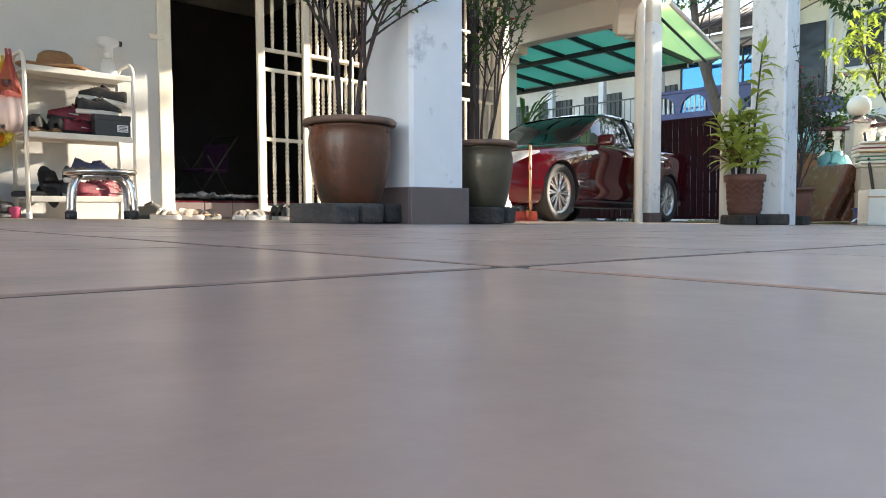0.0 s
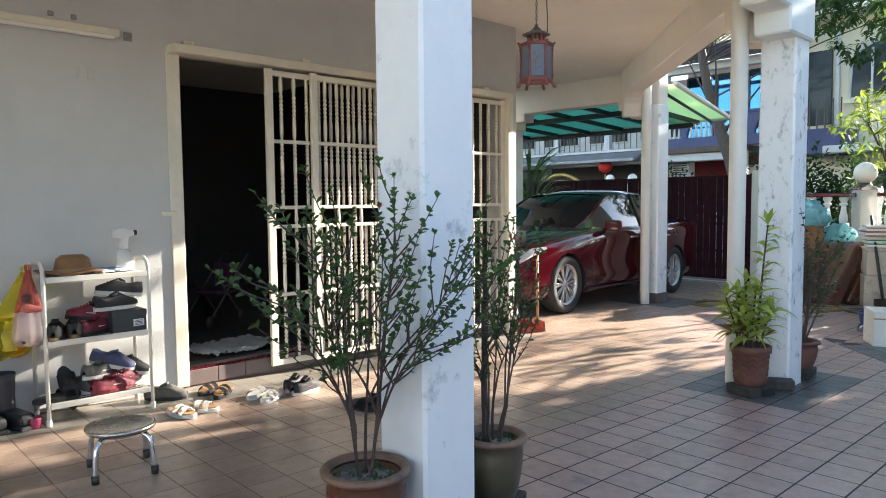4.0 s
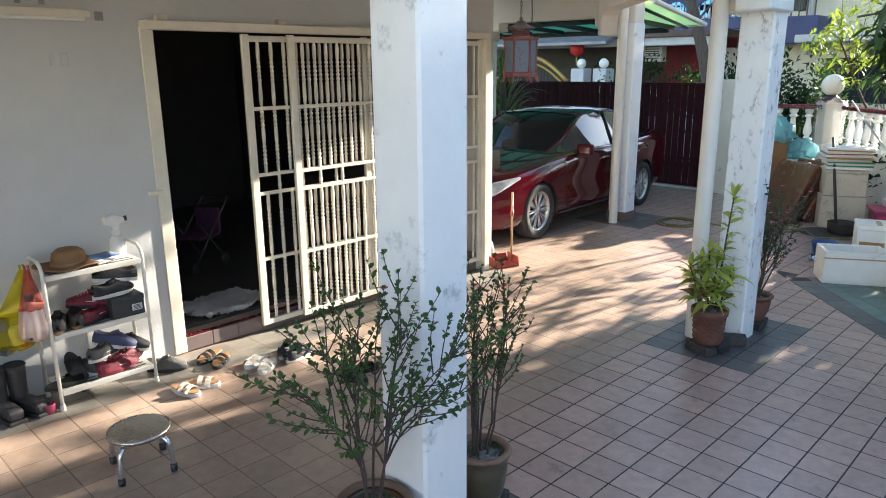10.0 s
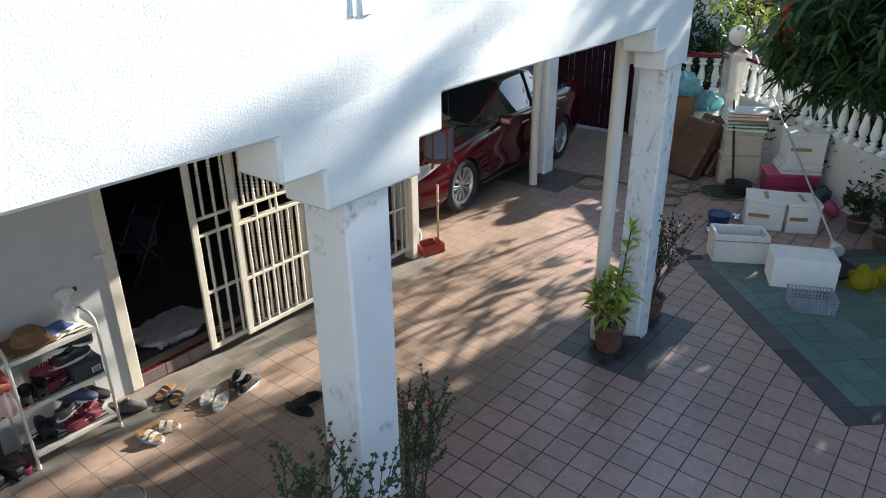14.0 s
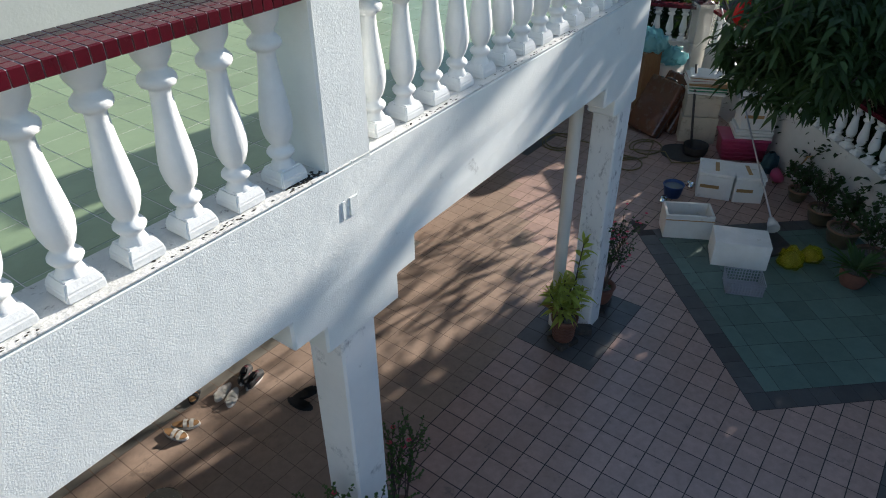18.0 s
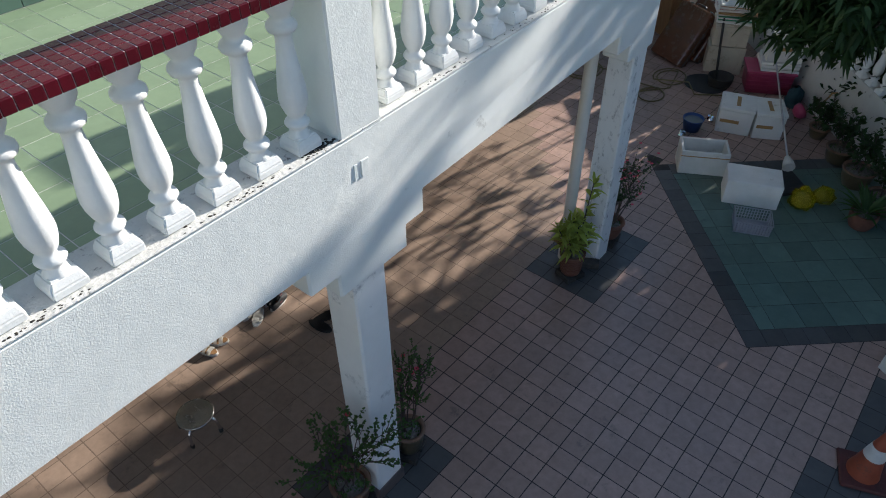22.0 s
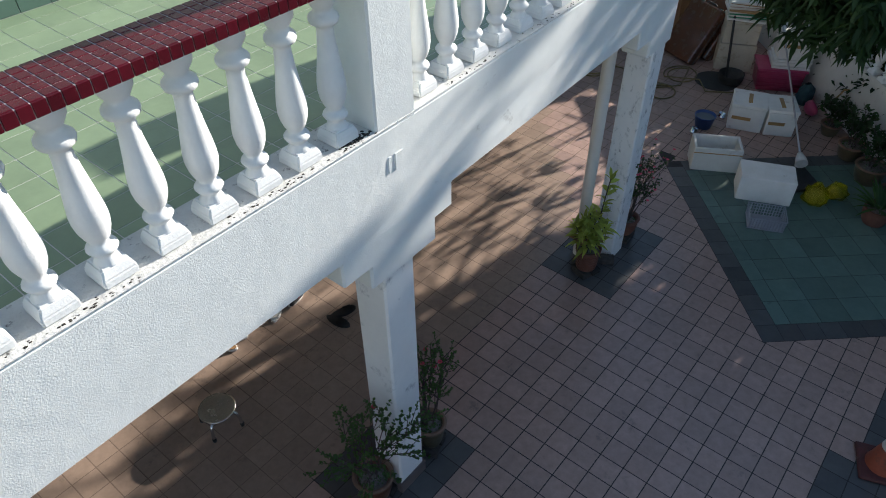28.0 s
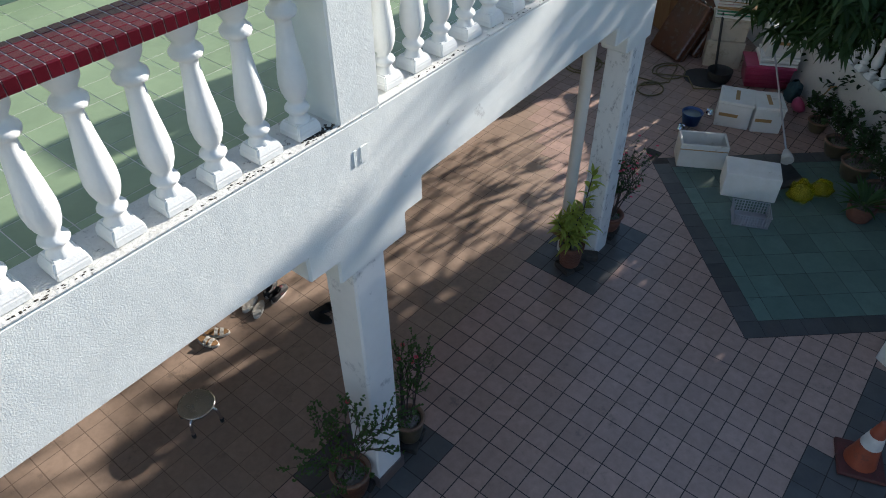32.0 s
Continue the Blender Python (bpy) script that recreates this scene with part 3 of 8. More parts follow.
# ---- balcony balustrade ----
def baluster_profile(h):
    p = [(0.0, 0.0), (0.04, 0.0), (0.052, 0.085), (0.046, 0.105), (0.036, 0.135), (0.034, 0.15), (0.047, 0.162), (0.054, 0.18), (0.053, 0.19), (0.046, 0.205), (0.034, 0.216), (0.033, 0.23), (0.044, 0.255), (0.055, 0.30), (0.0605, 0.35),
         (0.06, 0.40), (0.054, 0.47), (0.045, 0.56), (0.038, 0.64), (0.034, 0.71), (0.0335, 0.745), (0.04, 0.757), (0.056, 0.77), (0.0615, 0.79), (0.06, 0.808), (0.05, 0.825), (0.04, 0.838), (0.039, 0.855), (0.048, 0.875), (0.06, 0.905), (0.064, 0.95), (0.064, 1.0), (0.0, 1.0)]
    return [(r, z * h) for r, z in p]


def baluster_mesh(h, scale=1.0):
    b = bm_lathe([(r * scale, z) for r, z in baluster_profile(h)], 24)
    a, c_ = 0.066 * scale, 0.05 * scale
    q = bm_box(2 * a, 2 * a, 0.1 * h, (0, 0, 0), 0.0)
    for v in q.verts:
        if v.co.z > 0.05 * h:
            v.co.x *= c_ / a
            v.co.y *= c_ / a
    bmesh.ops.subdivide_edges(q, edges=[e for e in q.edges if abs(e.verts[0].co.z - e.verts[1].co.z) > 0.01], cuts=1)
    for v in q.verts:
        if 0.03 * h < v.co.z < 0.07 * h:
            v.co.x, v.co.y = math.copysign(a * 0.99, v.co.x), math.copysign(a * 0.99, v.co.y)
    bmesh.ops.bevel(q, geom=q.edges[:], offset=0.006, segments=2, affect='EDGES')
    merge(b, q)
    return mesh_of("baluster", b, M["baluster"])


RAIL_LO, RAIL_HI = 3.811, 3.861
BY = BEAM_Y + 0.102
bal_me = baluster_mesh(RAIL_LO - BEAM_HI - 0.008)
bal = thing("balustrade", "white turned balusters under a dark red mosaic-tiled handrail", "balustrade")
for k in range(22):
    x = 1.51 - 0.217 * k
    if x > -3.4:
        o = new("baluster", bal_me)
        o.parent = bal
        o.matrix_basis = pose(x, BY, BEAM_HI + 0.012)
bal2 = thing("balustrade", "white turned balusters between two rendered balcony posts", "balustrade")
for k in range(13):
    o = new("baluster", bal_me)
    o.parent = bal2
    o.matrix_basis = pose(2.06 + 0.217 * k, BY + bend(2.06 + 0.217 * k), BEAM_HI + 0.012)
rails = []
for b_, x0, x1 in ((bal, -3.6, 1.64), (bal2, 1.91, 4.88)):
    hr = bm_box(x1 - x0, 0.234, RAIL_HI - RAIL_LO - 0.002, ((x0 + x1) / 2, BY, RAIL_LO), 0.003)
    for v in hr.verts:
        v.co.y += bend(v.co.x)
    rails.append((part("handrail", hr, M["grout_pale"], b_), x0, x1))

# ---- stairs of helpers for pots and plants ----
M["terracotta"] = pbr("glazed_brown_pot", (0.15, 0.05, 0.02), (0.07, 0.03, 0.016), 0.3, 7, 0.35, 26, stain=(0.05, 0.042, 0.028), stain_scale=7, stain_cut=0.52, coat=0.15)
M["olive_pot"] = pbr("glazed_olive_pot", (0.11, 0.085, 0.045), (0.06, 0.048, 0.028), 0.38, 7, 0.25, 26, stain=(0.2, 0.15, 0.09), stain_scale=5, stain_cut=0.66, coat=0.3)
M["pot_rim"] = pbr("worn_clay_rim", (0.25, 0.15, 0.095), (0.15, 0.08, 0.05), 0.55, 9, 0.3, 40, stain=(0.08, 0.06, 0.045), stain_scale=9, stain_cut=0.58)
M["clay"] = pbr("red_clay", (0.19, 0.08, 0.052), (0.125, 0.052, 0.036), 0.7, 9, 0.3, 50, stain=(0.10, 0.07, 0.06), stain_scale=6, stain_cut=0.62)
M["soil"] = pbr("dry_soil_and_gravel", (0.12, 0.10, 0.08), (0.28, 0.26, 0.23), 0.95, 40, 0.8, 70)
M["bark"] = pbr("grey_bark", (0.095, 0.075, 0.06), (0.055, 0.043, 0.036), 0.85, 20, 0.4, 60, grain=(1, 1, 0.3))
M["leaf"] = leafy("shrub_leaf", (0.03, 0.06, 0.022), (0.06, 0.105, 0.04), (0.15, 0.30, 0.05))
M["twig"] = pbr("dark_twig", (0.05, 0.033, 0.028), (0.085, 0.055, 0.045), 0.8, 20, 0.3, 60)
M["leaf_dark"] = leafy("dark_tree_leaf", (0.018, 0.04, 0.016), (0.035, 0.065, 0.022), (0.08, 0.16, 0.03))
M["leaf_lime"] = leafy("lime_leaf", (0.11, 0.16, 0.025), (0.18, 0.24, 0.04), (0.3, 0.4, 0.05))
M["leaf_dry"] = leafy("withered_leaf", (0.20, 0.12, 0.05), (0.30, 0.20, 0.09), (0.3, 0.2, 0.08))
M["leaf_yellow"] = leafy("dracaena_leaf", (0.26, 0.33, 0.05), (0.42, 0.46, 0.11), (0.5, 0.56, 0.1))
M["flower"] = pbr("red_petal", (0.55, 0.03, 0.06), (0.65, 0.06, 0.12), 0.5, 5)
M["brick"] = pbr("mossy_brick", (0.075, 0.06, 0.052), (0.03, 0.03, 0.027), 0.95, 14, 0.9, 50, vary=0.4)


def leaf(bm, at, direction, length, width, roll=0.0, droop=0.15, pieces=2):
    """One leaf blade with a folded midrib."""
    d = Vector(direction).normalized()
    side = d.cross(Vector((0, 0, 1)))
    side = side.normalized() if side.length > 1e-3 else Vector((1, 0, 0))
    nrm = side.cross(d).normalized()
    side = (side * math.cos(roll) + nrm * math.sin(roll)).normalized()
    nrm = side.cross(d).normalized()
    at = Vector(at)
    mid, lft, rgt = [], [], []
    shape = (0.0, 0.85, 0.9, 0.0) if pieces == 2 else (0.0, 0.75, 1.0, 0.85, 0.45, 0.0)
    n = len(shape) - 1
    for i, w in enumerate(shape):
        f = i / n
        c = at + d * (length * f) - Vector((0, 0, droop * length * f * f))
        mid.append(bm.verts.new(c))
        if 0 < i < n:
            lft.append(bm.verts.new(c + side * (width * w / 2) + nrm * (0.12 * width)))
            rgt.append(bm.verts.new(c - side * (width * w / 2) + nrm * (0.12 * width)))
        else:
            lft.append(mid[-1])
            rgt.append(mid[-1])
    for i in range(n):
        for edge, flip in ((lft, 0), (rgt, 1)):
            vs = []
            for v in (mid[i], mid[i + 1], edge[i + 1], edge[i]):
                if v not in vs:
                    vs.append(v)
            if len(vs) >= 3:
                f = bm.faces.new(vs if not flip else vs[::-1])
                f.smooth = True


def grow(rng, bark, leaves, flowers, start, direction, length, radius, depth, leaf_len, leaf_w, every, spread=0.55, up=0.12, flower_p=0.0, bare=0.25):
    """A branch with side shoots and leaves."""
    n = max(4, int(length / 0.05))
    p, d = Vector(start), Vector(direction).normalized()
    pts, ds = [p.copy()], [d.copy()]
    for i in range(n):
        d = (d + Vector((rng.gauss(0, 0.06), rng.gauss(0, 0.06), rng.gauss(0, 0.04) + up * 0.1))).normalized()
        p = p + d * (length / n)
        pts.append(p.copy())
        ds.append(d.copy())
    bm_tube_fast(bark, pts, [radius * (1 - 0.65 * i / n) for i in range(n + 1)], 5)
    if depth == 0:
        k = max(2, int(length / every))
        for i in range(k):
            f = bare + (1 - bare) * (i + rng.random()) / k
            j = min(n, int(f * n))
            a = rng.uniform(0, 2 * math.pi)
            o = ds[j].orthogonal().normalized()
            o = Matrix.Rotation(a, 3, ds[j]) @ o
            leaf(leaves, pts[j], o + 0.6 * ds[j] + Vector((0, 0, 0.1)), leaf_len * rng.uniform(0.6, 1.2), leaf_w * rng.uniform(0.7, 1.15), rng.uniform(-0.8, 0.8))
        if flowers is not None and rng.random() < flower_p:
            for q in range(5):
                a = q * 1.257
                leaf(flowers, pts[-1], (math.cos(a), math.sin(a), 0.5), 0.02, 0.018, 0, 0.1)
        return
    kids = rng.randint(3, 4) if depth > 1 else rng.randint(3, 5)
    for k in range(kids):
        f = 0.35 + 0.65 * (k + rng.random()) / kids
        j = min(n, int(f * n))
        a = rng.uniform(0, 2 * math.pi)
        o = Matrix.Rotation(a, 3, ds[j]) @ ds[j].orthogonal().normalized()
        nd = ds[j] * (1 - spread * 0.5) + o * spread * rng.uniform(0.6, 1.2) + Vector((0, 0, 0.15))
        grow(rng, bark, leaves, flowers, pts[j], nd, length * rng.uniform(0.45, 0.75), radius * 0.6, depth - 1, leaf_len, leaf_w, every, spread, up, flower_p, bare * 0.6)


def bm_tube_fast(bm, pts, rr, n):
    rings = []
    up = None
    for i, p in enumerate(pts):
        d = (pts[min(i + 1, len(pts) - 1)] - pts[max(i - 1, 0)]).normalized()
        if up is None:
            up = d.orthogonal().normalized()
        s = d.cross(up)
        s = s.normalized() if s.length > 1e-6 else d.orthogonal().normalized()
        up = s.cross(d).normalized()
        rings.append([bm.verts.new(p + rr[i] * (math.cos(2 * math.pi * k / n) * up + math.sin(2 * math.pi * k / n) * s)) for k in range(n)])
    for a, b in zip(rings, rings[1:]):
        for k in range(n):
            f = bm.faces.new((a[k], a[(k + 1) % n], b[(k + 1) % n], b[k]))
            f.smooth = True


def pot_body(r_top, r_bot, h, rim=0.02, wall=0.018, n=28):
    """Bellied pot: foot, swelling flank, drawn-in neck, hollow inside."""
    d = r_top - r_bot
    return [(0, 0), (r_bot - 0.004, 0), (r_bot, 0.006), (r_bot + 0.36 * d, 0.18 * h), (r_bot + 0.68 * d, 0.38 * h), (r_bot + 0.88 * d, 0.58 * h), (r_bot + 0.94 * d, 0.74 * h), (r_top - 0.008, 0.86 * h), (r_top - 0.004, h - rim - 0.01), (r_top - 0.002, h - rim), (r_top - wall - 0.01, h - rim - 0.01), (r_bot, 0.3 * h), (0, 0.3 * h)]


def pot_rim(r, h, rim=0.02, wall=0.018):
    return [(r - wall, h - rim), (r + 0.012, h - rim), (r + 0.016, h - rim * 0.4), (r + 0.008, h), (r - wall * 0.6, h), (r - wall, h - rim)]


def bricks_under(x, y, turn, count, z):
    for k in range(count):
        b = bm_box(0.11, 0.2, 0.062, (0, 0, 0), 0.012, seg=2)
        for v in b.verts:
            v.co += Vector((noise.noise(v.co * 9 + Vector((k, 0, 0))), noise.noise(v.co * 9 + Vector((0, k, 5))), 0)) * 0.016
        c = Vector((0.118 * (k - (count - 1) / 2), 0))
        c.rotate(Matrix.Rotation(radians(turn), 2))
        tagged(part("brick", b, M["brick"], None, "", pose(x + c.x, y + c.y, z, 0, 1.03, turn + 3 * math.sin(k * 7))), "dark mossy brick lying under a plant pot", "brick", "bricks under the pots")


def potted_shrub(seed, x, y, base, r_top, r_bot, h, body, stems, height, lean, leaf_len, label, flower_p=0.12, width=0.33, every=0.02, leafmat=None):
    rng = random.Random(seed)
    t = thing("potted_plant", label, "potted plant", pose(x, y, base))
    part("pot", bm_lathe(pot_body(r_top, r_bot, h), 28), M[body], t)
    part("rim", bm_lathe(pot_rim(r_top, h), 28), M["pot_rim" if body != "clay" else "clay"], t)
    soil = bm_lathe([(r_top - 0.02, h - 0.05), (r_top * 0.6, h - 0.035), (0.03, h - 0.03), (0, h - 0.03)], 24)
    for v in soil.verts:
        v.co.z += 0.01 * noise.noise(v.co * 30)
    part("soil", soil, M["soil"], t)
    bark, lv, fl = bmesh.new(), bmesh.new(), bmesh.new()
    for s in range(stems):
        a = 2 * math.pi * s / stems + rng.uniform(-0.3, 0.3)
        tilt = width * rng.uniform(0.25, 1.0)
        d = Vector((math.cos(a) * tilt + lean[0], math.sin(a) * tilt + lean[1], 1.0))
        hgt = height * rng.uniform(0.42, 0.66)
        grow(rng, bark, lv, fl, (0.03 * math.cos(a), 0.03 * math.sin(a), h - 0.05), d, hgt, 0.0075, 2, leaf_len, leaf_len * 0.58, every, 0.55, 0.25, flower_p)
    tagged(part("branchwork", bark, M["bark"], t, "thin woody branching stems"), kind="stuff")
    part("leaves", lv, leafmat or M["leaf"], t, "small green leaves")
    if flower_p > 0:
        tagged(part("flowers", fl, M["flower"], t, "small red flowers"), kind="stuff")
    weeds = bmesh.new()
    for k in range(70):
        a, q = rng.uniform(0, 6.28), r_top * 0.8 * math.sqrt(rng.random())
        leaf(weeds, (q * math.cos(a), q * math.sin(a), h - 0.04), (rng.gauss(0, 1), rng.gauss(0, 1), 1.2), 0.03, 0.012, 0)
    tagged(part("weed_growth", weeds, M["leaf"], t), kind="stuff")
    return t


bricks_under(1.49, 1.98, 12, 3, fz(1.47))
bricks_under(2.10, 1.98, 20, 2, fz(2.07))
def fan_shrub(seed, x, y, base, pot, label, stems, reach, low, leaf_len, step, flower_p, keep=None, stake=False, trunks=5):
    """Potted shrub: bare stems fan out of the pot to tips inside reach = (x0, x1, y0, y1, z0, z1), leaves on the upper shoots only."""
    r_top, r_bot, h, body = pot
    rng = random.Random(seed)
    t = thing("potted_plant", label, "potted plant", pose(x, y, base))
    part("pot", bm_lathe(pot_body(r_top, r_bot, h), 32), M[body], t)
    part("rim", bm_lathe(pot_rim(r_top, h), 32), M["pot_rim"], t)
    soil = bm_lathe([(r_top - 0.02, h - 0.05), (r_top * 0.8, h - 0.04), (r_top * 0.6, h - 0.035), (r_top * 0.3, h - 0.032), (0.03, h - 0.03), (0, h - 0.03)], 24)
    for v in soil.verts:
        v.co.z += 0.012 * noise.noise(v.co * 40)
    part("soil", soil, M["soil"], t)
    bark, lv = bmesh.new(), bmesh.new()
    here = Vector((x, y, base))

    def dress(pts, start):
        d_all = (pts[-1] - pts[0]).length
        for k in range(max(3, int(d_all / step))):
            f = start + (1 - start) * rng.random() ** 0.7
            q = f * (len(pts) - 1)
            j = min(len(pts) - 2, int(q))
            p = pts[j].lerp(pts[j + 1], q - j)
            d = (pts[j + 1] - pts[j]).normalized()
            o = Matrix.Rotation(rng.uniform(0, 6.28), 3, d) @ d.orthogonal().normalized()
            leaf(lv, p, o + d * 0.7 + Vector((0, 0, 0.2)), leaf_len * rng.uniform(0.5, 1.25), leaf_len * rng.uniform(0.45, 0.7), rng.uniform(-0.8, 0.8), 0.15)
        for k in range(3):
            leaf(lv, pts[-1], d + Vector((rng.gauss(0, 0.5), rng.gauss(0, 0.5), 0.2)), leaf_len * rng.uniform(0.5, 0.9), leaf_len * 0.5, rng.uniform(-0.5, 0.5))
        if rng.random() < flower_p:
            fl = bmesh.new()
            for q in range(5):
                a = q * 1.257
                leaf(fl, pts[-1], (math.cos(a), math.sin(a), 0.5), 0.021, 0.018, 0, 0.1)
            part("flower", fl, M["flower"], t, "small red flower")

    for s_ in range(stems):
        a = 2.4 * s_
        rad = math.sqrt((s_ + 0.5) / stems) * rng.uniform(0.85, 1.1)
        q = Vector(((reach[0] + reach[1]) / 2 + rad * math.cos(a) * (reach[1] - reach[0]) / 2, (reach[2] + reach[3]) / 2 + rad * math.sin(a) * (reach[3] - reach[2]) / 2, reach[5] - (reach[5] - reach[4]) * min(1, rad ** 1.6 * rng.uniform(0.5, 1.1))))
        if keep is not None and not keep(q):
            q.y = 1.8 - 0.1 * rng.random()
        tip = q - here
        trunk = s_ % trunks
        ta = 2.4 * trunk
        st_ = Vector((0.022 * math.cos(ta), 0.022 * math.sin(ta), h - 0.05))
        lean = Vector(((reach[0] + reach[1]) / 2 - x, (reach[2] + reach[3]) / 2 - y, 0)) * 0.15
        knee = st_ + lean + Vector((0.03 * math.cos(ta), 0.03 * math.sin(ta), 0.05 + low * (0.8 + 0.09 * (trunk % 4))))
        fork = smooth_curve([st_, (st_ + knee) / 2 + Vector((0.006 * math.sin(trunk), 0.006, 0)), knee], 5)
        if s_ < trunks:
            bm_tube_fast(bark, fork, [0.0062 - 0.0014 * i / (len(fork) - 1) for i in range(len(fork))], 7)
        out_ = Vector((tip.x - knee.x, tip.y - knee.y, 0)) * 0.45
        rise = tip.z - knee.z
        pts = smooth_curve([knee - Vector((0, 0, 0.01)), knee + out_ * 0.5 + Vector((0, 0, 0.3 * rise)), knee + out_ * 1.35 + Vector((rng.gauss(0, 0.015), rng.gauss(0, 0.015), 0.66 * rise)), tip], 6)
        n = len(pts)
        bm_tube_fast(bark, pts, [0.0048 * (1 - 0.74 * i / (n - 1)) for i in range(n)], 6)
        dress(pts[int(n * 0.45):], 0.15)
        for k in range(rng.randint(6, 8)):
            j = rng.randint(int(n * 0.3), n - 3)
            d = (pts[j + 1] - pts[j - 1]).normalized()
            o = Matrix.Rotation(rng.uniform(0, 6.28), 3, d) @ d.orthogonal().normalized()
            ln = rng.uniform(0.1, 0.24) * (reach[5] - reach[4]) / 0.5
            e = pts[j] + (d * 0.75 + o * 0.6 + Vector((0, 0, 0.3))).normalized() * ln
            if keep is not None and not keep(e + here):
                continue
            sp = smooth_curve([pts[j], (pts[j] + e) / 2 + o * 0.015, e], 4)
            bm_tube_fast(bark, sp, [0.0028 - 0.0016 * i / (len(sp) - 1) for i in range(len(sp))], 5)
            dress(sp, 0.15)
    tagged(part("branchwork", bark, M["twig"], t, "thin woody branching stems"), kind="stuff")
    part("leaves", lv, M["leaf"], t, "small green leaves")
    weeds = bmesh.new()
    for k in range(90):
        a, q = rng.uniform(0, 6.28), r_top * 0.85 * math.sqrt(rng.random())
        leaf(weeds, (q * math.cos(a), q * math.sin(a), h - 0.04), (rng.gauss(0, 1), rng.gauss(0, 1), 1.2), 0.03, 0.012, 0)
    tagged(part("weed_growth", weeds, M["leaf"], t), kind="stuff")
    if stake:
        part("stake", bm_box(0.018, 0.018, 0.55, (-0.03, 0.02, h - 0.06), 0.002), M["bark"], t, "grey wooden stake")
    return t


def clear_of_column(q):
    return q.y < 1.84 if q.x > 1.62 else q.y < 2.35


fan_shrub(11, 1.50, 1.995, fz(1.47) + 0.062, (0.135, 0.095, 0.265, "terracotta"), "open branching green shrub in a glazed brown pot beside a column", 15, (0.96, 1.84, 1.45, 2.15, 0.74, 1.30), 0.2, 0.028, 0.0165, 0.045, clear_of_column)
fan_shrub(5, 2.105, 1.98, fz(2.06) + 0.062, (0.115, 0.085, 0.245, "olive_pot"), "slender shrub with red flowers in an olive glazed pot", 10, (2.0, 2.34, 1.82, 2.12, 0.66, 1.17), 0.12, 0.023, 0.014, 0.12, stake=True)

# patterned clay pot with a lance-leaved plant, and a flowering plant behind the column
bricks_under(4.63, 2.06, -20, 2, fz(4.66))
dr = thing("potted_plant", "yellow-green lance-leaved plant in a patterned clay pot", "potted plant", pose(4.635, 2.07, fz(4.63) + 0.062))
part("pot", bm_lathe([(0, 0), (0.094, 0), (0.099, 0.03), (0.11, 0.205), (0.124, 0.21), (0.127, 0.25), (0.113, 0.256), (0.103, 0.215), (0.09, 0.12), (0, 0.12)], 28), M["clay"], dr)
part("soil", bm_lathe([(0.106, 0.222), (0.05, 0.232), (0, 0.232)], 20), M["soil"], dr)
for row in range(5):
    zz = 0.028 + 0.037 * row
    part("pattern_band", bm_tube([((0.0975 + 0.062 * zz) * math.cos(a * 0.0654), (0.0975 + 0.062 * zz) * math.sin(a * 0.0654), zz + 0.011 * abs((a % 8) - 4) / 2) for a in range(97)], 0.0048, 5), M["clay"], dr)
rng = random.Random(4)
stem_b, lv, dry = bmesh.new(), bmesh.new(), bmesh.new()
for sx, sy, hh, lean in ((0.0, 0.0, 0.36, 0.05), (0.055, -0.015, 0.80, 0.12), (-0.05, 0.05, 0.34, -0.2), (0.02, -0.05, 0.27, 0.14), (-0.02, 0.06, 0.36, -0.05), (0.0, 0.03, 0.44, -0.02), (-0.06, -0.02, 0.24, -0.1)):
    pts = [Vector((sx + lean * f * f * 0.5, sy - lean * 0.25 * f, 0.22 + hh * f)) for f in [i / 8 for i in range(9)]]
    tall_one = hh > 0.7
    bm_tube_fast(stem_b, pts, [0.0085 - 0.0005 * i for i in range(9)], 6)
    for k in range(20 if tall_one else 27):
        f = 0.25 + 0.75 * (rng.random() if not tall_one else 0.25 + 0.75 * (k / 20))
        p = pts[int(f * 8)].lerp(pts[min(8, int(f * 8) + 1)], f * 8 - int(f * 8))
        a = rng.uniform(0, 6.28)
        old_leaf = f < 0.42 and rng.random() < 0.4
        leaf(dry if old_leaf else lv, p, (math.cos(a), math.sin(a), rng.uniform(0.2, 0.9) if f < 0.4 else rng.uniform(0.35, 1.3)), rng.uniform(0.13, 0.23) * (0.8 if tall_one else 1.0), rng.uniform(0.036, 0.05), rng.uniform(-0.5, 0.5), rng.uniform(0.25, 0.75), 5)
    for q in range(4):
        a = q * 1.57 + hh
        leaf(lv, pts[-1], (math.cos(a), math.sin(a), rng.uniform(1.0, 2.4)), rng.uniform(0.12, 0.17), 0.032, 0, 0.25, 5)
tagged(part("stemwork", stem_b, M["bark"], dr), kind="stuff")
part("leaves", lv, M["leaf_yellow"], dr, "long yellow-green leaves")
part("dry_leaves", dry, M["leaf_dry"], dr, "withered brown lower leaves")
bricks_under(5.36, 2.04, 5, 2, fz(5.3))
potted_shrub(8, 5.37, 2.04, fz(5.37) + 0.062, 0.125, 0.085, 0.2, "clay", 10, 1.0, (0.03, -0.03), 0.03, "dark-leaved plant with red flowers in a clay pot", 0.35, 0.16, leafmat=M["leaf_dark"])

# loose block at the foot of the stained column
tagged(part("brick", bm_box(0.1, 0.2, 0.07, (0, 0, 0), 0.012, seg=2), M["brick"], None, "", pose(4.87, 1.99, fz(4.87), 0, 1, 30)), "dark mossy brick lying at a column foot", "brick", "bricks under the pots")

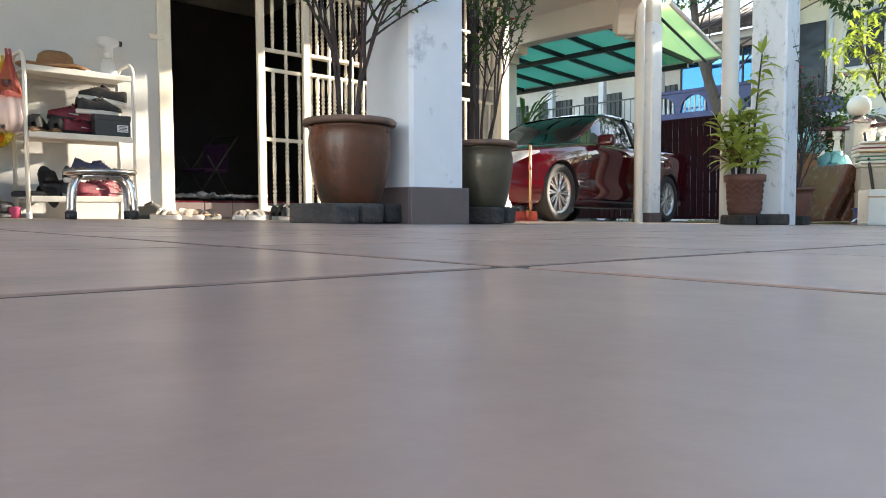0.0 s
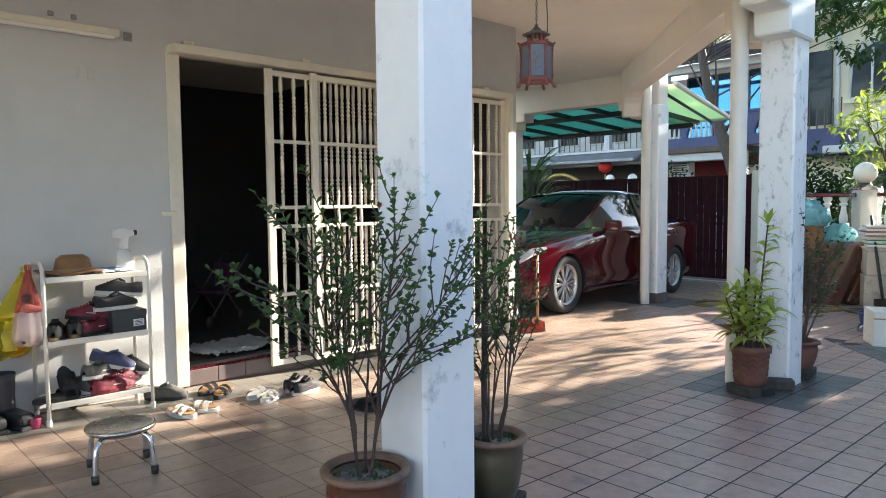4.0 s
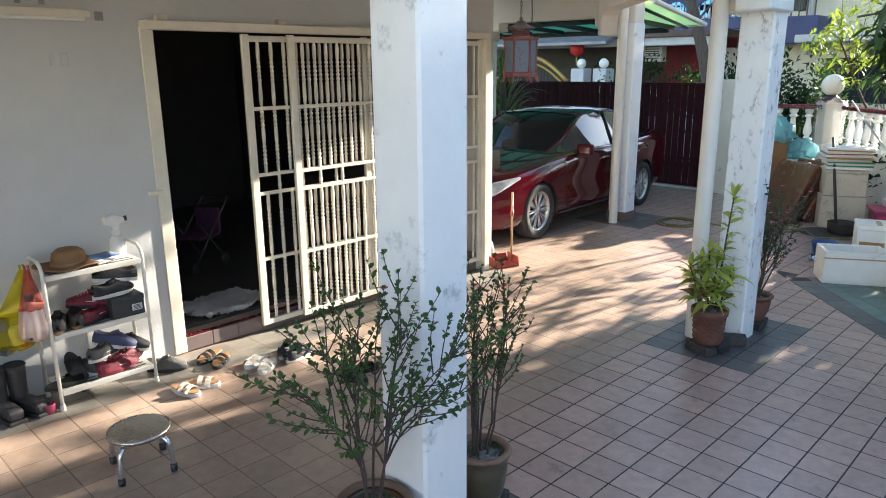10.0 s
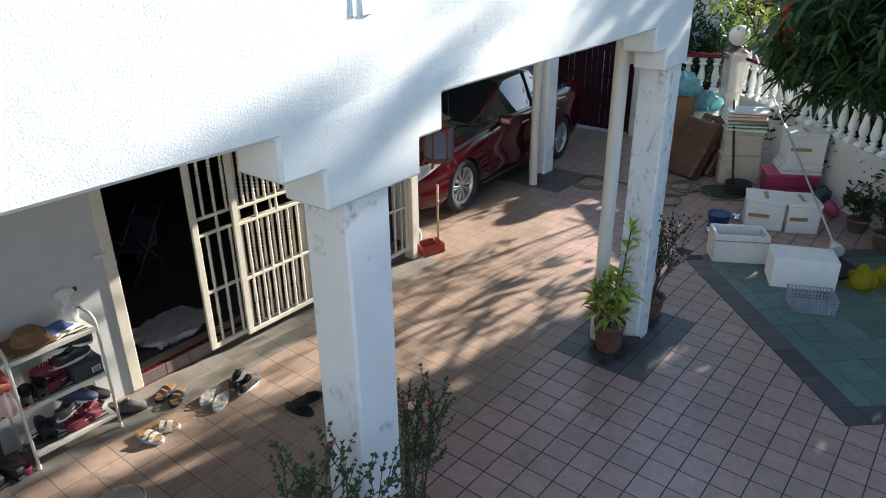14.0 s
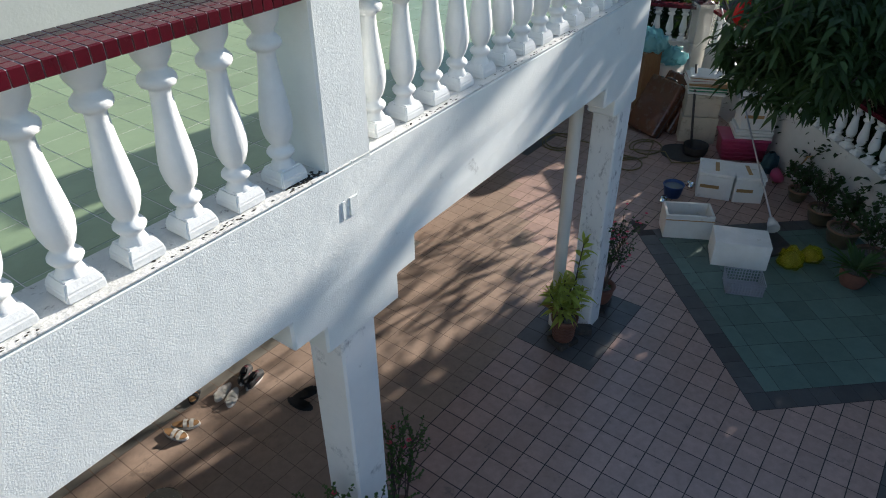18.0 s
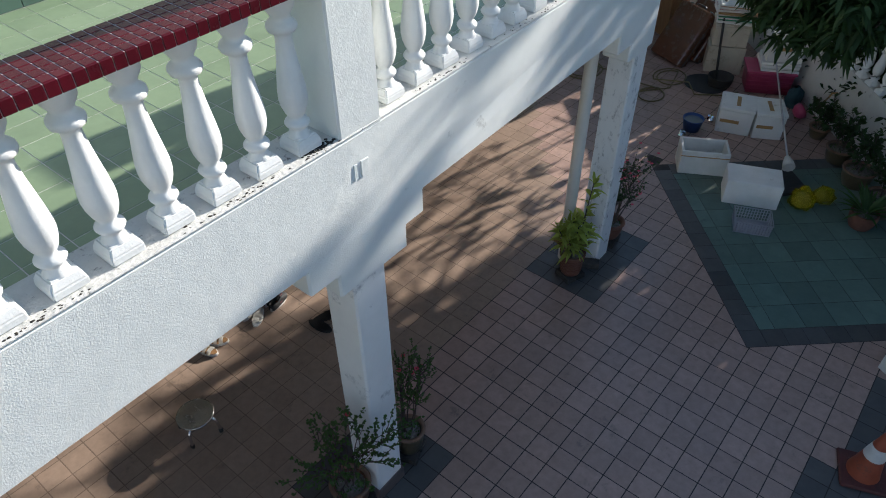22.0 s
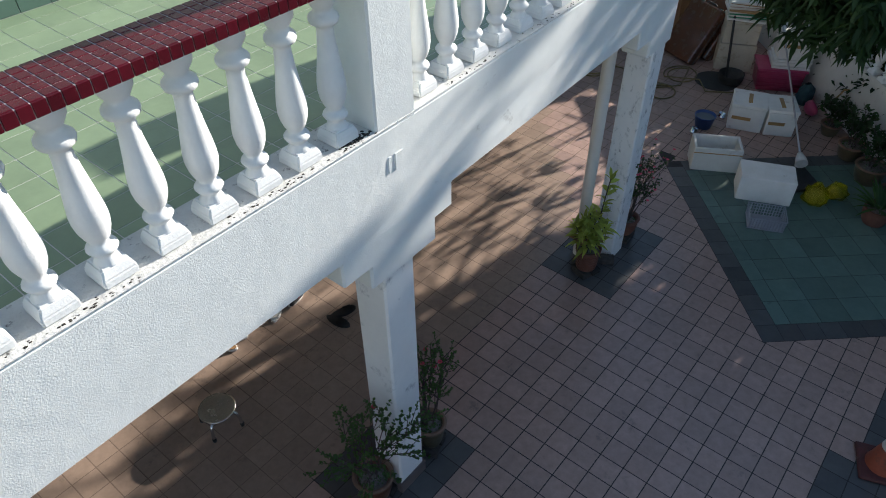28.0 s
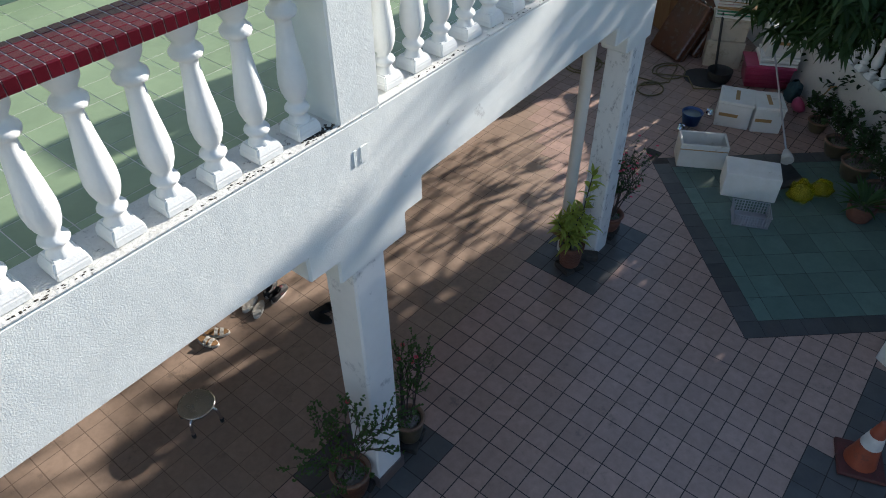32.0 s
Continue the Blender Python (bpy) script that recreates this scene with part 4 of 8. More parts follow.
# skirting tiles round two columns
for (x0, y0, x1, y1), h in ((COL1, 0.125), (COL2, 0.13)):
    sk = thing("column_skirting", "mauve-brown skirting tiles round a column foot", "skirting")
    z = fz(x0) - 0.005
    part("tile", bm_box(x1 - x0 + 0.024, 0.012, h, ((x0 + x1) / 2, y0 - 0.006, z), 0.003), M["skirting"], sk)
    part("tile", bm_box(0.012, y1 - y0, h, (x0 - 0.006, (y0 + y1) / 2, z), 0.003), M["skirting"], sk)
    part("tile", bm_box(0.012, y1 - y0, h, (x1 + 0.006, (y0 + y1) / 2, z), 0.003), M["skirting"], sk)
    part("tile", bm_box(x1 - x0 + 0.024, 0.012, h, ((x0 + x1) / 2, y1 + 0.006, z), 0.003), M["skirting"], sk)
# ---- car ----
M["car_paint"] = pbr("wine_red_car_paint", (0.075, 0.0025, 0.007), (0.06, 0.002, 0.0055), 0.4, 3, coat=1.0, rough_var=0.03)
M["car_paint"].node_tree.nodes["Principled BSDF"].inputs["Specular IOR Level"].default_value = 0.0
M["car_white"] = pbr("white_car_paint", (0.75, 0.76, 0.77), (0.72, 0.73, 0.74), 0.25, 3, coat=1.0)
M["car_glass"] = pbr("dark_car_glass", (0.012, 0.014, 0.015), (0.02, 0.02, 0.022), 0.03, 2, coat=0.0, rough_var=0.02)
M["car_glass"].node_tree.nodes["Principled BSDF"].inputs["Specular IOR Level"].default_value = 0.5
M["car_glass"].node_tree.nodes["Principled BSDF"].inputs["IOR"].default_value = 1.8
M["car_screen"] = M["car_glass"].copy()
M["car_screen"].node_tree.nodes["Principled BSDF"].inputs["IOR"].default_value = 1.2
M["gate"].node_tree.nodes["Principled BSDF"].inputs["Specular IOR Level"].default_value = 0.2
M["tyre"] = pbr("tyre_rubber", (0.018, 0.018, 0.018), (0.03, 0.03, 0.03), 0.8, 20, 0.2, 60)
M["alloy"] = pbr("silver_alloy", (0.66, 0.65, 0.64), (0.56, 0.55, 0.54), 0.42, 12, metal=0.9)
M["chrome"] = pbr("chrome", (0.75, 0.75, 0.76), (0.68, 0.68, 0.7), 0.12, 8, metal=1.0, rough_var=0.05)
M["lamp_clear"] = pbr("clear_lamp_cover", (0.7, 0.72, 0.74), (0.45, 0.47, 0.5), 0.08, 25, coat=1.0)
M["red_lamp"] = pbr("red_lamp_cover", (0.35, 0.01, 0.01), (0.25, 0.01, 0.01), 0.1, 10, coat=1.0)
M["rubber"] = pbr("black_rubber", (0.015, 0.015, 0.016), (0.03, 0.03, 0.032), 0.5, 14)


def loft(stations, close=True):
    """Skin over rings of equal count."""
    b = bmesh.new()
    rings = [[b.verts.new(p) for p in ring] for ring in stations]
    n = len(rings[0])
    for r0, r1 in zip(rings, rings[1:]):
        for i in range(n if close else n - 1):
            f = b.faces.new((r0[i], r0[(i + 1) % n], r1[(i + 1) % n], r1[i]))
            f.smooth = True
    if close:
        b.faces.new(rings[0][::-1])
        b.faces.new(rings[-1])
    bmesh.ops.recalc_face_normals(b, faces=b.faces)
    return b


CAR = [  # x, sill, deck height, half width, shoulder height
    (-0.98, 0.36, 0.62, 0.50, 0.56), (-0.93, 0.26, 0.70, 0.66, 0.60), (-0.80, 0.20, 0.76, 0.80, 0.66), (-0.5, 0.18, 0.83, 0.885, 0.74), (0.0, 0.18, 0.91, 0.915, 0.82),
    (0.6, 0.18, 0.985, 0.92, 0.90), (1.2, 0.18, 1.0, 0.905, 0.92), (2.0, 0.18, 1.01, 0.905, 0.94), (2.8, 0.19, 1.04, 0.92, 0.965), (3.3, 0.22, 1.075, 0.90, 0.98), (3.65, 0.28, 1.08, 0.84, 0.97), (3.85, 0.36, 1.05, 0.74, 0.93), (3.91, 0.5, 0.98, 0.62, 0.88)]
TOP = [  # x, height, half width of the roof, half width at the belt, belt height
    (0.50, 0.97, 0.60, 0.76, 0.95), (0.75, 1.08, 0.62, 0.78, 0.955), (1.05, 1.255, 0.61, 0.80, 0.96), (1.35, 1.395, 0.58, 0.81, 0.965), (1.6, 1.435, 0.575, 0.815, 0.97), (2.0, 1.45, 0.57, 0.815, 0.975),
    (2.4, 1.43, 0.56, 0.81, 0.985), (2.75, 1.375, 0.54, 0.80, 1.0), (3.05, 1.27, 0.53, 0.78, 1.02), (3.4, 1.10, 0.54, 0.74, 1.04)]


def spline(p0, p1, p2, p3, t):
    return 0.5 * (2 * p1 + (p2 - p0) * t + (2 * p0 - 5 * p1 + 4 * p2 - p3) * t * t + (3 * p1 - p0 - 3 * p2 + p3) * t ** 3)


def smooth_table(t, x):
    """Values between the stations of a table, along a smooth line."""
    k = 0
    while k < len(t) - 2 and x > t[k + 1][0]:
        k += 1
    f = min(1, max(0, (x - t[k][0]) / (t[k + 1][0] - t[k][0])))
    f0, f3 = t[max(k - 1, 0)], t[min(k + 2, len(t) - 1)]
    dx = t[k + 1][0] - t[k][0]
    out = []
    for c in range(1, len(t[0])):
        a, b = t[k][c], t[k + 1][c]
        ma = (b - f0[c]) / (t[k + 1][0] - f0[0]) * dx if k > 0 else (b - a)
        mb = (f3[c] - a) / (f3[0] - t[k][0]) * dx if k < len(t) - 2 else (b - a)
        h = f * f * (3 - 2 * f)
        out.append(a + (b - a) * h + ma * (f ** 3 - 2 * f * f + f) + mb * (f ** 3 - f * f))
    return out


def car_half(x):
    lo, top, w, sh = smooth_table(CAR, x)
    flare = 0.016 * max(math.exp(-((x - 0.0) / 0.34) ** 2), math.exp(-((x - 2.825) / 0.36) ** 2))
    tuck = 0.018 * math.exp(-((x - 1.4) / 0.8) ** 2)
    return [(0.0, lo), (0.8 * w, lo), (0.945 * w, lo + 0.05), (w + flare, lo + 0.20), (0.985 * w - tuck + flare, lo + 0.5 * (sh - lo)), (w + 0.6 * flare, sh - 0.12), (0.975 * w, sh - 0.005), (0.90 * w, sh + 0.55 * (top - sh)), (0.68 * w, top - 0.014), (0.35 * w, top), (0.0, top + 0.004)]


def car_point(x, u, s=-1):
    """Point of the body's skin at station x; u runs from the keel (0) over the flank to the middle of the deck (10)."""
    h = car_half(x)
    k = min(9, int(u))
    y, z = (spline(*[h[max(0, min(10, k + d))][c] for d in (-1, 0, 1, 2)], u - k) for c in (0, 1))
    return Vector((x, s * y, z))


def car_ring(x):
    """The skin's section, three steps to each span."""
    half = [car_point(x, u / 3) for u in range(31)]
    return [tuple(p) for p in half] + [(p.x, -p.y, p.z) for p in half[-2:0:-1]]


def top_ring(x, grow_=0.0, drop=0.0):
    h, wr, wb, zb = smooth_table(TOP, x)
    half = [(wb + grow_, zb - 0.02), (wb + 0.6 * (wr - wb) + grow_, zb + 0.6 * (h - zb)), (wr + 0.02 + grow_, h - 0.045), (wr - 0.05, h - 0.012 + grow_), (0.3 * wr, h + 0.008 + grow_), (0.0, h + 0.012 + grow_)]
    return [(x, -y, z) for y, z in half] + [(x, y, z) for y, z in half[-2::-1]]


def make_car(paint, m, label):
    c = thing("car", label, "car", m)
    xs = [-0.98, -0.965, -0.94, -0.91, -0.87, -0.82, -0.76] + [-0.7 + 0.1 * k for k in range(43)] + [3.58, 3.65, 3.72, 3.78, 3.83, 3.87, 3.895, 3.91]
    body = part("body", loft([car_ring(x) for x in xs]), paint, c)
    cut = bmesh.new()
    for x in (0.0, 2.825):
        for s in (-1, 1):
            bmesh.ops.create_cone(cut, cap_ends=True, segments=36, radius1=0.365, radius2=0.365, depth=0.5, matrix=Matrix.Translation((x, s * 0.9, 0.33)) @ Matrix.Rotation(radians(90), 4, 'X'))
    cutter = part("cutter", cut, M["rubber"], c)
    mod = body.modifiers.new("arches", 'BOOLEAN')
    mod.operation, mod.object, mod.solver, mod.material_mode = 'DIFFERENCE', cutter, 'EXACT', 'TRANSFER'
    bpy.context.view_layer.update()
    done = bpy.data.meshes.new_from_object(body.evaluated_get(bpy.context.evaluated_depsgraph_get()))
    body.modifiers.clear()
    body.data = done
    done.shade_smooth()
    done.set_sharp_from_angle(angle=radians(55))
    bpy.data.objects.remove(cutter)
    gx = [0.5, 0.62, 0.75, 0.9, 1.05, 1.2, 1.35, 1.6, 2.0, 2.4, 2.6, 2.75, 2.9, 3.05, 3.22, 3.4]
    part("windscreen", loft([top_ring(x)[2:9] for x in gx], False), M["car_screen"], c, "dark tinted windscreen and rear glass")
    for span in ((0, 3), (8, 11)):
        part("side_window", loft([top_ring(x)[span[0]:span[1]] for x in gx], False), M["car_glass"], c, "glossy dark side windows")
    roof = loft([top_ring(x, 0.006)[2:-2] for x in (1.33, 1.45, 1.6, 1.8, 2.0, 2.2, 2.4, 2.6, 2.76)], False)
    part("roof", roof, paint, c)
    for s in (-1, 1):
        for line, wd in (((0.52, 0.8, 1.05, 1.36), 0.05), ((2.74, 2.95, 3.15, 3.38), 0.09)):
            pts = [Vector(top_ring(x, 0.004)[2 if s < 0 else -3]) for x in line]
            part("pillar", bm_tube(smooth_curve(pts, 4), 0.028 if wd < 0.06 else 0.04, 8), paint, c)
        pts = [Vector(top_ring(x, 0.006)[1 if s < 0 else -2]) for x in (2.02, 2.03)]
        lo_, hi_ = Vector(top_ring(1.95, 0.006)[0 if s < 0 else -1]), Vector(top_ring(2.0, 0.006)[2 if s < 0 else -3])
        part("door_pillar", bm_tube([lo_, hi_], 0.022, 6), M["rubber"], c)
        belt = [Vector(top_ring(x, 0.012)[0 if s < 0 else -1]) + Vector((0, 0, 0.01)) for x in (0.75, 1.0, 1.4, 1.8, 2.2, 2.6, 2.95)]
        part("belt_trim", bm_tube(belt, 0.011, 6), M["chrome"], c, "chrome window trim")
        mir = bm_box(0.12, 0.2, 0.13, (0, 0, 0), 0.04, seg=3)
        part("mirror", mir, paint, c, "", pose(0.88, s * 0.98, 0.93, 0, 0, -12 * s))
        part("mirror_foot", bm_box(0.06, 0.12, 0.03, (0.88, s * 0.88, 0.93), 0.008), M["rubber"], c)
        for x in (1.55, 2.5):
            part("door_handle", bm_box(0.19, 0.03, 0.026, (x, s * 0.92, 0.83), 0.01, seg=2), M["chrome"], c, "chrome door handle")
        for x in (0.52, 1.82, 2.72):
            part("door_seam", bm_tube([car_point(x + 0.012 * (6 - u), u, s) for u in (2.6, 3, 3.5, 4, 4.5, 5, 5.5, 6)], 0.0035, 4), M["rubber"], c)
        part("sill_trim", bm_tube([(0.45, s * 0.9, 0.25), (2.4, s * 0.895, 0.25)], 0.012, 6), M["rubber"], c)
        lamp = bmesh.new()
        grid_ = []
        for k in range(11):
            x = -0.935 + 0.054 * k
            lo_f, hi_f = 5.35 + 0.06 * k, 7.5 - 0.125 * k
            row = []
            for q in range(6):
                p = car_point(x, lo_f + (hi_f - lo_f) * q / 5, s)
                row.append(lamp.verts.new((p.x - 0.006, p.y + 0.006 * s, p.z + 0.004)))
            grid_.append(row)
        for r0, r1 in zip(grid_, grid_[1:]):
            for q in range(5):
                f = lamp.faces.new((r0[q], r0[q + 1], r1[q + 1], r1[q]))
                f.smooth = True
        bmesh.ops.solidify(lamp, geom=lamp.faces[:], thickness=0.012)
        bmesh.ops.recalc_face_normals(lamp, faces=lamp.faces)
        part("headlight", lamp, M["lamp_clear"], c, "clear swept-back headlight")
        part("tail_light", bm_box(0.16, 0.22, 0.12, (3.80, s * 0.66, 0.83), 0.03, seg=2), M["red_lamp"], c, "red tail light")
        part("fog_lamp", bm_box(0.04, 0.16, 0.05, (-0.90, s * 0.62, 0.33), 0.012), M["chrome"], c)
    gr = bm_box(0.05, 1.1, 0.26, (-0.95, 0, 0.27), 0.02)
    grille = part("grille", gr, M["rubber"], c, "dark lower grille")
    for k in range(6):
        part("grille_slat", bm_box(0.03, 1.08 - 0.03 * k, 0.012, (-0.968, 0, 0.29 + 0.038 * k), 0.003), M["chrome"], grille)
    part("upper_grille", bm_box(0.03, 0.8, 0.05, (-0.965, 0, 0.60), 0.012), M["chrome"], c, "chrome grille bar")
    part("badge", bm_lathe([(0, 0), (0.05, 0), (0.045, 0.012), (0, 0.014)], 16), M["chrome"], c, "", pose(-0.985, 0, 0.61, 0, -90, 0))
    tyre = mesh_of("tyre", bm_lathe([(0.235, -0.1), (0.30, -0.105), (0.325, -0.09), (0.332, -0.05), (0.332, 0.05), (0.325, 0.09), (0.30, 0.105), (0.235, 0.1), (0.225, 0.0), (0.235, -0.1)], 36), M["tyre"])
    rim = bm_lathe([(0.238, -0.1), (0.24, 0.085), (0.23, 0.09), (0.215, 0.08), (0.21, 0.02), (0.2, -0.08)], 36)
    bm_lathe([(0, 0.075), (0.035, 0.075), (0.045, 0.06), (0.05, 0.03), (0, 0.03)], 16, bm=rim)
    spokes = bmesh.new()
    for k in range(10):
        a = k * 36
        for off in (-7, 7):
            q = Matrix.Rotation(radians(a), 4, 'Z') @ Matrix.Translation((0.03, 0, 0.055)) @ Matrix.Rotation(radians(off), 4, 'Z')
            s_ = bm_box(0.19, 0.02, 0.024, (0.1, 0, -0.011), 0.004)
            bmesh.ops.transform(s_, matrix=q, verts=s_.verts)
            merge(spokes, s_)
    rim_me, sp_me = mesh_of("rim", rim, M["alloy"]), mesh_of("spokes", spokes, M["alloy"])
    back_me = mesh_of("brake_disc", bm_lathe([(0, -0.02), (0.16, -0.02), (0.16, -0.035), (0, -0.035)], 24), M["rubber"])
    for x in (0.0, 2.825):
        for s in (-1, 1):
            w = new("wheel", tyre)
            w.parent = c
            w.matrix_basis = pose(x, s * 0.80, 0.332, 90 if s < 0 else -90, 0, 0)
            for nm, me in (("rim", rim_me), ("spokes", sp_me), ("brake_disc", back_me)):
                o = new(nm, me)
                o.parent = w
    sticker = part("sticker", bm_box(0.11, 0.002, 0.08, (0, 0, 0)), M["lamp_clear"], c, "pale paper disc on the windscreen", pose(0.93, -0.42, 1.03, -52, 0, -78))
    part("underbody", bm_box(4.2, 1.4, 0.1, (1.4, 0, 0.2), 0.02), M["rubber"], c)
    return c


make_car(M["car_paint"], pose(6.52, 5.875, fz(6.5), 0, 1.03, 4.5), "shiny dark red saloon car parked under the awning")

# ---- driveway gate, posts ----
GX = 11.35
gate = thing("driveway_gate", "maroon slatted metal sliding gate, closed", "gate", pose(GX, 4.95, fz(GX)))
slat_me = mesh_of("slat", bm_box(0.025, 0.1015, 1.66, (0, 0, 0.08), 0.004), M["gate"])
rng = random.Random(3)
for k in range(46):
    o = new("slat", slat_me)
    o.parent = gate
    o.matrix_basis = pose(0, 0.06 + 0.112 * k + rng.uniform(-0.003, 0.003), 0, 0, 0, rng.uniform(-4, 4))
for z in (0.06, 0.5, 0.95, 1.4, 1.72):
    part("cross_rail", bm_box(0.04, 5.2, 0.045, (0.035, 2.6, z), 0.005), M["gate"], gate)
part("end_post", bm_box(0.06, 0.08, 1.76, (0.0, -0.03, 0.02), 0.006), M["gate"], gate)
part("guide_track", bm_box(0.05, 5.4, 0.02, (-0.03, 2.6, -0.005), 0.004), M["concrete"], gate)

# ---- awning over the car ----
aw = thing("awning", "green translucent awning sheets on dark steel rafters over the car", "awning")


def awz(x):
    return 2.86 - 0.062 * (x - 5.4)


def awning_sheet(pts, mat, name, lab):
    own = bmesh.new()
    lo = [own.verts.new((x, y, awz(x))) for x, y in pts]
    hi = [own.verts.new((x, y, awz(x) + 0.006)) for x, y in pts]
    own.faces.new(lo[::-1])
    own.faces.new(hi)
    for i in range(len(pts)):
        j = (i + 1) % len(pts)
        own.faces.new((lo[i], lo[j], hi[j], hi[i]))
    return part(name, own, mat, aw, lab)


ys = [5.05 + 0.72 * k for k in range(8)]
for a, b in zip(ys, ys[1:]):
    x0 = 8.5 if a < 7.3 else 5.4
    if a > 5.5:
        awning_sheet([(x0, a), (11.2, a), (11.2, b), (x0, b)], M["awning_green"], "green_sheet", "green translucent sheet")
# outer sheets coloured as if the sun shone through them
awning_sheet([(8.5, 4.72), (11.2, 5.28), (11.2, 5.75), (8.5, 5.05)], M["awning_sunlit"], "lime_sheet", "translucent sheet, sunlight through it put in its pale lime colour")
awning_sheet([(8.5, 5.052), (11.2, 5.752), (11.2, 6.2), (8.5, 5.75)], M["awning_sunlit"], "lime_sheet", "translucent sheet, sunlight through it put in its pale lime colour")
for y in ys[1:]:
    x0 = 8.45 if y < 7.3 else 5.4
    part("rafter", bm_box(11.2 - x0, 0.045, 0.07, (0, 0, -0.075), 0.004), M["black_metal"], aw, "", pose((x0 + 11.2) / 2, y, awz((x0 + 11.2) / 2), 0, math.degrees(math.atan(0.062)), 0))
for x in (9.6, 11.2):
    part("purlin", bm_box(0.05, 4.3, 0.08, (x, 8.0, awz(x) - 0.11), 0.004), M["black_metal"], aw)
e0, e1 = Vector((8.45, 4.7, awz(8.45))), Vector((11.25, 5.27, awz(11.25)))
part("edge_profile", bm_tube([e0, e1], 0.035, 6), M["pipe"], aw, "pale edge profile")
part("edge_profile", bm_tube([e0 + Vector((0, 0.25, -0.04)), e1 + Vector((0, 0.3, -0.04))], 0.022, 6), M["black_metal"], aw)
part("front_profile", bm_box(0.05, 5.0, 0.06, (11.23, 7.75, awz(11.23) - 0.03), 0.004), M["pipe"], aw)

# ---- hanging lantern ----
M["lantern"] = pbr("faded_red_lacquer", (0.24, 0.065, 0.05), (0.17, 0.05, 0.04), 0.5, 14, 0.2, 50)
M["lantern_glass"] = thin("painted_lantern_glass", (0.55, 0.63, 0.74), 0.62, 0.12)
la = thing("lantern", "faded red hexagonal palace lantern hanging from the ceiling", "lantern", pose(3.22, 2.68, 1.82, 0, 0, 14))
M["lantern_cap"] = pbr("tarnished_tin", (0.20, 0.17, 0.15), (0.12, 0.10, 0.09), 0.45, 20, 0.2, 60, metal=0.5)
M["pane_print"] = pbr("painted_flower_print", (0.12, 0.22, 0.16), (0.30, 0.07, 0.08), 0.5, 30)


def hexa(rings):
    b = bm_lathe(rings, 6)
    for f in b.faces:
        f.smooth = False
    return b


part("base", hexa([(0, 0.028), (0.088, 0.028), (0.094, 0.036), (0.094, 0.05), (0.084, 0.056), (0, 0.056)]), M["lantern"], la)
part("crown", hexa([(0, 0.222), (0.094, 0.222), (0.099, 0.228), (0.099, 0.24), (0.06, 0.244), (0, 0.244)]), M["lantern"], la)
neck = part("neck", hexa([(0.048, 0.244), (0.052, 0.244), (0.052, 0.25), (0.048, 0.25), (0.048, 0.244)]), M["lantern"], la, "pierced red neck band")
part("roof", hexa([(0, 0.284), (0.074, 0.284), (0.077, 0.288), (0.076, 0.294), (0.05, 0.302), (0.03, 0.314), (0.018, 0.328), (0, 0.330)]), M["lantern_cap"], la, "tarnished metal pagoda cap")
part("finial", bm_lathe([(0.006, 0.328), (0.011, 0.338), (0.005, 0.348), (0, 0.352)], 10), M["lantern_cap"], la)
for k in range(6):
    a = radians(60 * k)
    ca, sa = math.cos(a), math.sin(a)
    part("post", bm_lathe([(0.0075, 0.05), (0.009, 0.07), (0.0065, 0.09), (0.0065, 0.19), (0.009, 0.205), (0.0075, 0.225)], 8, (0.086 * ca, 0.086 * sa, 0)), M["lantern"], la)
    foot = bm_box(0.02, 0.012, 0.034, (0, 0, 0), 0.004)
    for v in foot.verts:
        if v.co.z < 0.012:
            v.co.x += 0.012
    part("foot", foot, M["lantern"], la, "", pose(0.088 * ca, 0.088 * sa, 0.0, 0, 0, 60 * k))
    part("knob", bm_lathe([(0, 0), (0.008, 0.005), (0.005, 0.011), (0, 0.014)], 8, (0.099 * ca, 0.099 * sa, 0.236)), M["lantern"], la)
    a2 = radians(60 * k + 30)
    ca, sa = math.cos(a2), math.sin(a2)
    for off in (-0.02, 0.0, 0.02):
        part("neck_bar", bm_box(0.004, 0.006, 0.036, (0, off, 0)), M["lantern"], neck, "", pose(0.043 * ca, 0.043 * sa, 0.249, 0, 0, 60 * k + 30))
    pane = part("pane", bm_box(0.003, 0.072, 0.166, (0, 0, 0)), M["lantern_glass"], la, "painted glass pane", pose(0.073 * ca, 0.073 * sa, 0.056, 0, 0, 60 * k + 30))
    rng = random.Random(60 + k)
    mark = bmesh.new()
    for q in range(9):
        leaf(mark, (0.0035, rng.uniform(-0.012, 0.012), 0.03 + 0.011 * q), (0, rng.gauss(0, 1), 0.8), 0.024, 0.010, 1.57, 0.0)
    tagged(part("print", mark, M["pane_print"], pane, "painted flower spray"), kind="stuff")
for k in range(26):
    ring = bm_tube([(0.006 * math.cos(q), 0, 0.011 * math.sin(q)) for q in [i * 0.7854 for i in range(9)]], 0.0016, 4)
    part("chain_link", ring, M["black_metal"], la, "", pose(0, 0, 0.36 + 0.0185 * k, 0, 0, 90 * (k % 2)))
part("ceiling_hook", bm_tube([(0, 0, 1.03), (0, 0, 0.92), (0.012, 0, 0.88), (0.006, 0, 0.845), (-0.008, 0, 0.85)], 0.004, 6), M["black_metal"], la)
part("cord", bm_tube(smooth_curve([(0.045, -0.045, 0.29), (0.042, -0.045, 0.42), (0.03, -0.03, 0.72), (0.02, -0.01, 1.02)], 5), 0.003, 5), M["black_metal"], la)
cable = bm_tube(smooth_curve([(3.2, 2.75, 2.84), (3.22, 3.0, 2.62), (3.3, 3.4, 2.36), (3.6, 3.95, 2.27), (4.6, 4.60, 2.36)], 6), 0.004, 5)
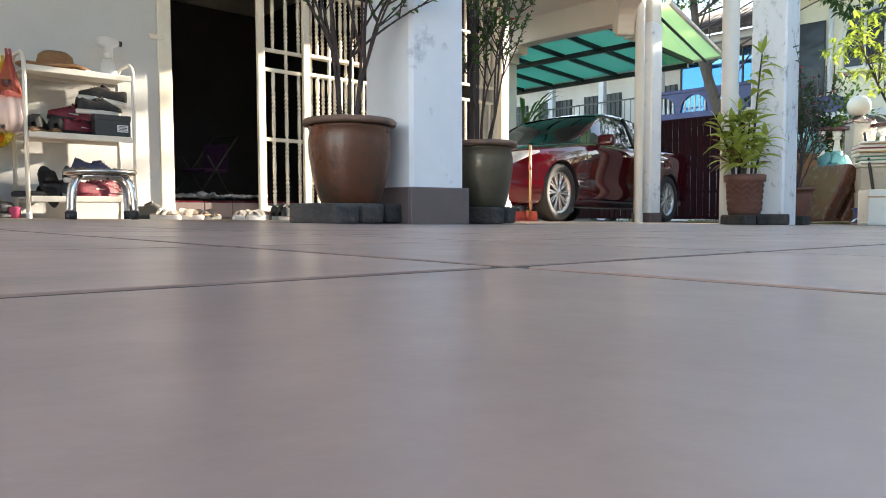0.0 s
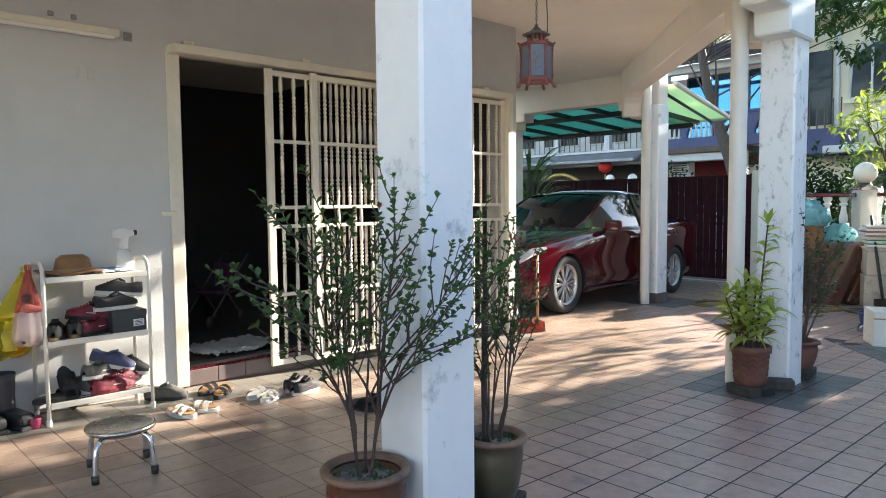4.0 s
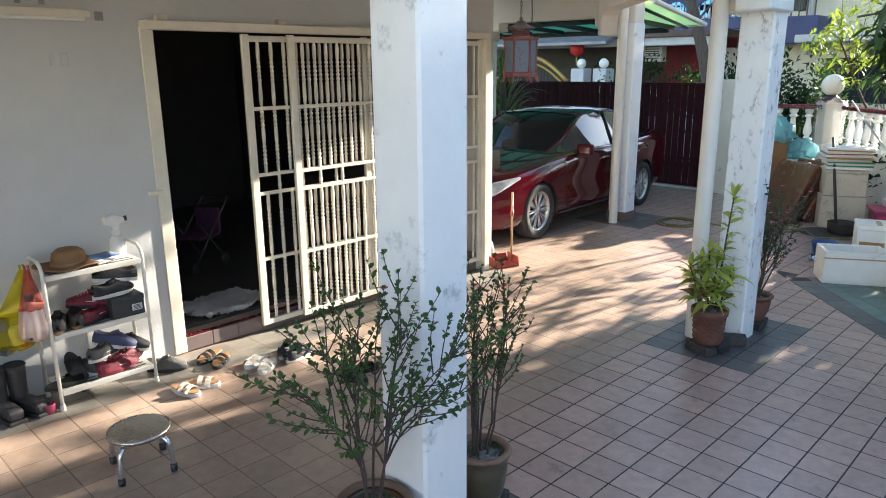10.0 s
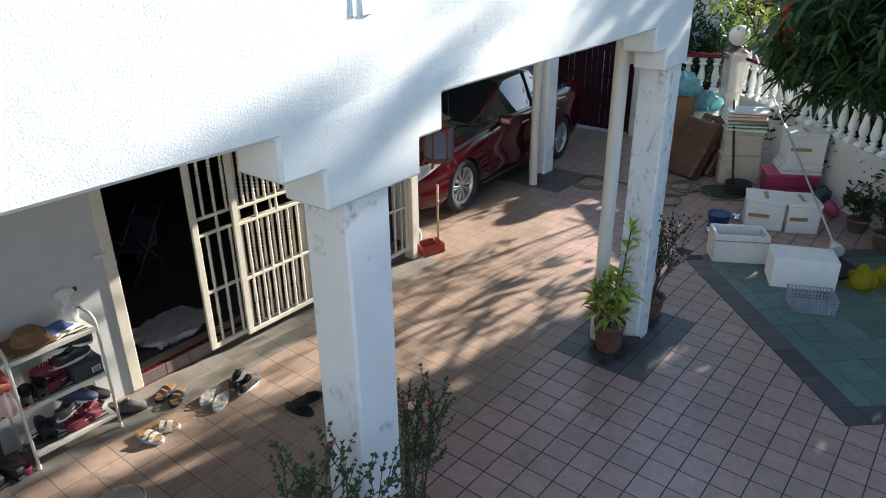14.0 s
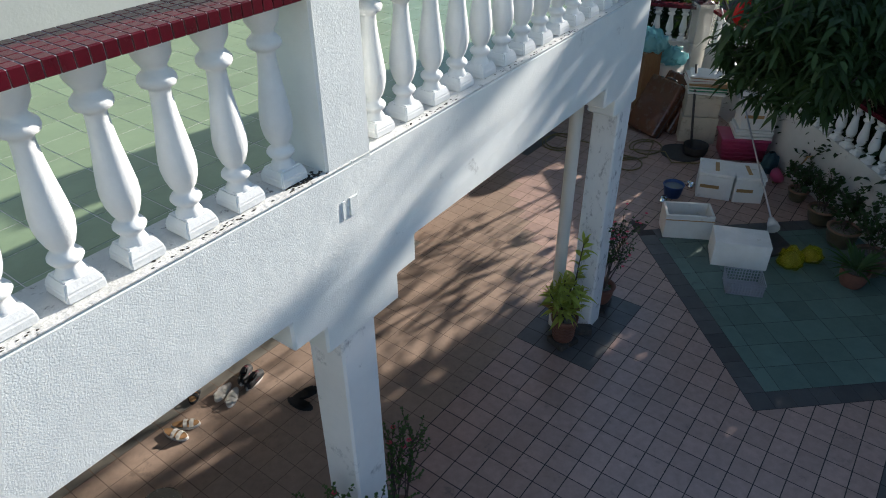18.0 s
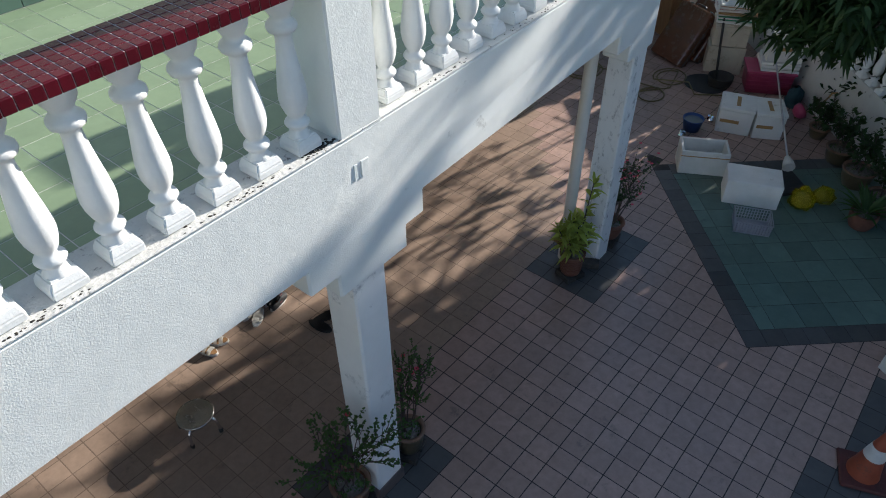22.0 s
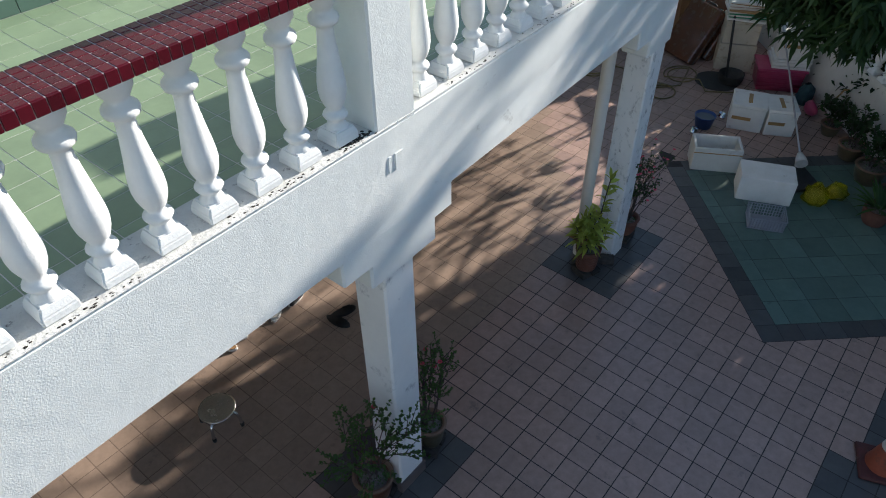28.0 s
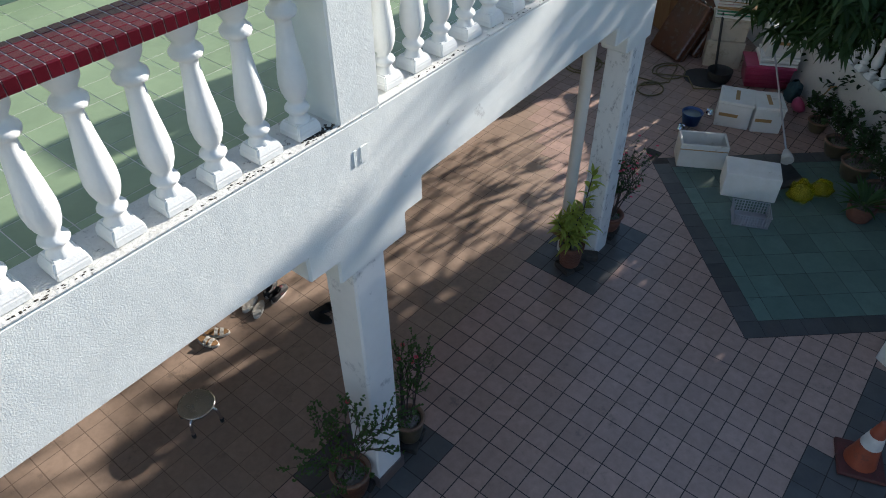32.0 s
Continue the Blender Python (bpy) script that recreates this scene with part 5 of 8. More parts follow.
tagged(part("cable", cable, M["black_metal"]), "thin dark sagging cable from ceiling to wall", "cable")

# ---- shoe rack with its load ----
M["rack"] = pbr("ivory_plastic", (0.66, 0.63, 0.55), (0.6, 0.57, 0.5), 0.4, 10)
M["straw"] = pbr("brown_felt_straw", (0.26, 0.14, 0.06), (0.2, 0.10, 0.045), 0.85, 30, 0.5, 90)
M["black_shoe"] = pbr("black_shoe_fabric", (0.010, 0.010, 0.011), (0.02, 0.019, 0.019), 0.7, 25, 0.3, 120)
M["grey_shoe"] = pbr("grey_shoe_fabric", (0.06, 0.058, 0.052), (0.1, 0.095, 0.085), 0.75, 25, 0.3, 120)
M["red_shoe"] = pbr("red_shoe_mesh", (0.26, 0.010, 0.028), (0.05, 0.008, 0.014), 0.6, 45, 0.3, 120)
M["navy_shoe"] = pbr("navy_shoe_fabric", (0.03, 0.04, 0.09), (0.05, 0.06, 0.12), 0.7, 25)
M["tan_leather"] = pbr("tan_leather", (0.33, 0.185, 0.08), (0.24, 0.13, 0.055), 0.5, 20, 0.2, 60)
M["white_sole"] = pbr("off_white_sole", (0.68, 0.66, 0.62), (0.55, 0.52, 0.47), 0.6, 12)
M["card_dark"] = pbr("dark_card_box", (0.03, 0.035, 0.035), (0.045, 0.05, 0.05), 0.55, 8)
M["paper"] = pbr("white_paper", (0.72, 0.72, 0.70), (0.66, 0.66, 0.65), 0.7, 8)
M["blue_paper"] = pbr("blue_cover", (0.08, 0.16, 0.35), (0.06, 0.12, 0.28), 0.4, 8)
M["clear_plastic"] = thin("clear_bottle_plastic", (0.75, 0.77, 0.78), 0.6, 0.1)
M["yellow_bag"] = thin("yellow_bag_film", (0.86, 0.76, 0.03), 0.72, 0.2)
M["white_bag"] = thin("white_bag_film", (0.86, 0.72, 0.68), 0.55, 0.3)
M["red_plastic"] = pbr("red_plastic", (0.36, 0.025, 0.025), (0.3, 0.02, 0.02), 0.35, 10)
M["pink_plastic"] = pbr("pink_plastic", (0.45, 0.06, 0.14), (0.38, 0.05, 0.12), 0.4, 8)
M["steel"] = pbr("brushed_steel", (0.55, 0.54, 0.51), (0.45, 0.44, 0.41), 0.25, 30, metal=1.0, grain=(1, 1, 8))

RX0, RX1, RY0, RY1 = 1.125, 1.675, 4.32, 4.575
rk = thing("shoe_rack", "ivory three-tier shoe rack loaded with shoes and a hat", "shoe rack")
for x in (RX0, RX1):
    pts = [(x, RY0, fz(x)), (x, RY0, 0.83), (x, RY0 + 0.02, 0.865), (x, RY0 + 0.06, 0.885), (x, RY1 - 0.06, 0.885), (x, RY1 - 0.02, 0.865), (x, RY1, 0.83), (x, RY1, fz(x))]
    part("side_frame", bm_tube(pts, 0.011, 8), M["rack"], rk)
    for y in (RY0, RY1):
        part("foot_cap", bm_lathe([(0.015, 0), (0.015, 0.03), (0.012, 0.035)], 10, (x, y, fz(x))), M["rack"], rk)
SH = (0.115, 0.455, 0.80)
for z in SH:
    sh = part("shelf", bm_prism([(RX0 + 0.01, z), (RX1 - 0.01, z), (RX1 - 0.01, z + 0.006), (RX0 + 0.01, z + 0.006)], "y", RY0, RY1), M["rack"], rk)
    part("shelf_lip", bm_box(RX1 - RX0 - 0.02, 0.012, 0.032, ((RX0 + RX1) / 2, RY0 - 0.004, z - 0.02), 0.003), M["rack"], sh)
    part("shelf_lip", bm_box(RX1 - RX0 - 0.02, 0.012, 0.032, ((RX0 + RX1) / 2, RY1 + 0.004, z - 0.02), 0.003), M["rack"], sh)
    for a in range(5):
        part("shelf_slot", bm_box(RX1 - RX0 - 0.08, 0.016, 0.002, ((RX0 + RX1) / 2, RY0 + 0.04 + 0.044 * a, z + 0.005)), M["card_dark"], sh)


def shoe(kind, m, label, upper, sole, accent=None, length=0.26):
    """A low shoe: sole, upper, tongue and laces; or a slipper with straps."""
    s = thing(kind, label, "shoe" if kind != "sandal" else "sandal", m, "footwear by the door")
    w = 0.095
    out = []
    n = 20
    for i in range(n):
        a = 2 * math.pi * i / n
        x = math.cos(a)
        y = math.sin(a)
        out.append((length / 2 * x, w / 2 * y * (1.0 - 0.16 * (x < 0) * abs(x)) * (1 + 0.08 * x) + 0.006 * x * x))
    part("sole", bm_prism(out, "z", 0, 0.026, bevel=0.004), M[sole], s)
    if kind == "sandal":
        part("footbed", bm_prism([(x * 0.92, y * 0.88) for x, y in out], "z", 0.026, 0.031), M[upper], s)
        for cx, hh, ww in ((0.055, 0.05, 0.035), (0.005, 0.055, 0.03)) if accent else ((0.045, 0.05, 0.07),):
            arc = []
            for i in range(9):
                a = math.pi * i / 8
                arc.append((0, w / 2 * 1.02 * math.cos(a), 0.02 + hh * math.sin(a) * 0.85))
            own = bmesh.new()
            for k, p in enumerate(arc):
                own.verts.new((cx - ww / 2, p[1], p[2]))
                own.verts.new((cx + ww / 2, p[1], p[2] - 0.006))
            own.verts.ensure_lookup_table()
            for k in range(8):
                f = own.faces.new((own.verts[2 * k], own.verts[2 * k + 1], own.verts[2 * k + 3], own.verts[2 * k + 2]))
                f.smooth = True
            bmesh.ops.solidify(own, geom=own.faces[:], thickness=0.004)
            part("strap", own, M[accent or upper], s)
        return s
    rings = []
    for f, h, ww, gape in ((-0.495, 0.03, 0.25, 0), (-0.47, 0.068, 0.6, 0), (-0.40, 0.078, 0.8, 0.8), (-0.28, 0.066, 0.86, 1), (-0.14, 0.064, 0.88, 1), (-0.02, 0.078, 0.92, 0.6), (0.07, 0.074, 0.95, 0), (0.2, 0.058, 1.0, 0), (0.33, 0.042, 0.97, 0), (0.43, 0.032, 0.75, 0), (0.485, 0.022, 0.4, 0)):
        ring = []
        for i in range(13):
            a = math.pi * i / 12
            side = abs(math.cos(a))
            up = h * math.sin(a) ** 0.55
            if side < 0.6:
                up = up * (1 - gape) + gape * 0.2 * h
            ring.append((f * length, w / 2 * ww * math.cos(a) * (1 - 0.22 * math.sin(a) ** 2), 0.024 + up))
        rings.append(ring)
    part("upper", loft(rings, False), M[upper], s)
    part("lining", bm_prism([(-0.21 * length + 0.17 * length * math.cos(q * 0.524), 0.026 * math.sin(q * 0.524)) for q in range(12)], "z", 0.03, 0.042), M["rubber"], s, "dark lining")
    part("tongue", bm_box(0.05, 0.036, 0.012, (0, 0, 0), 0.004, seg=2), M[upper], s, "", pose(-0.005, 0, 0.088, 0, -24, 0))
    part("toe_cap", bm_prism([(0.40 * length + 0.09 * length * math.cos(q * 0.524), 0.03 * math.sin(q * 0.524)) for q in range(12)], "z", 0.026, 0.046, bevel=0.006), M[sole], s)
    for k in range(4):
        part("lace", bm_tube([(0.012 + 0.016 * k, -0.02, 0.092 - 0.007 * k), (0.015 + 0.016 * k, 0, 0.101 - 0.007 * k), (0.018 + 0.016 * k, 0.02, 0.092 - 0.007 * k)], 0.0025, 5), M[accent or upper], s)
    if accent:
        part("side_stripe", bm_box(0.07, w * 0.93, 0.008, (0.01, 0, 0.042), 0.003), M[accent], s)
    return s


def on(z, x, y, turn, tilt=0.0, roll=0.0):
    return pose(x, y, z, roll, tilt, turn)


# lower shelf
z = SH[0] + 0.008
shoe("sandal", on(z, 1.19, 4.40, 10, 0, 0), "black rubber slipper standing on the lower rack shelf", "black_shoe", "black_shoe")
shoe("sandal", on(z + 0.05, 1.25, 4.42, 100, -60, 0), "black rubber slipper leaning on the lower rack shelf", "black_shoe", "black_shoe")
shoe("sneaker", on(z, 1.34, 4.47, 140, -14), "grey canvas sneaker on the lower rack shelf", "grey_shoe", "white_sole")
shoe("sneaker", on(z, 1.48, 4.385, 14), "crimson running shoe on the lower rack shelf", "red_shoe", "red_shoe", "white_sole", 0.27)
shoe("sneaker", on(z + 0.012, 1.56, 4.45, 24, -4), "crimson running shoe on the lower rack shelf", "red_shoe", "black_shoe", "white_sole", 0.27)
shoe("sneaker", on(z + 0.07, 1.43, 4.47, 35, 6), "grey and white sneaker stacked on other shoes", "grey_shoe", "white_sole", "white_sole")
shoe("sneaker", on(z + 0.115, 1.51, 4.50, -28, 14), "navy and white sneaker stacked on other shoes", "navy_shoe", "white_sole")
shoe("sneaker", on(z + 0.07, 1.60, 4.51, -35, 10), "dark sneaker stacked on other shoes", "black_shoe", "white_sole")
# middle shelf
z = SH[1] + 0.008
shoe("sneaker", on(z, 1.20, 4.42, 70), "dark brown shoe on the middle rack shelf", "black_shoe", "tan_leather")
shoe("sneaker", on(z, 1.30, 4.44, 75), "dark brown shoe on the middle rack shelf", "black_shoe", "tan_leather")
shoe("sneaker", on(z, 1.41, 4.42, 30), "red and black trainer on the middle rack shelf", "red_shoe", "black_shoe", "white_sole")
shoe("sneaker", on(z + 0.075, 1.39, 4.46, 165, -8), "red and black trainer stacked on other shoes", "red_shoe", "black_shoe", "white_sole")
bx = thing("shoe_box", "dark green cardboard shoe box with a white label", "box", pose(1.565, 4.44, z))
part("carton", bm_box(0.19, 0.22, 0.105, (0, 0, 0), 0.002), M["card_dark"], bx)
part("lid", bm_box(0.196, 0.226, 0.032, (0, 0, 0.092), 0.003), M["card_dark"], bx)
lbl = part("label", bm_box(0.06, 0.002, 0.04, (0.05, -0.112, 0.03)), M["paper"], bx, "white printed label")
for k in range(4):
    part("print_bar", bm_box(0.048 - 0.01 * (k % 2), 0.001, 0.004, (0.05, -0.1136, 0.036 + 0.008 * k)), M["card_dark"], lbl)
shoe("sneaker", on(z + 0.126, 1.52, 4.42, 10), "black sneaker with a white sole on a shoe box", "black_shoe", "white_sole")
shoe("sneaker", on(z + 0.20, 1.55, 4.46, 168, -7, 4), "black sneaker with a white sole on a shoe box", "black_shoe", "white_sole")
# top shelf
z = SH[2] + 0.008
hat = thing("hat", "brown wide-brimmed hat lying on the shoe rack", "hat", pose(1.31, 4.45, z) @ Matrix.Scale(1.18, 4))
brim = bm_lathe([(0.075, 0.012), (0.11, 0.008), (0.15, 0.004), (0.165, 0.012), (0.162, 0.016), (0.15, 0.01), (0.11, 0.014), (0.078, 0.02)], 30, squash=(1, 0.78))
for v in brim.verts:
    v.co.z += 0.008 * math.sin(v.co.x * 30) + 0.004
part("brim", brim, M["straw"], hat)
part("crown", bm_lathe([(0.082, 0.01), (0.08, 0.04), (0.072, 0.075), (0.05, 0.092), (0.02, 0.088), (0, 0.084)], 26, squash=(1, 0.9)), M["straw"], hat)
part("band", bm_lathe([(0.0835, 0.012), (0.0835, 0.03), (0.0825, 0.031)], 26, squash=(1, 0.9)), M["tan_leather"], hat)
for k, (mt, x, y, a, w) in enumerate((("blue_paper", 1.47, 4.47, 12, 0.21), ("paper", 1.50, 4.44, 22, 0.2), ("card_dark", 1.43, 4.49, -8, 0.15))):
    bk = thing("booklet", ("blue", "white", "dark")[k] + " paper booklet lying on the shoe rack", "book", pose(x, y, z + 0.007 * (2 - k), 0, 0, a), "booklets on the rack")
    part("pages", bm_box(w, 0.14, 0.006, (0, 0, 0)), M["paper"], bk)
    part("cover", bm_box(w + 0.004, 0.144, 0.001, (0, 0, 0.006)), M[mt], bk)
sb = thing("spray_bottle", "white spray bottle with a clear body on the rack", "bottle", pose(1.605, 4.50, z) @ Matrix.Scale(1.2, 4))
part("body", bm_lathe([(0, 0), (0.036, 0), (0.038, 0.01), (0.038, 0.075), (0.03, 0.095), (0.016, 0.105), (0.016, 0.12)], 18), M["clear_plastic"], sb, "clear plastic body")
part("collar", bm_lathe([(0.02, 0.105), (0.021, 0.13), (0.014, 0.135), (0, 0.135)], 16), M["white_sole"], sb)
part("spray_head", bm_prism([(-0.055, 0.165), (-0.05, 0.205), (0.0, 0.215), (0.045, 0.195), (0.05, 0.17), (0.02, 0.16), (0.018, 0.13), (-0.018, 0.13), (-0.02, 0.155)], "y", -0.02, 0.02, bevel=0.006), M["white_sole"], sb)
part("nozzle", bm_lathe([(0.012, 0), (0.014, 0.012), (0.006, 0.014), (0, 0.014)], 12), M["black_shoe"], sb, "", pose(0.05, 0, 0.183, 0, 90, 0))


def soft_bag(name, label, mat, at, prof, squash, seed, handles=None, amp=1.0, fill=None):
    """A crumpled bag hanging or lying."""
    t = thing(name, label, "bag", at)
    b = bm_lathe(prof, 26, squash=squash)
    bmesh.ops.subdivide_edges(b, edges=b.edges[:], cuts=2, use_grid_fill=True)
    for v in b.verts:
        n_ = noise.noise_vector(v.co * 11 + Vector((seed, 0, 0)))
        v.co += amp * (n_ * 0.022 + noise.noise_vector(v.co * 32 + Vector((0, seed, 0))) * 0.012)
        v.co.z = max(v.co.z, 0.0)
    for f in b.faces:
        f.smooth = True
    part("film", b, M[mat], t)
    if fill:
        inner = bm_lathe([(r * 0.8, 0.012 + z * 0.72) for r, z in prof], 20, squash=squash)
        for v in inner.verts:
            v.co += 0.02 * noise.noise_vector(v.co * 16 + Vector((seed, 3, 0)))
            v.co.z = max(v.co.z, 0.004)
        part("contents", inner, M[fill], t, "contents seen through the film")
    if handles:
        for hx in (-1, 1):
            part("handle", bm_tube(smooth_curve([(hx * 0.03, 0, handles - 0.03), (hx * 0.035, 0, handles + 0.05), (0, 0, handles + 0.1)], 4), 0.006, 5), M[mat], t)
    return t



def hung_carrier(label, mat, top_mat, at, wide, deep, tall, shift, seed, handle_mat, items):
    """Thin carrier bag hanging by its loops: pleated film drawn up to one point, sagging over the things in it."""
    t = thing("carrier_bag", label, "bag", at)
    rings = []
    for zf, q in ((0.0, 0.55), (0.03, 0.85), (0.09, 1.0), (0.2, 0.98), (0.32, 0.88), (0.45, 0.75), (0.58, 0.6), (0.72, 0.43), (0.86, 0.27), (1.0, 0.12)):
        ring = []
        for i in range(56):
            a = 2 * math.pi * i / 56
            pleat = 1 + (0.06 + 0.3 * zf) * noise.noise(Vector((3.6 * math.cos(a), 3.6 * math.sin(a), seed + zf * 0.6))) + 0.09 * noise.noise(Vector((10 * math.cos(a), 10 * math.sin(a), seed + 6 * zf)))
            sag = 0.05 * tall * noise.noise(Vector((2 * math.cos(a), 2 * math.sin(a), seed)))
            ring.append((wide * q * pleat * math.cos(a) + shift * zf, deep * q * pleat * math.sin(a), tall * zf + sag * (1 - zf)))
        rings.append(ring)
    part("film", loft(rings[:6]), M[mat], t)
    part("gathered_top", loft(rings[5:]), M[top_mat], t)
    for k, (ix, iy, iz, size, im) in enumerate(items):
        b = bm_box(size[0], size[1], size[2], (0, 0, 0), min(size) * 0.3, seg=2)
        for v in b.verts:
            v.co += 0.01 * noise.noise_vector(v.co * 20 + Vector((seed, k, 0)))
        part("bag_content", b, M[im], t, "thing showing through the film", pose(ix, iy, iz, 8 * k - 6, 10 - 9 * k, 20 * k))
    for sx in (-1, 1):
        part("handle", bm_tube(smooth_curve([(shift * 0.8 + sx * wide * 0.16, 0, tall * 0.85), (shift + sx * wide * 0.1, -0.01, tall * 0.98), (shift + sx * 0.008, 0, tall * 1.07)], 5), 0.007, 6), M[handle_mat], t)
    return t


M["bag_fill"] = pbr("dim_bag_contents", (0.10, 0.09, 0.06), (0.2, 0.18, 0.13), 0.7, 9, 0.4, 25)
M["red_film"] = thin("red_bag_film", (0.74, 0.22, 0.18), 0.66, 0.25)
hung_carrier("yellow plastic carrier bag with dark contents hanging at the rack", "yellow_bag", "yellow_bag", pose(0.955, 4.47, 0.385), 0.125, 0.07, 0.45, 0.115, 2, "yellow_bag",
             [(-0.055, -0.01, 0.05, (0.10, 0.08, 0.13), "bag_fill"), (0.03, -0.01, 0.035, (0.10, 0.07, 0.11), "paper"), (0.0, -0.01, 0.015, (0.16, 0.06, 0.03), "card_dark"), (-0.03, -0.01, 0.15, (0.08, 0.06, 0.05), "bag_fill"), (0.06, 0, 0.02, (0.05, 0.05, 0.06), "red_plastic")])
hung_carrier("white and red carrier bag holding a box beside the rack", "white_bag", "red_film", pose(1.065, 4.36, 0.455), 0.088, 0.062, 0.40, 0.0, 5, "red_film",
             [(0.0, 0, 0.05, (0.11, 0.07, 0.16), "white_sole"), (0.0, 0, 0.014, (0.12, 0.075, 0.03), "card_dark"), (-0.01, 0, 0.23, (0.045, 0.04, 0.04), "rubber")])

# boots and cup at the rack
for k, x in enumerate((0.87, 0.985)):
    bt = thing("rubber_boot", "tall black rubber boot standing on the tiles", "boot", pose(x, 4.43, fz(x), 0, 0, -80 + 12 * k), "pair of rubber boots")
    shaft = loft([[(0.052 * q * math.cos(a) - 0.06 + off, 0.046 * q * math.sin(a), zz) for a in [i * 2 * math.pi / 18 for i in range(18)]] for zz, q, off in ((0.03, 1.0, 0.0), (0.09, 0.95, -0.005), (0.16, 1.0, -0.01), (0.24, 1.12, -0.012), (0.28, 1.18, -0.012))], True)
    part("shaft", shaft, M["rubber"], bt)
    foot = bm_box(0.25, 0.09, 0.085, (0.0, 0, 0.02), 0.03, seg=3)
    for v in foot.verts:
        if v.co.x > 0.02:
            v.co.z -= 0.25 * (v.co.x - 0.02) * (v.co.z > 0.06)
    part("foot", foot, M["rubber"], bt)
    part("sole", bm_box(0.262, 0.096, 0.024, (0, 0, 0), 0.006), M["rubber"], bt)
    part("opening_rim", bm_lathe([(0.052, 0), (0.056, 0.006), (0.052, 0.012)], 18, (-0.072, 0, 0.275), squash=(1.16, 1.04)), M["rubber"], bt)
cu = thing("plastic_cup", "small magenta plastic cup on the tiles", "cup", pose(1.06, 4.34, fz(1.06)))
part("cup_body", bm_lathe([(0, 0), (0.03, 0), (0.036, 0.055), (0.038, 0.06), (0.033, 0.058), (0.028, 0.006), (0, 0.006)], 18), M["pink_plastic"], cu)

# footwear on the tiles
def pair(kind, x, y, turn, gap, label, upper, sole, accent=None, length=0.25, skew=8):
    for s in (-1, 1):
        o = Vector((0.02 * s, gap * s / 2))
        o.rotate(Matrix.Rotation(radians(turn), 2))
        shoe(kind, pose(x + o.x, y + o.y, fz(x + o.x), 0, 1.03, turn + skew * s), label, upper, sole, accent, length)


pair("sandal", 2.10, 4.36, -150, 0.115, "brown strappy sandal on the tiles below the step", "tan_leather", "black_shoe", "black_shoe")
pair("sandal", 2.27, 4.06, -155, 0.11, "beige string sandal on the tiles", "white_sole", "white_sole", "white_sole", 0.23)
pair("sneaker", 2.52, 4.06, 25, 0.105, "black sneaker with a white and red sole on the tiles", "black_shoe", "white_sole", "red_shoe")
pair("sandal", 1.78, 4.05, -60, 0.11, "tan and white sandal lying in the sun", "tan_leather", "white_sole", "white_sole", 0.24, 14)
pair("sandal", 2.62, 3.50, -50, 0.12, "black slide sandal on the tiles", "black_shoe", "black_shoe", None, 0.26, 30)
shoe("sneaker", pose(1.80, 4.44, fz(1.8), 0, 0, -35), "grey shoe standing beside the door frame", "grey_shoe", "black_shoe")

# ---- steel stool ----
sx, sy, sz_ = 1.192, 3.40, 0.215
so = thing("stool", "low round stainless steel stool on the porch tiles", "stool", pose(sx, sy, fz(sx)))
part("seat", bm_lathe([(0, sz_ - 0.016), (0.125, sz_ - 0.014), (0.143, sz_ - 0.022), (0.148, sz_ - 0.012), (0.144, sz_ - 0.001), (0.13, sz_ - 0.003), (0.06, sz_ - 0.007), (0, sz_ - 0.008)], 36), M["steel"], so, "dished steel seat")
for k in range(4):
    a = radians(45 + 90 * k - 12)
    ca, sa = math.cos(a), math.sin(a)
    pts = smooth_curve([(0.05 * ca, 0.05 * sa, sz_ - 0.03), (0.11 * ca, 0.11 * sa, sz_ - 0.034), (0.148 * ca, 0.148 * sa, sz_ - 0.06), (0.162 * ca, 0.162 * sa, 0.1), (0.168 * ca, 0.168 * sa, 0.03)], 5)
    lg = part("leg", bm_tube(pts, 0.0125, 10), M["chrome"], so)
    part("rubber_foot", bm_lathe([(0, 0), (0.016, 0), (0.017, 0.035), (0.012, 0.036)], 12, (0.168 * ca, 0.168 * sa, 0)), M["rubber"], lg)
part("ring", bm_tube([(0.11 * math.cos(i * 0.2618), 0.11 * math.sin(i * 0.2618), sz_ - 0.03) for i in range(25)], 0.008, 6), M["chrome"], so)

# ---- things inside the doorway ----
M["cloth"] = pbr("crumpled_white_cloth", (0.62, 0.62, 0.62), (0.52, 0.53, 0.55), 0.9, 12, 0.3, 60)
M["purple"] = pbr("purple_fabric", (0.12, 0.04, 0.11), (0.08, 0.03, 0.08), 0.85, 12)
cl = bmesh.new()
N = 26
gv = [[cl.verts.new((0.66 * (i / N - 0.5) * (0.86 + 0.14 * math.sin(math.pi * j / N) + 0.03 * math.sin(j * 0.7)), 0.5 * (j / N - 0.5) * (0.8 + 0.2 * math.sin(math.pi * i / N) + 0.03 * math.sin(i * 0.6)), 0.02 + 0.05 * abs(noise.noise(Vector((i * 0.18, j * 0.18, 3)))) + 0.03 * abs(noise.noise(Vector((i * 0.5, j * 0.4, 9)))))) for j in range(N + 1)] for i in range(N + 1)]
for i in range(N):
    for j in range(N):
        cl.faces.new((gv[i][j], gv[i + 1][j], gv[i + 1][j + 1], gv[i][j + 1])).smooth = True
bmesh.ops.solidify(cl, geom=cl.faces[:], thickness=0.012)
tagged(part("floor_cloth", cl, M["cloth"], None, "", pose(2.53, 5.02, 0.115, 0, 0, 12)), "crumpled white cloth lying inside the doorway", "cloth")
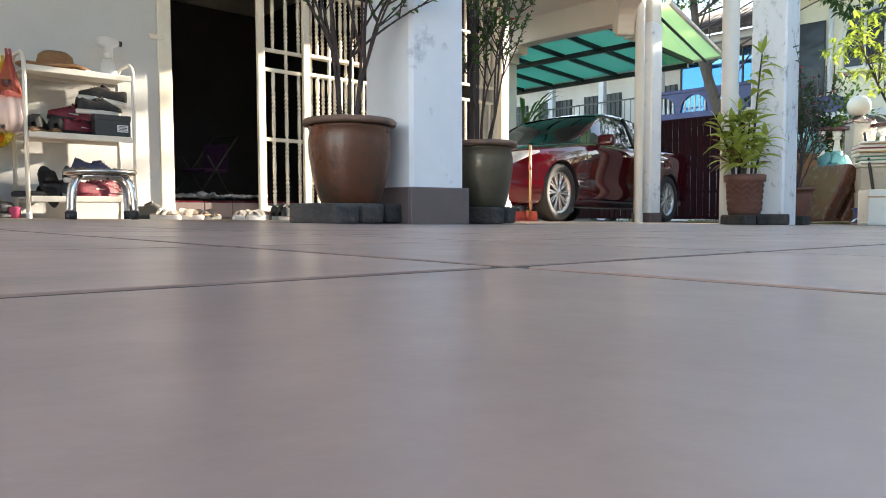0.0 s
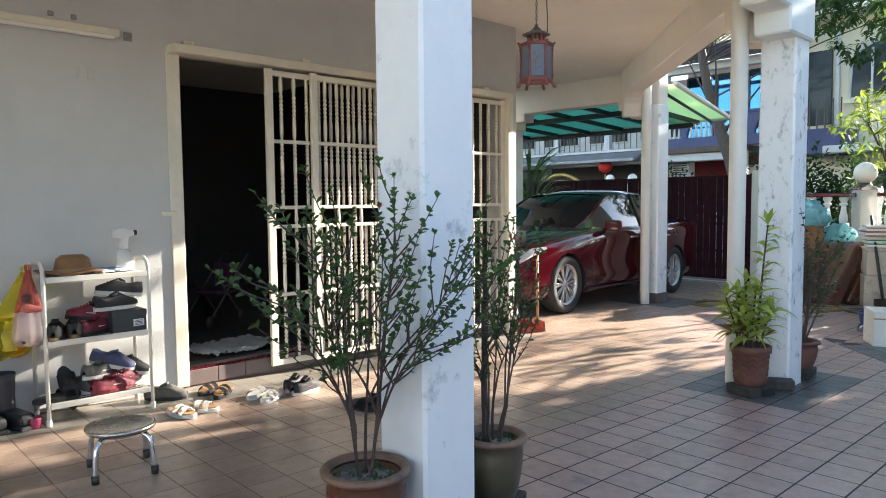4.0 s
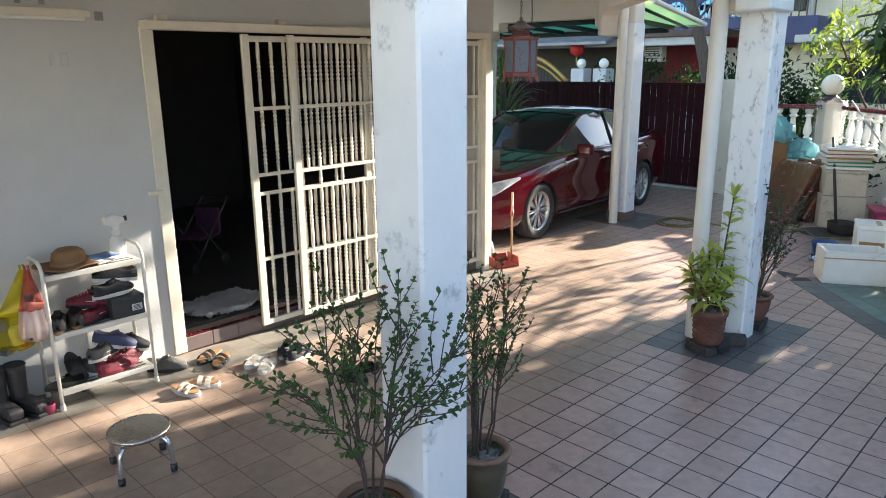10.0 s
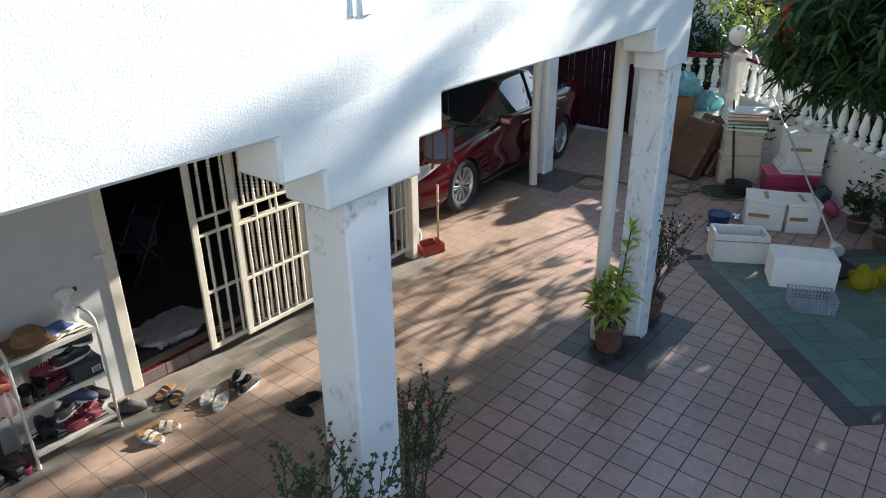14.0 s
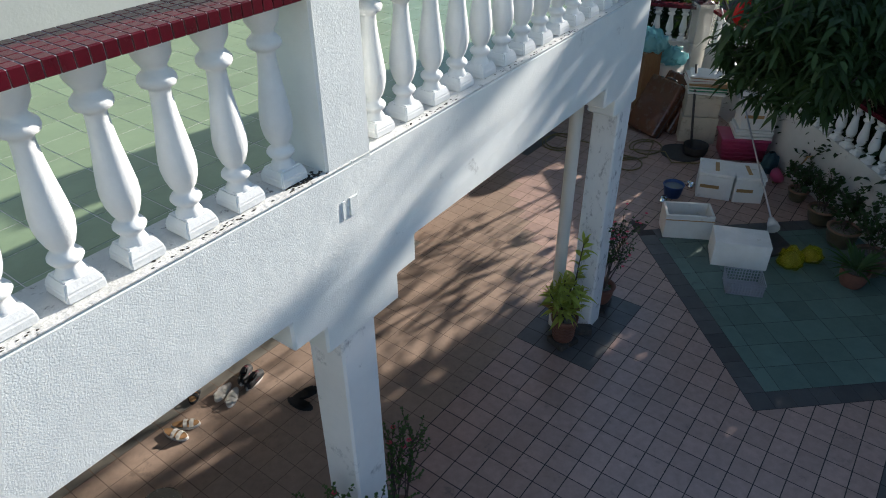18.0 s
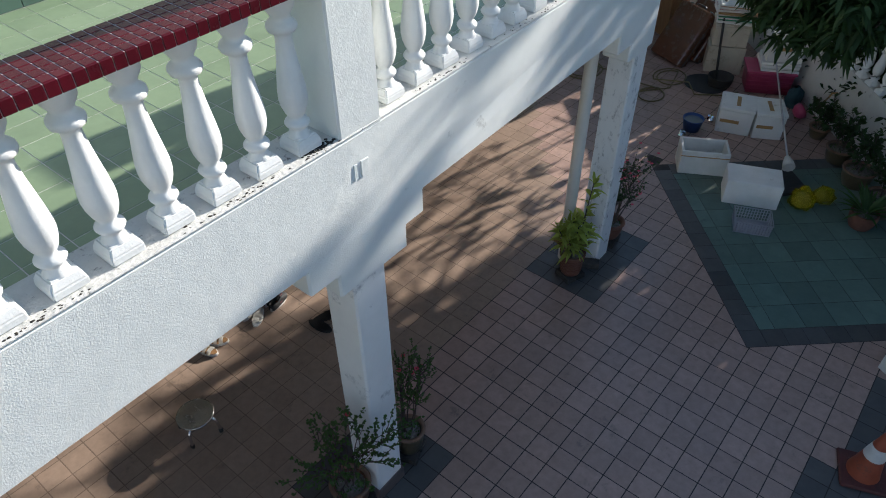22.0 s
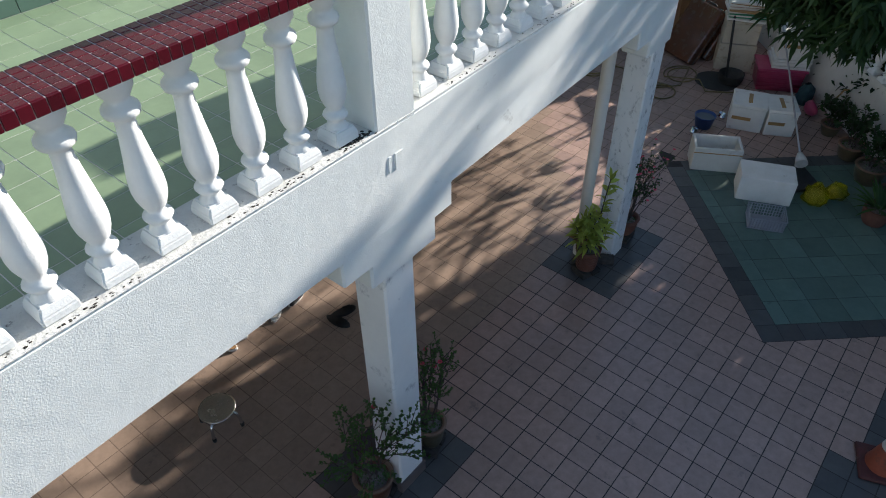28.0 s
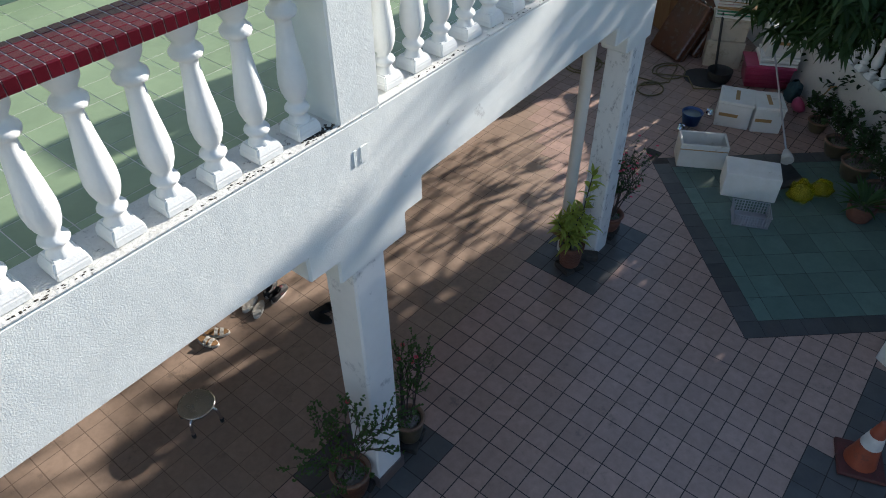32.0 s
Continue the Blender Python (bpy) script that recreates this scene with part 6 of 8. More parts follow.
pr = thing("toy_pushchair", "small folding pushchair with purple fabric in the dim room", "pushchair", pose(2.96, 6.2, 0.11, 0, 0, 25))
for s in (-0.14, 0.14):
    part("frame_tube", bm_tube([(-0.25, s, 0.06), (0.18, s, 0.5), (0.30, s, 0.62)], 0.009, 6), M["grey_shoe"], pr)
    part("frame_tube", bm_tube([(0.18, s, 0.06), (-0.12, s, 0.42)], 0.009, 6), M["grey_shoe"], pr)
    for x in (-0.25, 0.18):
        part("wheel", bm_lathe([(0, -0.012), (0.05, -0.012), (0.055, 0), (0.05, 0.012), (0, 0.012)], 16), M["rubber"], pr, "", pose(x, s, 0.055, 90, 0, 0))
part("handle_bar", bm_tube([(0.30, -0.14, 0.62), (0.30, 0.14, 0.62)], 0.012, 6), M["rubber"], pr)
part("seat_sling", bm_box(0.3, 0.27, 0.03, (0.0, 0, 0.28), 0.01, rot=None), M["purple"], pr)
part("back_sling", bm_box(0.03, 0.27, 0.24, (0.16, 0, 0.3), 0.01), M["purple"], pr)

# ---- dustpan and urn at the wall end ----
M["salmon_plastic"] = pbr("faded_red_plastic", (0.28, 0.055, 0.04), (0.23, 0.045, 0.035), 0.45, 10, vary=0.05)
dp = thing("dustpan", "salmon red long-handled dustpan standing beside the grille", "dustpan", pose(5.40, 4.64, fz(5.40), 0, 0, -20))
part("scoop", bm_prism([(-0.13, 0), (0.13, 0), (0.13, 0.02), (0.1, 0.1), (-0.1, 0.1), (-0.13, 0.02)], "y", -0.012, 0.0), M["salmon_plastic"], dp)
part("tray", bm_box(0.26, 0.22, 0.012, (0, -0.11, 0.004), 0.003), M["salmon_plastic"], dp)
for s in (-0.13, 0.13):
    part("side", bm_prism([(-0.22, 0.004), (0, 0.004), (0, 0.11), (-0.2, 0.1)], "x", s - 0.004, s + 0.004), M["salmon_plastic"], dp)
part("handle", bm_tube([(0.115, -0.1, 0.05), (0.12, -0.09, 0.74)], 0.011, 8), M["tan_leather"], dp, "tan wooden handle")
part("handle", bm_tube([(0.118, -0.093, 0.5), (0.12, -0.092, 0.56)], 0.016, 8), M["salmon_plastic"], dp)
ur = thing("urn", "small brown glazed urn beside the wall end", "urn", pose(5.36, 4.78, fz(5.36)))
part("jar", bm_lathe([(0, 0), (0.07, 0), (0.1, 0.06), (0.11, 0.13), (0.09, 0.2), (0.06, 0.23), (0.065, 0.25), (0.05, 0.25), (0.04, 0.2), (0, 0.15)], 22), M["olive_pot"], ur)
# ---- boundary wall and its balustrade ----
BA = 43.0
BU = Vector((math.cos(radians(BA)), math.sin(radians(BA)), 0))
BN = Vector((-BU.y, BU.x, 0))
B0 = Vector((9.0, 0.72, 0))


def along(s, off=0.0, z=0.0):
    return B0 + BU * s + BN * off + Vector((0, 0, z))


M["white_wall"] = pbr("stained_white_wall", (0.62, 0.61, 0.57), (0.54, 0.53, 0.49), 0.85, 3, 0.3, 40, stain=(0.28, 0.27, 0.24), stain_scale=3.5, stain_cut=0.6)
WT = 0.68
w = structure("boundary_wall", bm_box(9.0, 0.14, 1.1, (0, -0.07, 0), 0.008), M["white_wall"], "low stained white boundary wall carrying balusters", "wall")
c = along(-0.7)
w.matrix_basis = pose(c.x, c.y, WT - 1.1, 0, 0, BA)
yb = thing("balustrade", "white turned balusters under a red tiled rail on the boundary wall", "balustrade", pose(B0.x, B0.y, WT, 0, 0, BA))
yb_me = baluster_mesh(0.54, 1.0)
for k in range(37):
    s = 3.6 - 0.215 * k
    o = new("baluster", yb_me)
    o.parent = yb
    o.matrix_basis = pose(s, -0.07, 0.0)
part("handrail", bm_box(8.6, 0.19, 0.055, (-0.55, -0.07, 0.54), 0.01), M["tile_red"], yb)
# globe post and the short run to the gate
gp = along(4.0, 0.06)
pst = thing("lamp_post_pier", "white plaster pier with a round globe lamp on top", "pier", pose(gp.x, gp.y, -0.3, 0, 0, BA))
part("pier", bm_box(0.26, 0.26, 1.62, (0, 0, 0), 0.012), M["white_wall"], pst)
part("cap", bm_box(0.32, 0.32, 0.05, (0, 0, 1.62), 0.01), M["tile_red"], pst)
part("lamp_foot", bm_lathe([(0.09, 0), (0.09, 0.03), (0.07, 0.05), (0, 0.05)], 18, (0, 0, 1.67)), M["black_metal"], pst)
M["globe"] = pbr("white_globe_glass", (0.78, 0.76, 0.70), (0.72, 0.70, 0.64), 0.25, 5, stain=(0.55, 0.5, 0.42), stain_scale=4, stain_cut=0.66)
part("globe", bm_lathe([(0.16 * math.sin(radians(180 - 10 * i)) if 0 < i < 18 else 0, 1.87 + 0.16 * math.cos(radians(180 - 10 * i))) for i in range(19)], 28), M["globe"], pst, "white globe shade")
g0, g1 = Vector((gp.x - 0.05, gp.y + 0.1, 0)), Vector((11.42, 4.86, 0))
ga = math.degrees(math.atan2(g1.y - g0.y, g1.x - g0.x))
gl = (g1 - g0).length
w = structure("boundary_wall_gate", bm_box(gl, 0.14, 1.1, (gl / 2, 0, 0), 0.008), M["white_wall"], "short white boundary wall beside the gate", "wall")
w.matrix_basis = pose(g0.x, g0.y, WT - 1.1, 0, 0, ga)
yb2 = thing("balustrade", "white turned balusters between the globe pier and the gate", "balustrade", pose(g0.x, g0.y, WT, 0, 0, ga))
for k in range(int(gl / 0.215)):
    o = new("baluster", yb_me)
    o.parent = yb2
    o.matrix_basis = pose(0.16 + 0.215 * k, 0, 0)
part("handrail", bm_box(gl, 0.19, 0.055, (gl / 2, 0, 0.54), 0.01), M["tile_red"], yb2)
structure("gate_pier", bm_box(0.3, 0.3, 1.95, (11.45, 4.78, -0.3), 0.012), M["white_wall"], "white plaster gate pier", "pier")

# ---- foam boxes and clutter ----
M["foam"] = pbr("grubby_white_foam", (0.80, 0.78, 0.73), (0.72, 0.70, 0.64), 0.8, 8, 0.25, 90, stain=(0.46, 0.41, 0.32), stain_scale=5, stain_cut=0.6, vary=0.1)
M["foam_old"] = pbr("yellowed_foam", (0.58, 0.52, 0.41), (0.48, 0.43, 0.34), 0.8, 6, 0.25, 90, stain=(0.33, 0.27, 0.19), stain_scale=5, stain_cut=0.56, vary=0.08)
M["tape"] = pbr("brown_tape", (0.42, 0.25, 0.09), (0.36, 0.2, 0.07), 0.35, 10)
M["suitcase"] = pbr("brown_vinyl", (0.13, 0.05, 0.026), (0.08, 0.032, 0.018), 0.26, 9, 0.2, 40, stain=(0.04, 0.025, 0.02), stain_scale=4, stain_cut=0.6, coat=0.3)
M["blue_plastic"] = pbr("blue_bucket_plastic", (0.03, 0.08, 0.25), (0.025, 0.065, 0.2), 0.4, 8)
M["teal_bag"] = thin("teal_bag_film", (0.30, 0.58, 0.62), 0.2, 0.25)
M["clear_film"] = thin("clear_dusty_film", (0.78, 0.78, 0.76), 0.8, 0.2)
M["teal_cloth"] = pbr("dark_teal_cloth", (0.03, 0.075, 0.085), (0.02, 0.05, 0.06), 0.85, 14, 0.3, 60)
M["board"] = pbr("brown_plywood", (0.30, 0.16, 0.07), (0.22, 0.11, 0.05), 0.6, 6, 0.2, 30, grain=(6, 6, 1))
M["green_trim"] = pbr("green_plastic", (0.03, 0.28, 0.14), (0.025, 0.22, 0.11), 0.5, 8)
M["hose"] = pbr("faded_yellow_hose", (0.21, 0.165, 0.055), (0.13, 0.10, 0.045), 0.5, 12)
M["alu"] = pbr("aluminium_pole", (0.5, 0.5, 0.5), (0.42, 0.42, 0.42), 0.35, 14, metal=0.9)
M["mould"] = pbr("black_basin_rubber", (0.025, 0.022, 0.02), (0.05, 0.045, 0.04), 0.7, 14)
M["orange"] = pbr("faded_orange_plastic", (0.36, 0.085, 0.04), (0.26, 0.06, 0.03), 0.55, 10, stain=(0.12, 0.06, 0.045), stain_scale=6, stain_cut=0.58)
M["cone_foot"] = pbr("grimy_red_rubber", (0.13, 0.03, 0.025), (0.07, 0.025, 0.02), 0.7, 12, stain=(0.12, 0.1, 0.09), stain_scale=8, stain_cut=0.6)


def foam_box(x, y, z, turn, sx, sy, sz, label, lid=True, tape=0, open_top=False, mat="foam"):
    """Foam box with corner (x, y) at the near front, sides sx along turn and sy to its left."""
    t = thing("foam_box", label, "foam box", pose(x, y, z, 0, 0, turn), "foam boxes in the yard")
    if open_top:
        b = bmesh.new()
        wl = 0.03
        bm_box(sx, sy, wl, (sx / 2, sy / 2, 0), 0.006, bm=b)
        for cx, cy, ax, ay in ((sx / 2, wl / 2, sx, wl), (sx / 2, sy - wl / 2, sx, wl), (wl / 2, sy / 2, wl, sy - 2 * wl), (sx - wl / 2, sy / 2, wl, sy - 2 * wl)):
            bm_box(ax, ay, sz - wl + 0.004, (cx, cy, wl - 0.004), 0.005, bm=b)
        part("body", b, M[mat], t)
    else:
        part("body", bm_box(sx, sy, sz - (0.04 if lid else 0), (sx / 2, sy / 2, 0), 0.014, seg=2), M[mat], t)
        if lid:
            part("lid", bm_box(sx + 0.012, sy + 0.012, 0.04, (sx / 2, sy / 2, sz - 0.038), 0.01, seg=2), M[mat], t)
    for k in range(tape):
        f = (k + 0.5) / tape
        part("tape", bm_box(sx * 0.55, 0.002, 0.045, (sx * (0.35 + 0.3 * (k % 2)), -0.002, sz * 0.42), 0), M["tape"], t, "brown tape")
        part("tape", bm_box(0.05, sy * 0.6, 0.002, (sx * f, sy * 0.5, sz + 0.003), 0), M["tape"], t, "brown tape")
    if open_top:
        part("tape", bm_box(sx + 0.004, 0.002, 0.012, (sx / 2, -0.001, sz - 0.07), 0), M["tape"], t, "yellowed tape line")
    return t


foam_box(7.00, 2.01, fz(7.1), -60.5, 0.55, 0.33, 0.31, "open empty white foam box on the tiles", open_top=True)
foam_box(6.77, 1.37, fz(6.85), -67, 0.59, 0.36, 0.31, "clean white foam box standing upside down", lid=False)
foam_box(8.20, 2.05, fz(8.2), -72, 0.42, 0.42, 0.36, "grubby foam box closed with brown tape", tape=1)
foam_box(8.33, 1.62, fz(8.3), -62, 0.36, 0.42, 0.36, "grubby foam box closed with brown tape", tape=1)
foam_box(5.32, -0.64, fz(5.3), -30, 0.5, -0.34, 0.3, "white foam box at the yard edge", lid=True)
# tall stack behind: two boxes, then lids
foam_box(9.72, 2.86, fz(9.8), -66, 0.52, 0.40, 0.40, "yellowed foam box at the bottom of a stack", lid=False, mat="foam_old")
foam_box(9.74, 2.84, fz(9.8) + 0.405, -64, 0.48, 0.38, 0.33, "yellowed foam box in the middle of a stack", lid=True, mat="foam_old")
zz = fz(9.8) + 0.745
rng = random.Random(9)
for k, (mt, h) in enumerate((("foam", 0.03), ("green_trim", 0.015), ("foam", 0.03), ("green_trim", 0.012), ("foam", 0.035), ("tape", 0.02), ("foam", 0.03), ("red_plastic", 0.015), ("foam", 0.03), ("tape", 0.015), ("foam", 0.025))):
    t = thing("foam_slab", {"foam": "white foam lid in a stack of lids", "green_trim": "green-edged flat tray in a stack of lids", "tape": "brown cardboard sheet in a stack of lids", "red_plastic": "red-edged flat tray in a stack of lids"}[mt], "foam board", pose(9.74 + rng.uniform(-0.02, 0.02), 2.86 + rng.uniform(-0.02, 0.02), zz, 0, 0, -64 + rng.uniform(-9, 9)), "stacked lids")
    part("sheet", bm_box(0.52, 0.38, h, (0.26, 0.19, 0), 0.005), M[mt], t)
    zz += h + 0.001
# pink box stack
pb = thing("storage_box", "pink plastic storage box under foam lids", "box", pose(9.46, 2.15, fz(9.5), 0, 0, -62))
part("tub", loft([[(0.62 * 0.5 * (1 + sx_ * q) , 0.42 * 0.5 * (1 + sy_ * q), z_) for sx_, sy_ in ((-1, -1), (1, -1), (1, 1), (-1, 1))] for z_, q in ((0, 0.9), (0.28, 0.98), (0.3, 1.0))]), M["pink_plastic"], pb)
part("lid", bm_box(0.66, 0.46, 0.03, (0.31, 0.21, 0.3), 0.008), M["pink_plastic"], pb)
for k in range(4):
    part("rib", bm_box(0.6, 0.012, 0.012, (0.31, 0.004, 0.06 + 0.06 * k), 0.003), M["pink_plastic"], pb)
zz = fz(9.5) + 0.332
for k in range(4):
    t = thing("foam_slab", "white foam lid between a pink box and a foam box", "foam board", pose(9.53 + rng.uniform(-0.03, 0.03), 2.03, zz, 0, 0, -62 + rng.uniform(-3, 3)), "stacked lids")
    part("sheet", bm_box(0.5, 0.4, 0.034, (0.25, 0.2, 0), 0.008, seg=2), M["foam"], t)
    zz += 0.036
foam_box(9.56, 2.0, zz, -62, 0.46, 0.38, 0.40, "white foam box on a stack of lids", tape=1)

# plastic crate
cr = thing("plastic_crate", "clear grey plastic mesh crate beside a foam box", "crate", pose(6.34, 1.06, fz(6.4), 0, 0, -66))
M["crate"] = thin("frosted_grey_plastic", (0.62, 0.63, 0.68), 0.3, 0.3)
cx_, cy_, ch = 0.36, 0.26, 0.15
part("bottom", bm_box(cx_, cy_, 0.006, (cx_ / 2, cy_ / 2, 0.003)), M["crate"], cr)
for k in range(5):
    z_ = 0.01 + k * (ch - 0.01) / 4
    e = 0.012 * k / 4
    for a, b in (((-e, -e), (cx_ + e, -e)), ((cx_ + e, -e), (cx_ + e, cy_ + e)), ((cx_ + e, cy_ + e), (-e, cy_ + e)), ((-e, cy_ + e), (-e, -e))):
        part("rail", bm_tube([(*a, z_), (*b, z_)], 0.006 if k == 4 else 0.004, 5), M["crate"], cr)
for k in range(13):
    x = cx_ * k / 12
    for y_ in (0, cy_):
        part("upright", bm_box(0.01, 0.004, ch, (x, y_, 0.002)), M["crate"], cr)
for k in range(9):
    for x in (0, cx_):
        part("upright", bm_box(0.004, 0.01, ch, (x, cy_ * k / 8, 0.002)), M["crate"], cr)

# bucket with a rag
bk = thing("bucket", "small blue plastic bucket of water", "bucket", pose(8.05, 2.30, fz(8.05)))
part("pail", bm_lathe([(0, 0), (0.10, 0), (0.13, 0.16), (0.137, 0.165), (0.134, 0.172), (0.126, 0.165), (0.098, 0.01), (0, 0.01)], 26), M["blue_plastic"], bk)
M["water"] = pbr("grey_water", (0.12, 0.15, 0.18), (0.14, 0.17, 0.2), 0.08, 5)
part("water", bm_lathe([(0, 0.135), (0.12, 0.135)], 24), M["water"], bk)
# yellow bags
soft_bag("rubbish_bag", "yellow plastic bag full of rubbish on green tiles", "yellow_bag", pose(7.30, 0.66, fz(7.3) - 0.005), [(0, 0), (0.11, 0.0), (0.15, 0.06), (0.13, 0.14), (0.06, 0.2), (0.02, 0.23)], (1, 0.9), 12, None, 1.8, "bag_fill")
soft_bag("rubbish_bag", "smaller yellow plastic bag beside another", "yellow_bag", pose(7.55, 0.50, fz(7.5) - 0.005), [(0, 0), (0.10, 0.0), (0.13, 0.05), (0.1, 0.12), (0.04, 0.16), (0.02, 0.18)], (1, 0.9), 15, None, 1.8, "bag_fill")
mat_b = bm_box(0.75, 0.42, 0.05, (0, 0, 0), 0.015, seg=2)
bmesh.ops.subdivide_edges(mat_b, edges=mat_b.edges[:], cuts=3, use_grid_fill=True)
for v in mat_b.verts:
    v.co.z += 0.03 * noise.noise(v.co * 6)
tagged(part("doormat", mat_b, M["rubber"], None, "", pose(7.42, 1.05, fz(7.4), 0, 1, -40)), "crumpled black mat behind a foam box", "mat")


# leaning suitcases
def suitcase(x, y, turn, lean, label):
    s = thing("suitcase", label, "suitcase", pose(x, y, fz(x), 0, lean, turn), "leaning suitcases")
    part("shell", bm_box(0.2, 0.62, 0.86, (0, 0, 0), 0.045, seg=3), M["suitcase"], s)
    part("seam", bm_box(0.012, 0.632, 0.872, (0.02, 0, -0.006), 0.005), M["rubber"], s)
    part("handle", bm_tube(smooth_curve([(0.0, -0.09, 0.85), (0.0, -0.08, 0.89), (0.0, 0.08, 0.89), (0.0, 0.09, 0.85)], 5), 0.012, 6), M["rubber"], s)
    for y_ in (-0.2, 0.2):
        part("clasp", bm_box(0.03, 0.05, 0.02, (0.02, y_, 0.857), 0.004), M["chrome"], s)
    return s


suitcase(9.72, 3.44, -24, 33, "worn brown vinyl suitcase leaning against another")
suitcase(10.02, 3.30, -26, 31, "worn brown vinyl suitcase leaning on foam boxes")
cb_ = thing("cabinet_board", "upright brown plywood cabinet side by the boundary wall", "board", pose(10.55, 3.98, fz(10.5), 0, -3, -30))
part("panel", bm_box(0.04, 0.5, 0.95, (0, 0, 0), 0.004), M["board"], cb_)
part("side_panel", bm_box(0.3, 0.03, 0.95, (0.17, -0.22, 0), 0.004), M["board"], cb_)
part("top_panel", bm_box(0.36, 0.5, 0.03, (0.16, 0, 0.95), 0.004), M["board"], cb_)
soft_bag("rubbish_bag", "crumpled teal plastic bags heaped on a cabinet", "teal_bag", pose(10.62, 3.86, fz(10.5) + 0.97), [(0, 0), (0.2, 0.0), (0.27, 0.1), (0.22, 0.22), (0.12, 0.32), (0.03, 0.36)], (0.8, 1.2), 21, None, 3.0)
soft_bag("rubbish_bag", "crumpled teal plastic bag beside the globe pier", "teal_bag", pose(10.95, 3.55, fz(10.9) + 0.72), [(0, 0), (0.14, 0.0), (0.2, 0.08), (0.16, 0.2), (0.05, 0.28)], (0.8, 1.1), 23, None, 3.0)
film = bm_lathe([(0.21, 0.0), (0.2, 0.25), (0.23, 0.5), (0.2, 0.62), (0.1, 0.66)], 22)
for v in film.verts:
    v.co += noise.noise_vector(v.co * 9) * 0.05
tagged(part("plastic_sheet", film, M["clear_film"], None, "", pose(gp.x - 0.08, gp.y - 0.03, 0.72)), "clear dusty plastic sheet draped over the pier", "plastic sheet")
ped = thing("plant_stand", "white pedestal crate under the teal bag", "stand", pose(10.95, 3.55, fz(10.95)))
part("crate_side", bm_box(0.32, 0.32, 0.72, (0, 0, 0), 0.01), M["foam"], ped)

# poles, basin, hose
tagged(part("wooden_pole", bm_tube([(9.52, 2.58, fz(9.5) + 0.0), (9.92, 2.86, 0.98)], 0.018, 8), M["mould"]), "dark wooden pole leaning on the foam boxes", "pole")
pa, pbb = Vector((11.55, 3.12, 1.36)), Vector((7.72, 0.98, 0.05))
bm_ = thing("long_broom", "long aluminium pole with a white brush leaning on the rail", "broom")
part("pole", bm_tube([pa, pbb], 0.012, 8), M["alu"], bm_)
dd = (pa - pbb).normalized()
part("brush_head", bm_tube([pbb + dd * 0.14, pbb + dd * 0.06, pbb - dd * 0.02], [0.03, 0.06, 0.075], 10), M["white_sole"], bm_)
ba = thing("rubber_tub", "round black rubber tub on the tiles", "tub", pose(9.45, 2.5, fz(9.45) + 0.012))
part("bowl", bm_lathe([(0, 0), (0.15, 0), (0.17, 0.06), (0.172, 0.13), (0.178, 0.135), (0.165, 0.137), (0.155, 0.07), (0.14, 0.012), (0, 0.012)], 26), M["mould"], ba)
tagged(part("rubber_disc", bm_lathe([(0, 0), (0.3, 0), (0.305, 0.006), (0.29, 0.011), (0, 0.01)], 30), M["mould"], None, "", pose(9.36, 2.66, fz(9.36) + 0.001, 0, 1.03, 0)), "flat dark rubber disc lying on the tiles", "mat")
soft_bag("cloth_bag", "dark teal cloth bag slumped against the boundary wall", "teal_cloth", pose(9.54, 1.5, fz(9.5)), [(0, 0), (0.12, 0.0), (0.14, 0.08), (0.11, 0.2), (0.05, 0.28)], (1, 0.8), 51)
bl = thing("plastic_bowl", "pink plastic bowl lying on its side by the wall", "bowl", pose(9.2, 1.33, fz(9.2) + 0.1, 0, 70, -40))
part("shell", bm_lathe([(0, -0.05), (0.06, -0.045), (0.1, 0.0), (0.11, 0.05), (0.106, 0.05), (0.095, 0.004), (0.055, -0.038), (0, -0.042)], 22), M["pink_plastic"], bl)
for k, (x, y) in enumerate(((7.83, 2.33), (8.42, 2.2))):
    foil = bm_lathe([(0, 0.0), (0.05, 0.0), (0.07, 0.03), (0.05, 0.06), (0, 0.07)], 12, squash=(1.2, 0.7))
    for v in foil.verts:
        v.co += noise.noise_vector(v.co * 45 + Vector((k, 0, 0))) * 0.02
        v.co.z = max(v.co.z, 0)
    for f in foil.faces:
        f.smooth = False
    tagged(part("foil_wad", foil, M["chrome"], None, "", pose(x, y, fz(x), 0, 0, 40 * k)), "crumpled silver foil lying beside the bucket", "foil")


def coil(x, y, r, turns, seed):
    pts = []
    for i in range(int(turns * 18) + 1):
        a = i / 18 * 2 * math.pi
        q = r * (1 + 0.12 * math.sin(a * 0.37 + seed))
        xx, yy = x + q * math.cos(a) + 0.02 * math.sin(a * 0.21), y + 0.8 * q * math.sin(a) + 0.015 * a / 6.28
        pts.append((xx, yy, fz(xx) + 0.011 + 0.006 * (i // 18)))
    return pts


hp = coil(8.62, 4.22, 0.3, 2.2, 1) + [(8.85, 3.9, fz(8.9) + 0.012), (8.75, 3.5, fz(8.8) + 0.012)] + coil(8.55, 3.1, 0.22, 1.3, 2) + [(8.9, 3.0, fz(8.9) + 0.012)] + coil(9.2, 3.12, 0.27, 1.4, 4) + [(9.2, 2.85, fz(9.2) + 0.03), (8.95, 2.65, fz(9) + 0.012), (9.15, 2.35, fz(9.1) + 0.012), (9.4, 2.2, fz(9.4) + 0.012)]
tagged(part("garden_hose", bm_tube(hp, 0.010, 6), M["hose"]), "yellow-green garden hose coiled on the tiles", "hose")
tp = along(0.38, 0.0, 0.33)
tap = thing("garden_tap", "small brass tap on the boundary wall with a short hose", "tap")
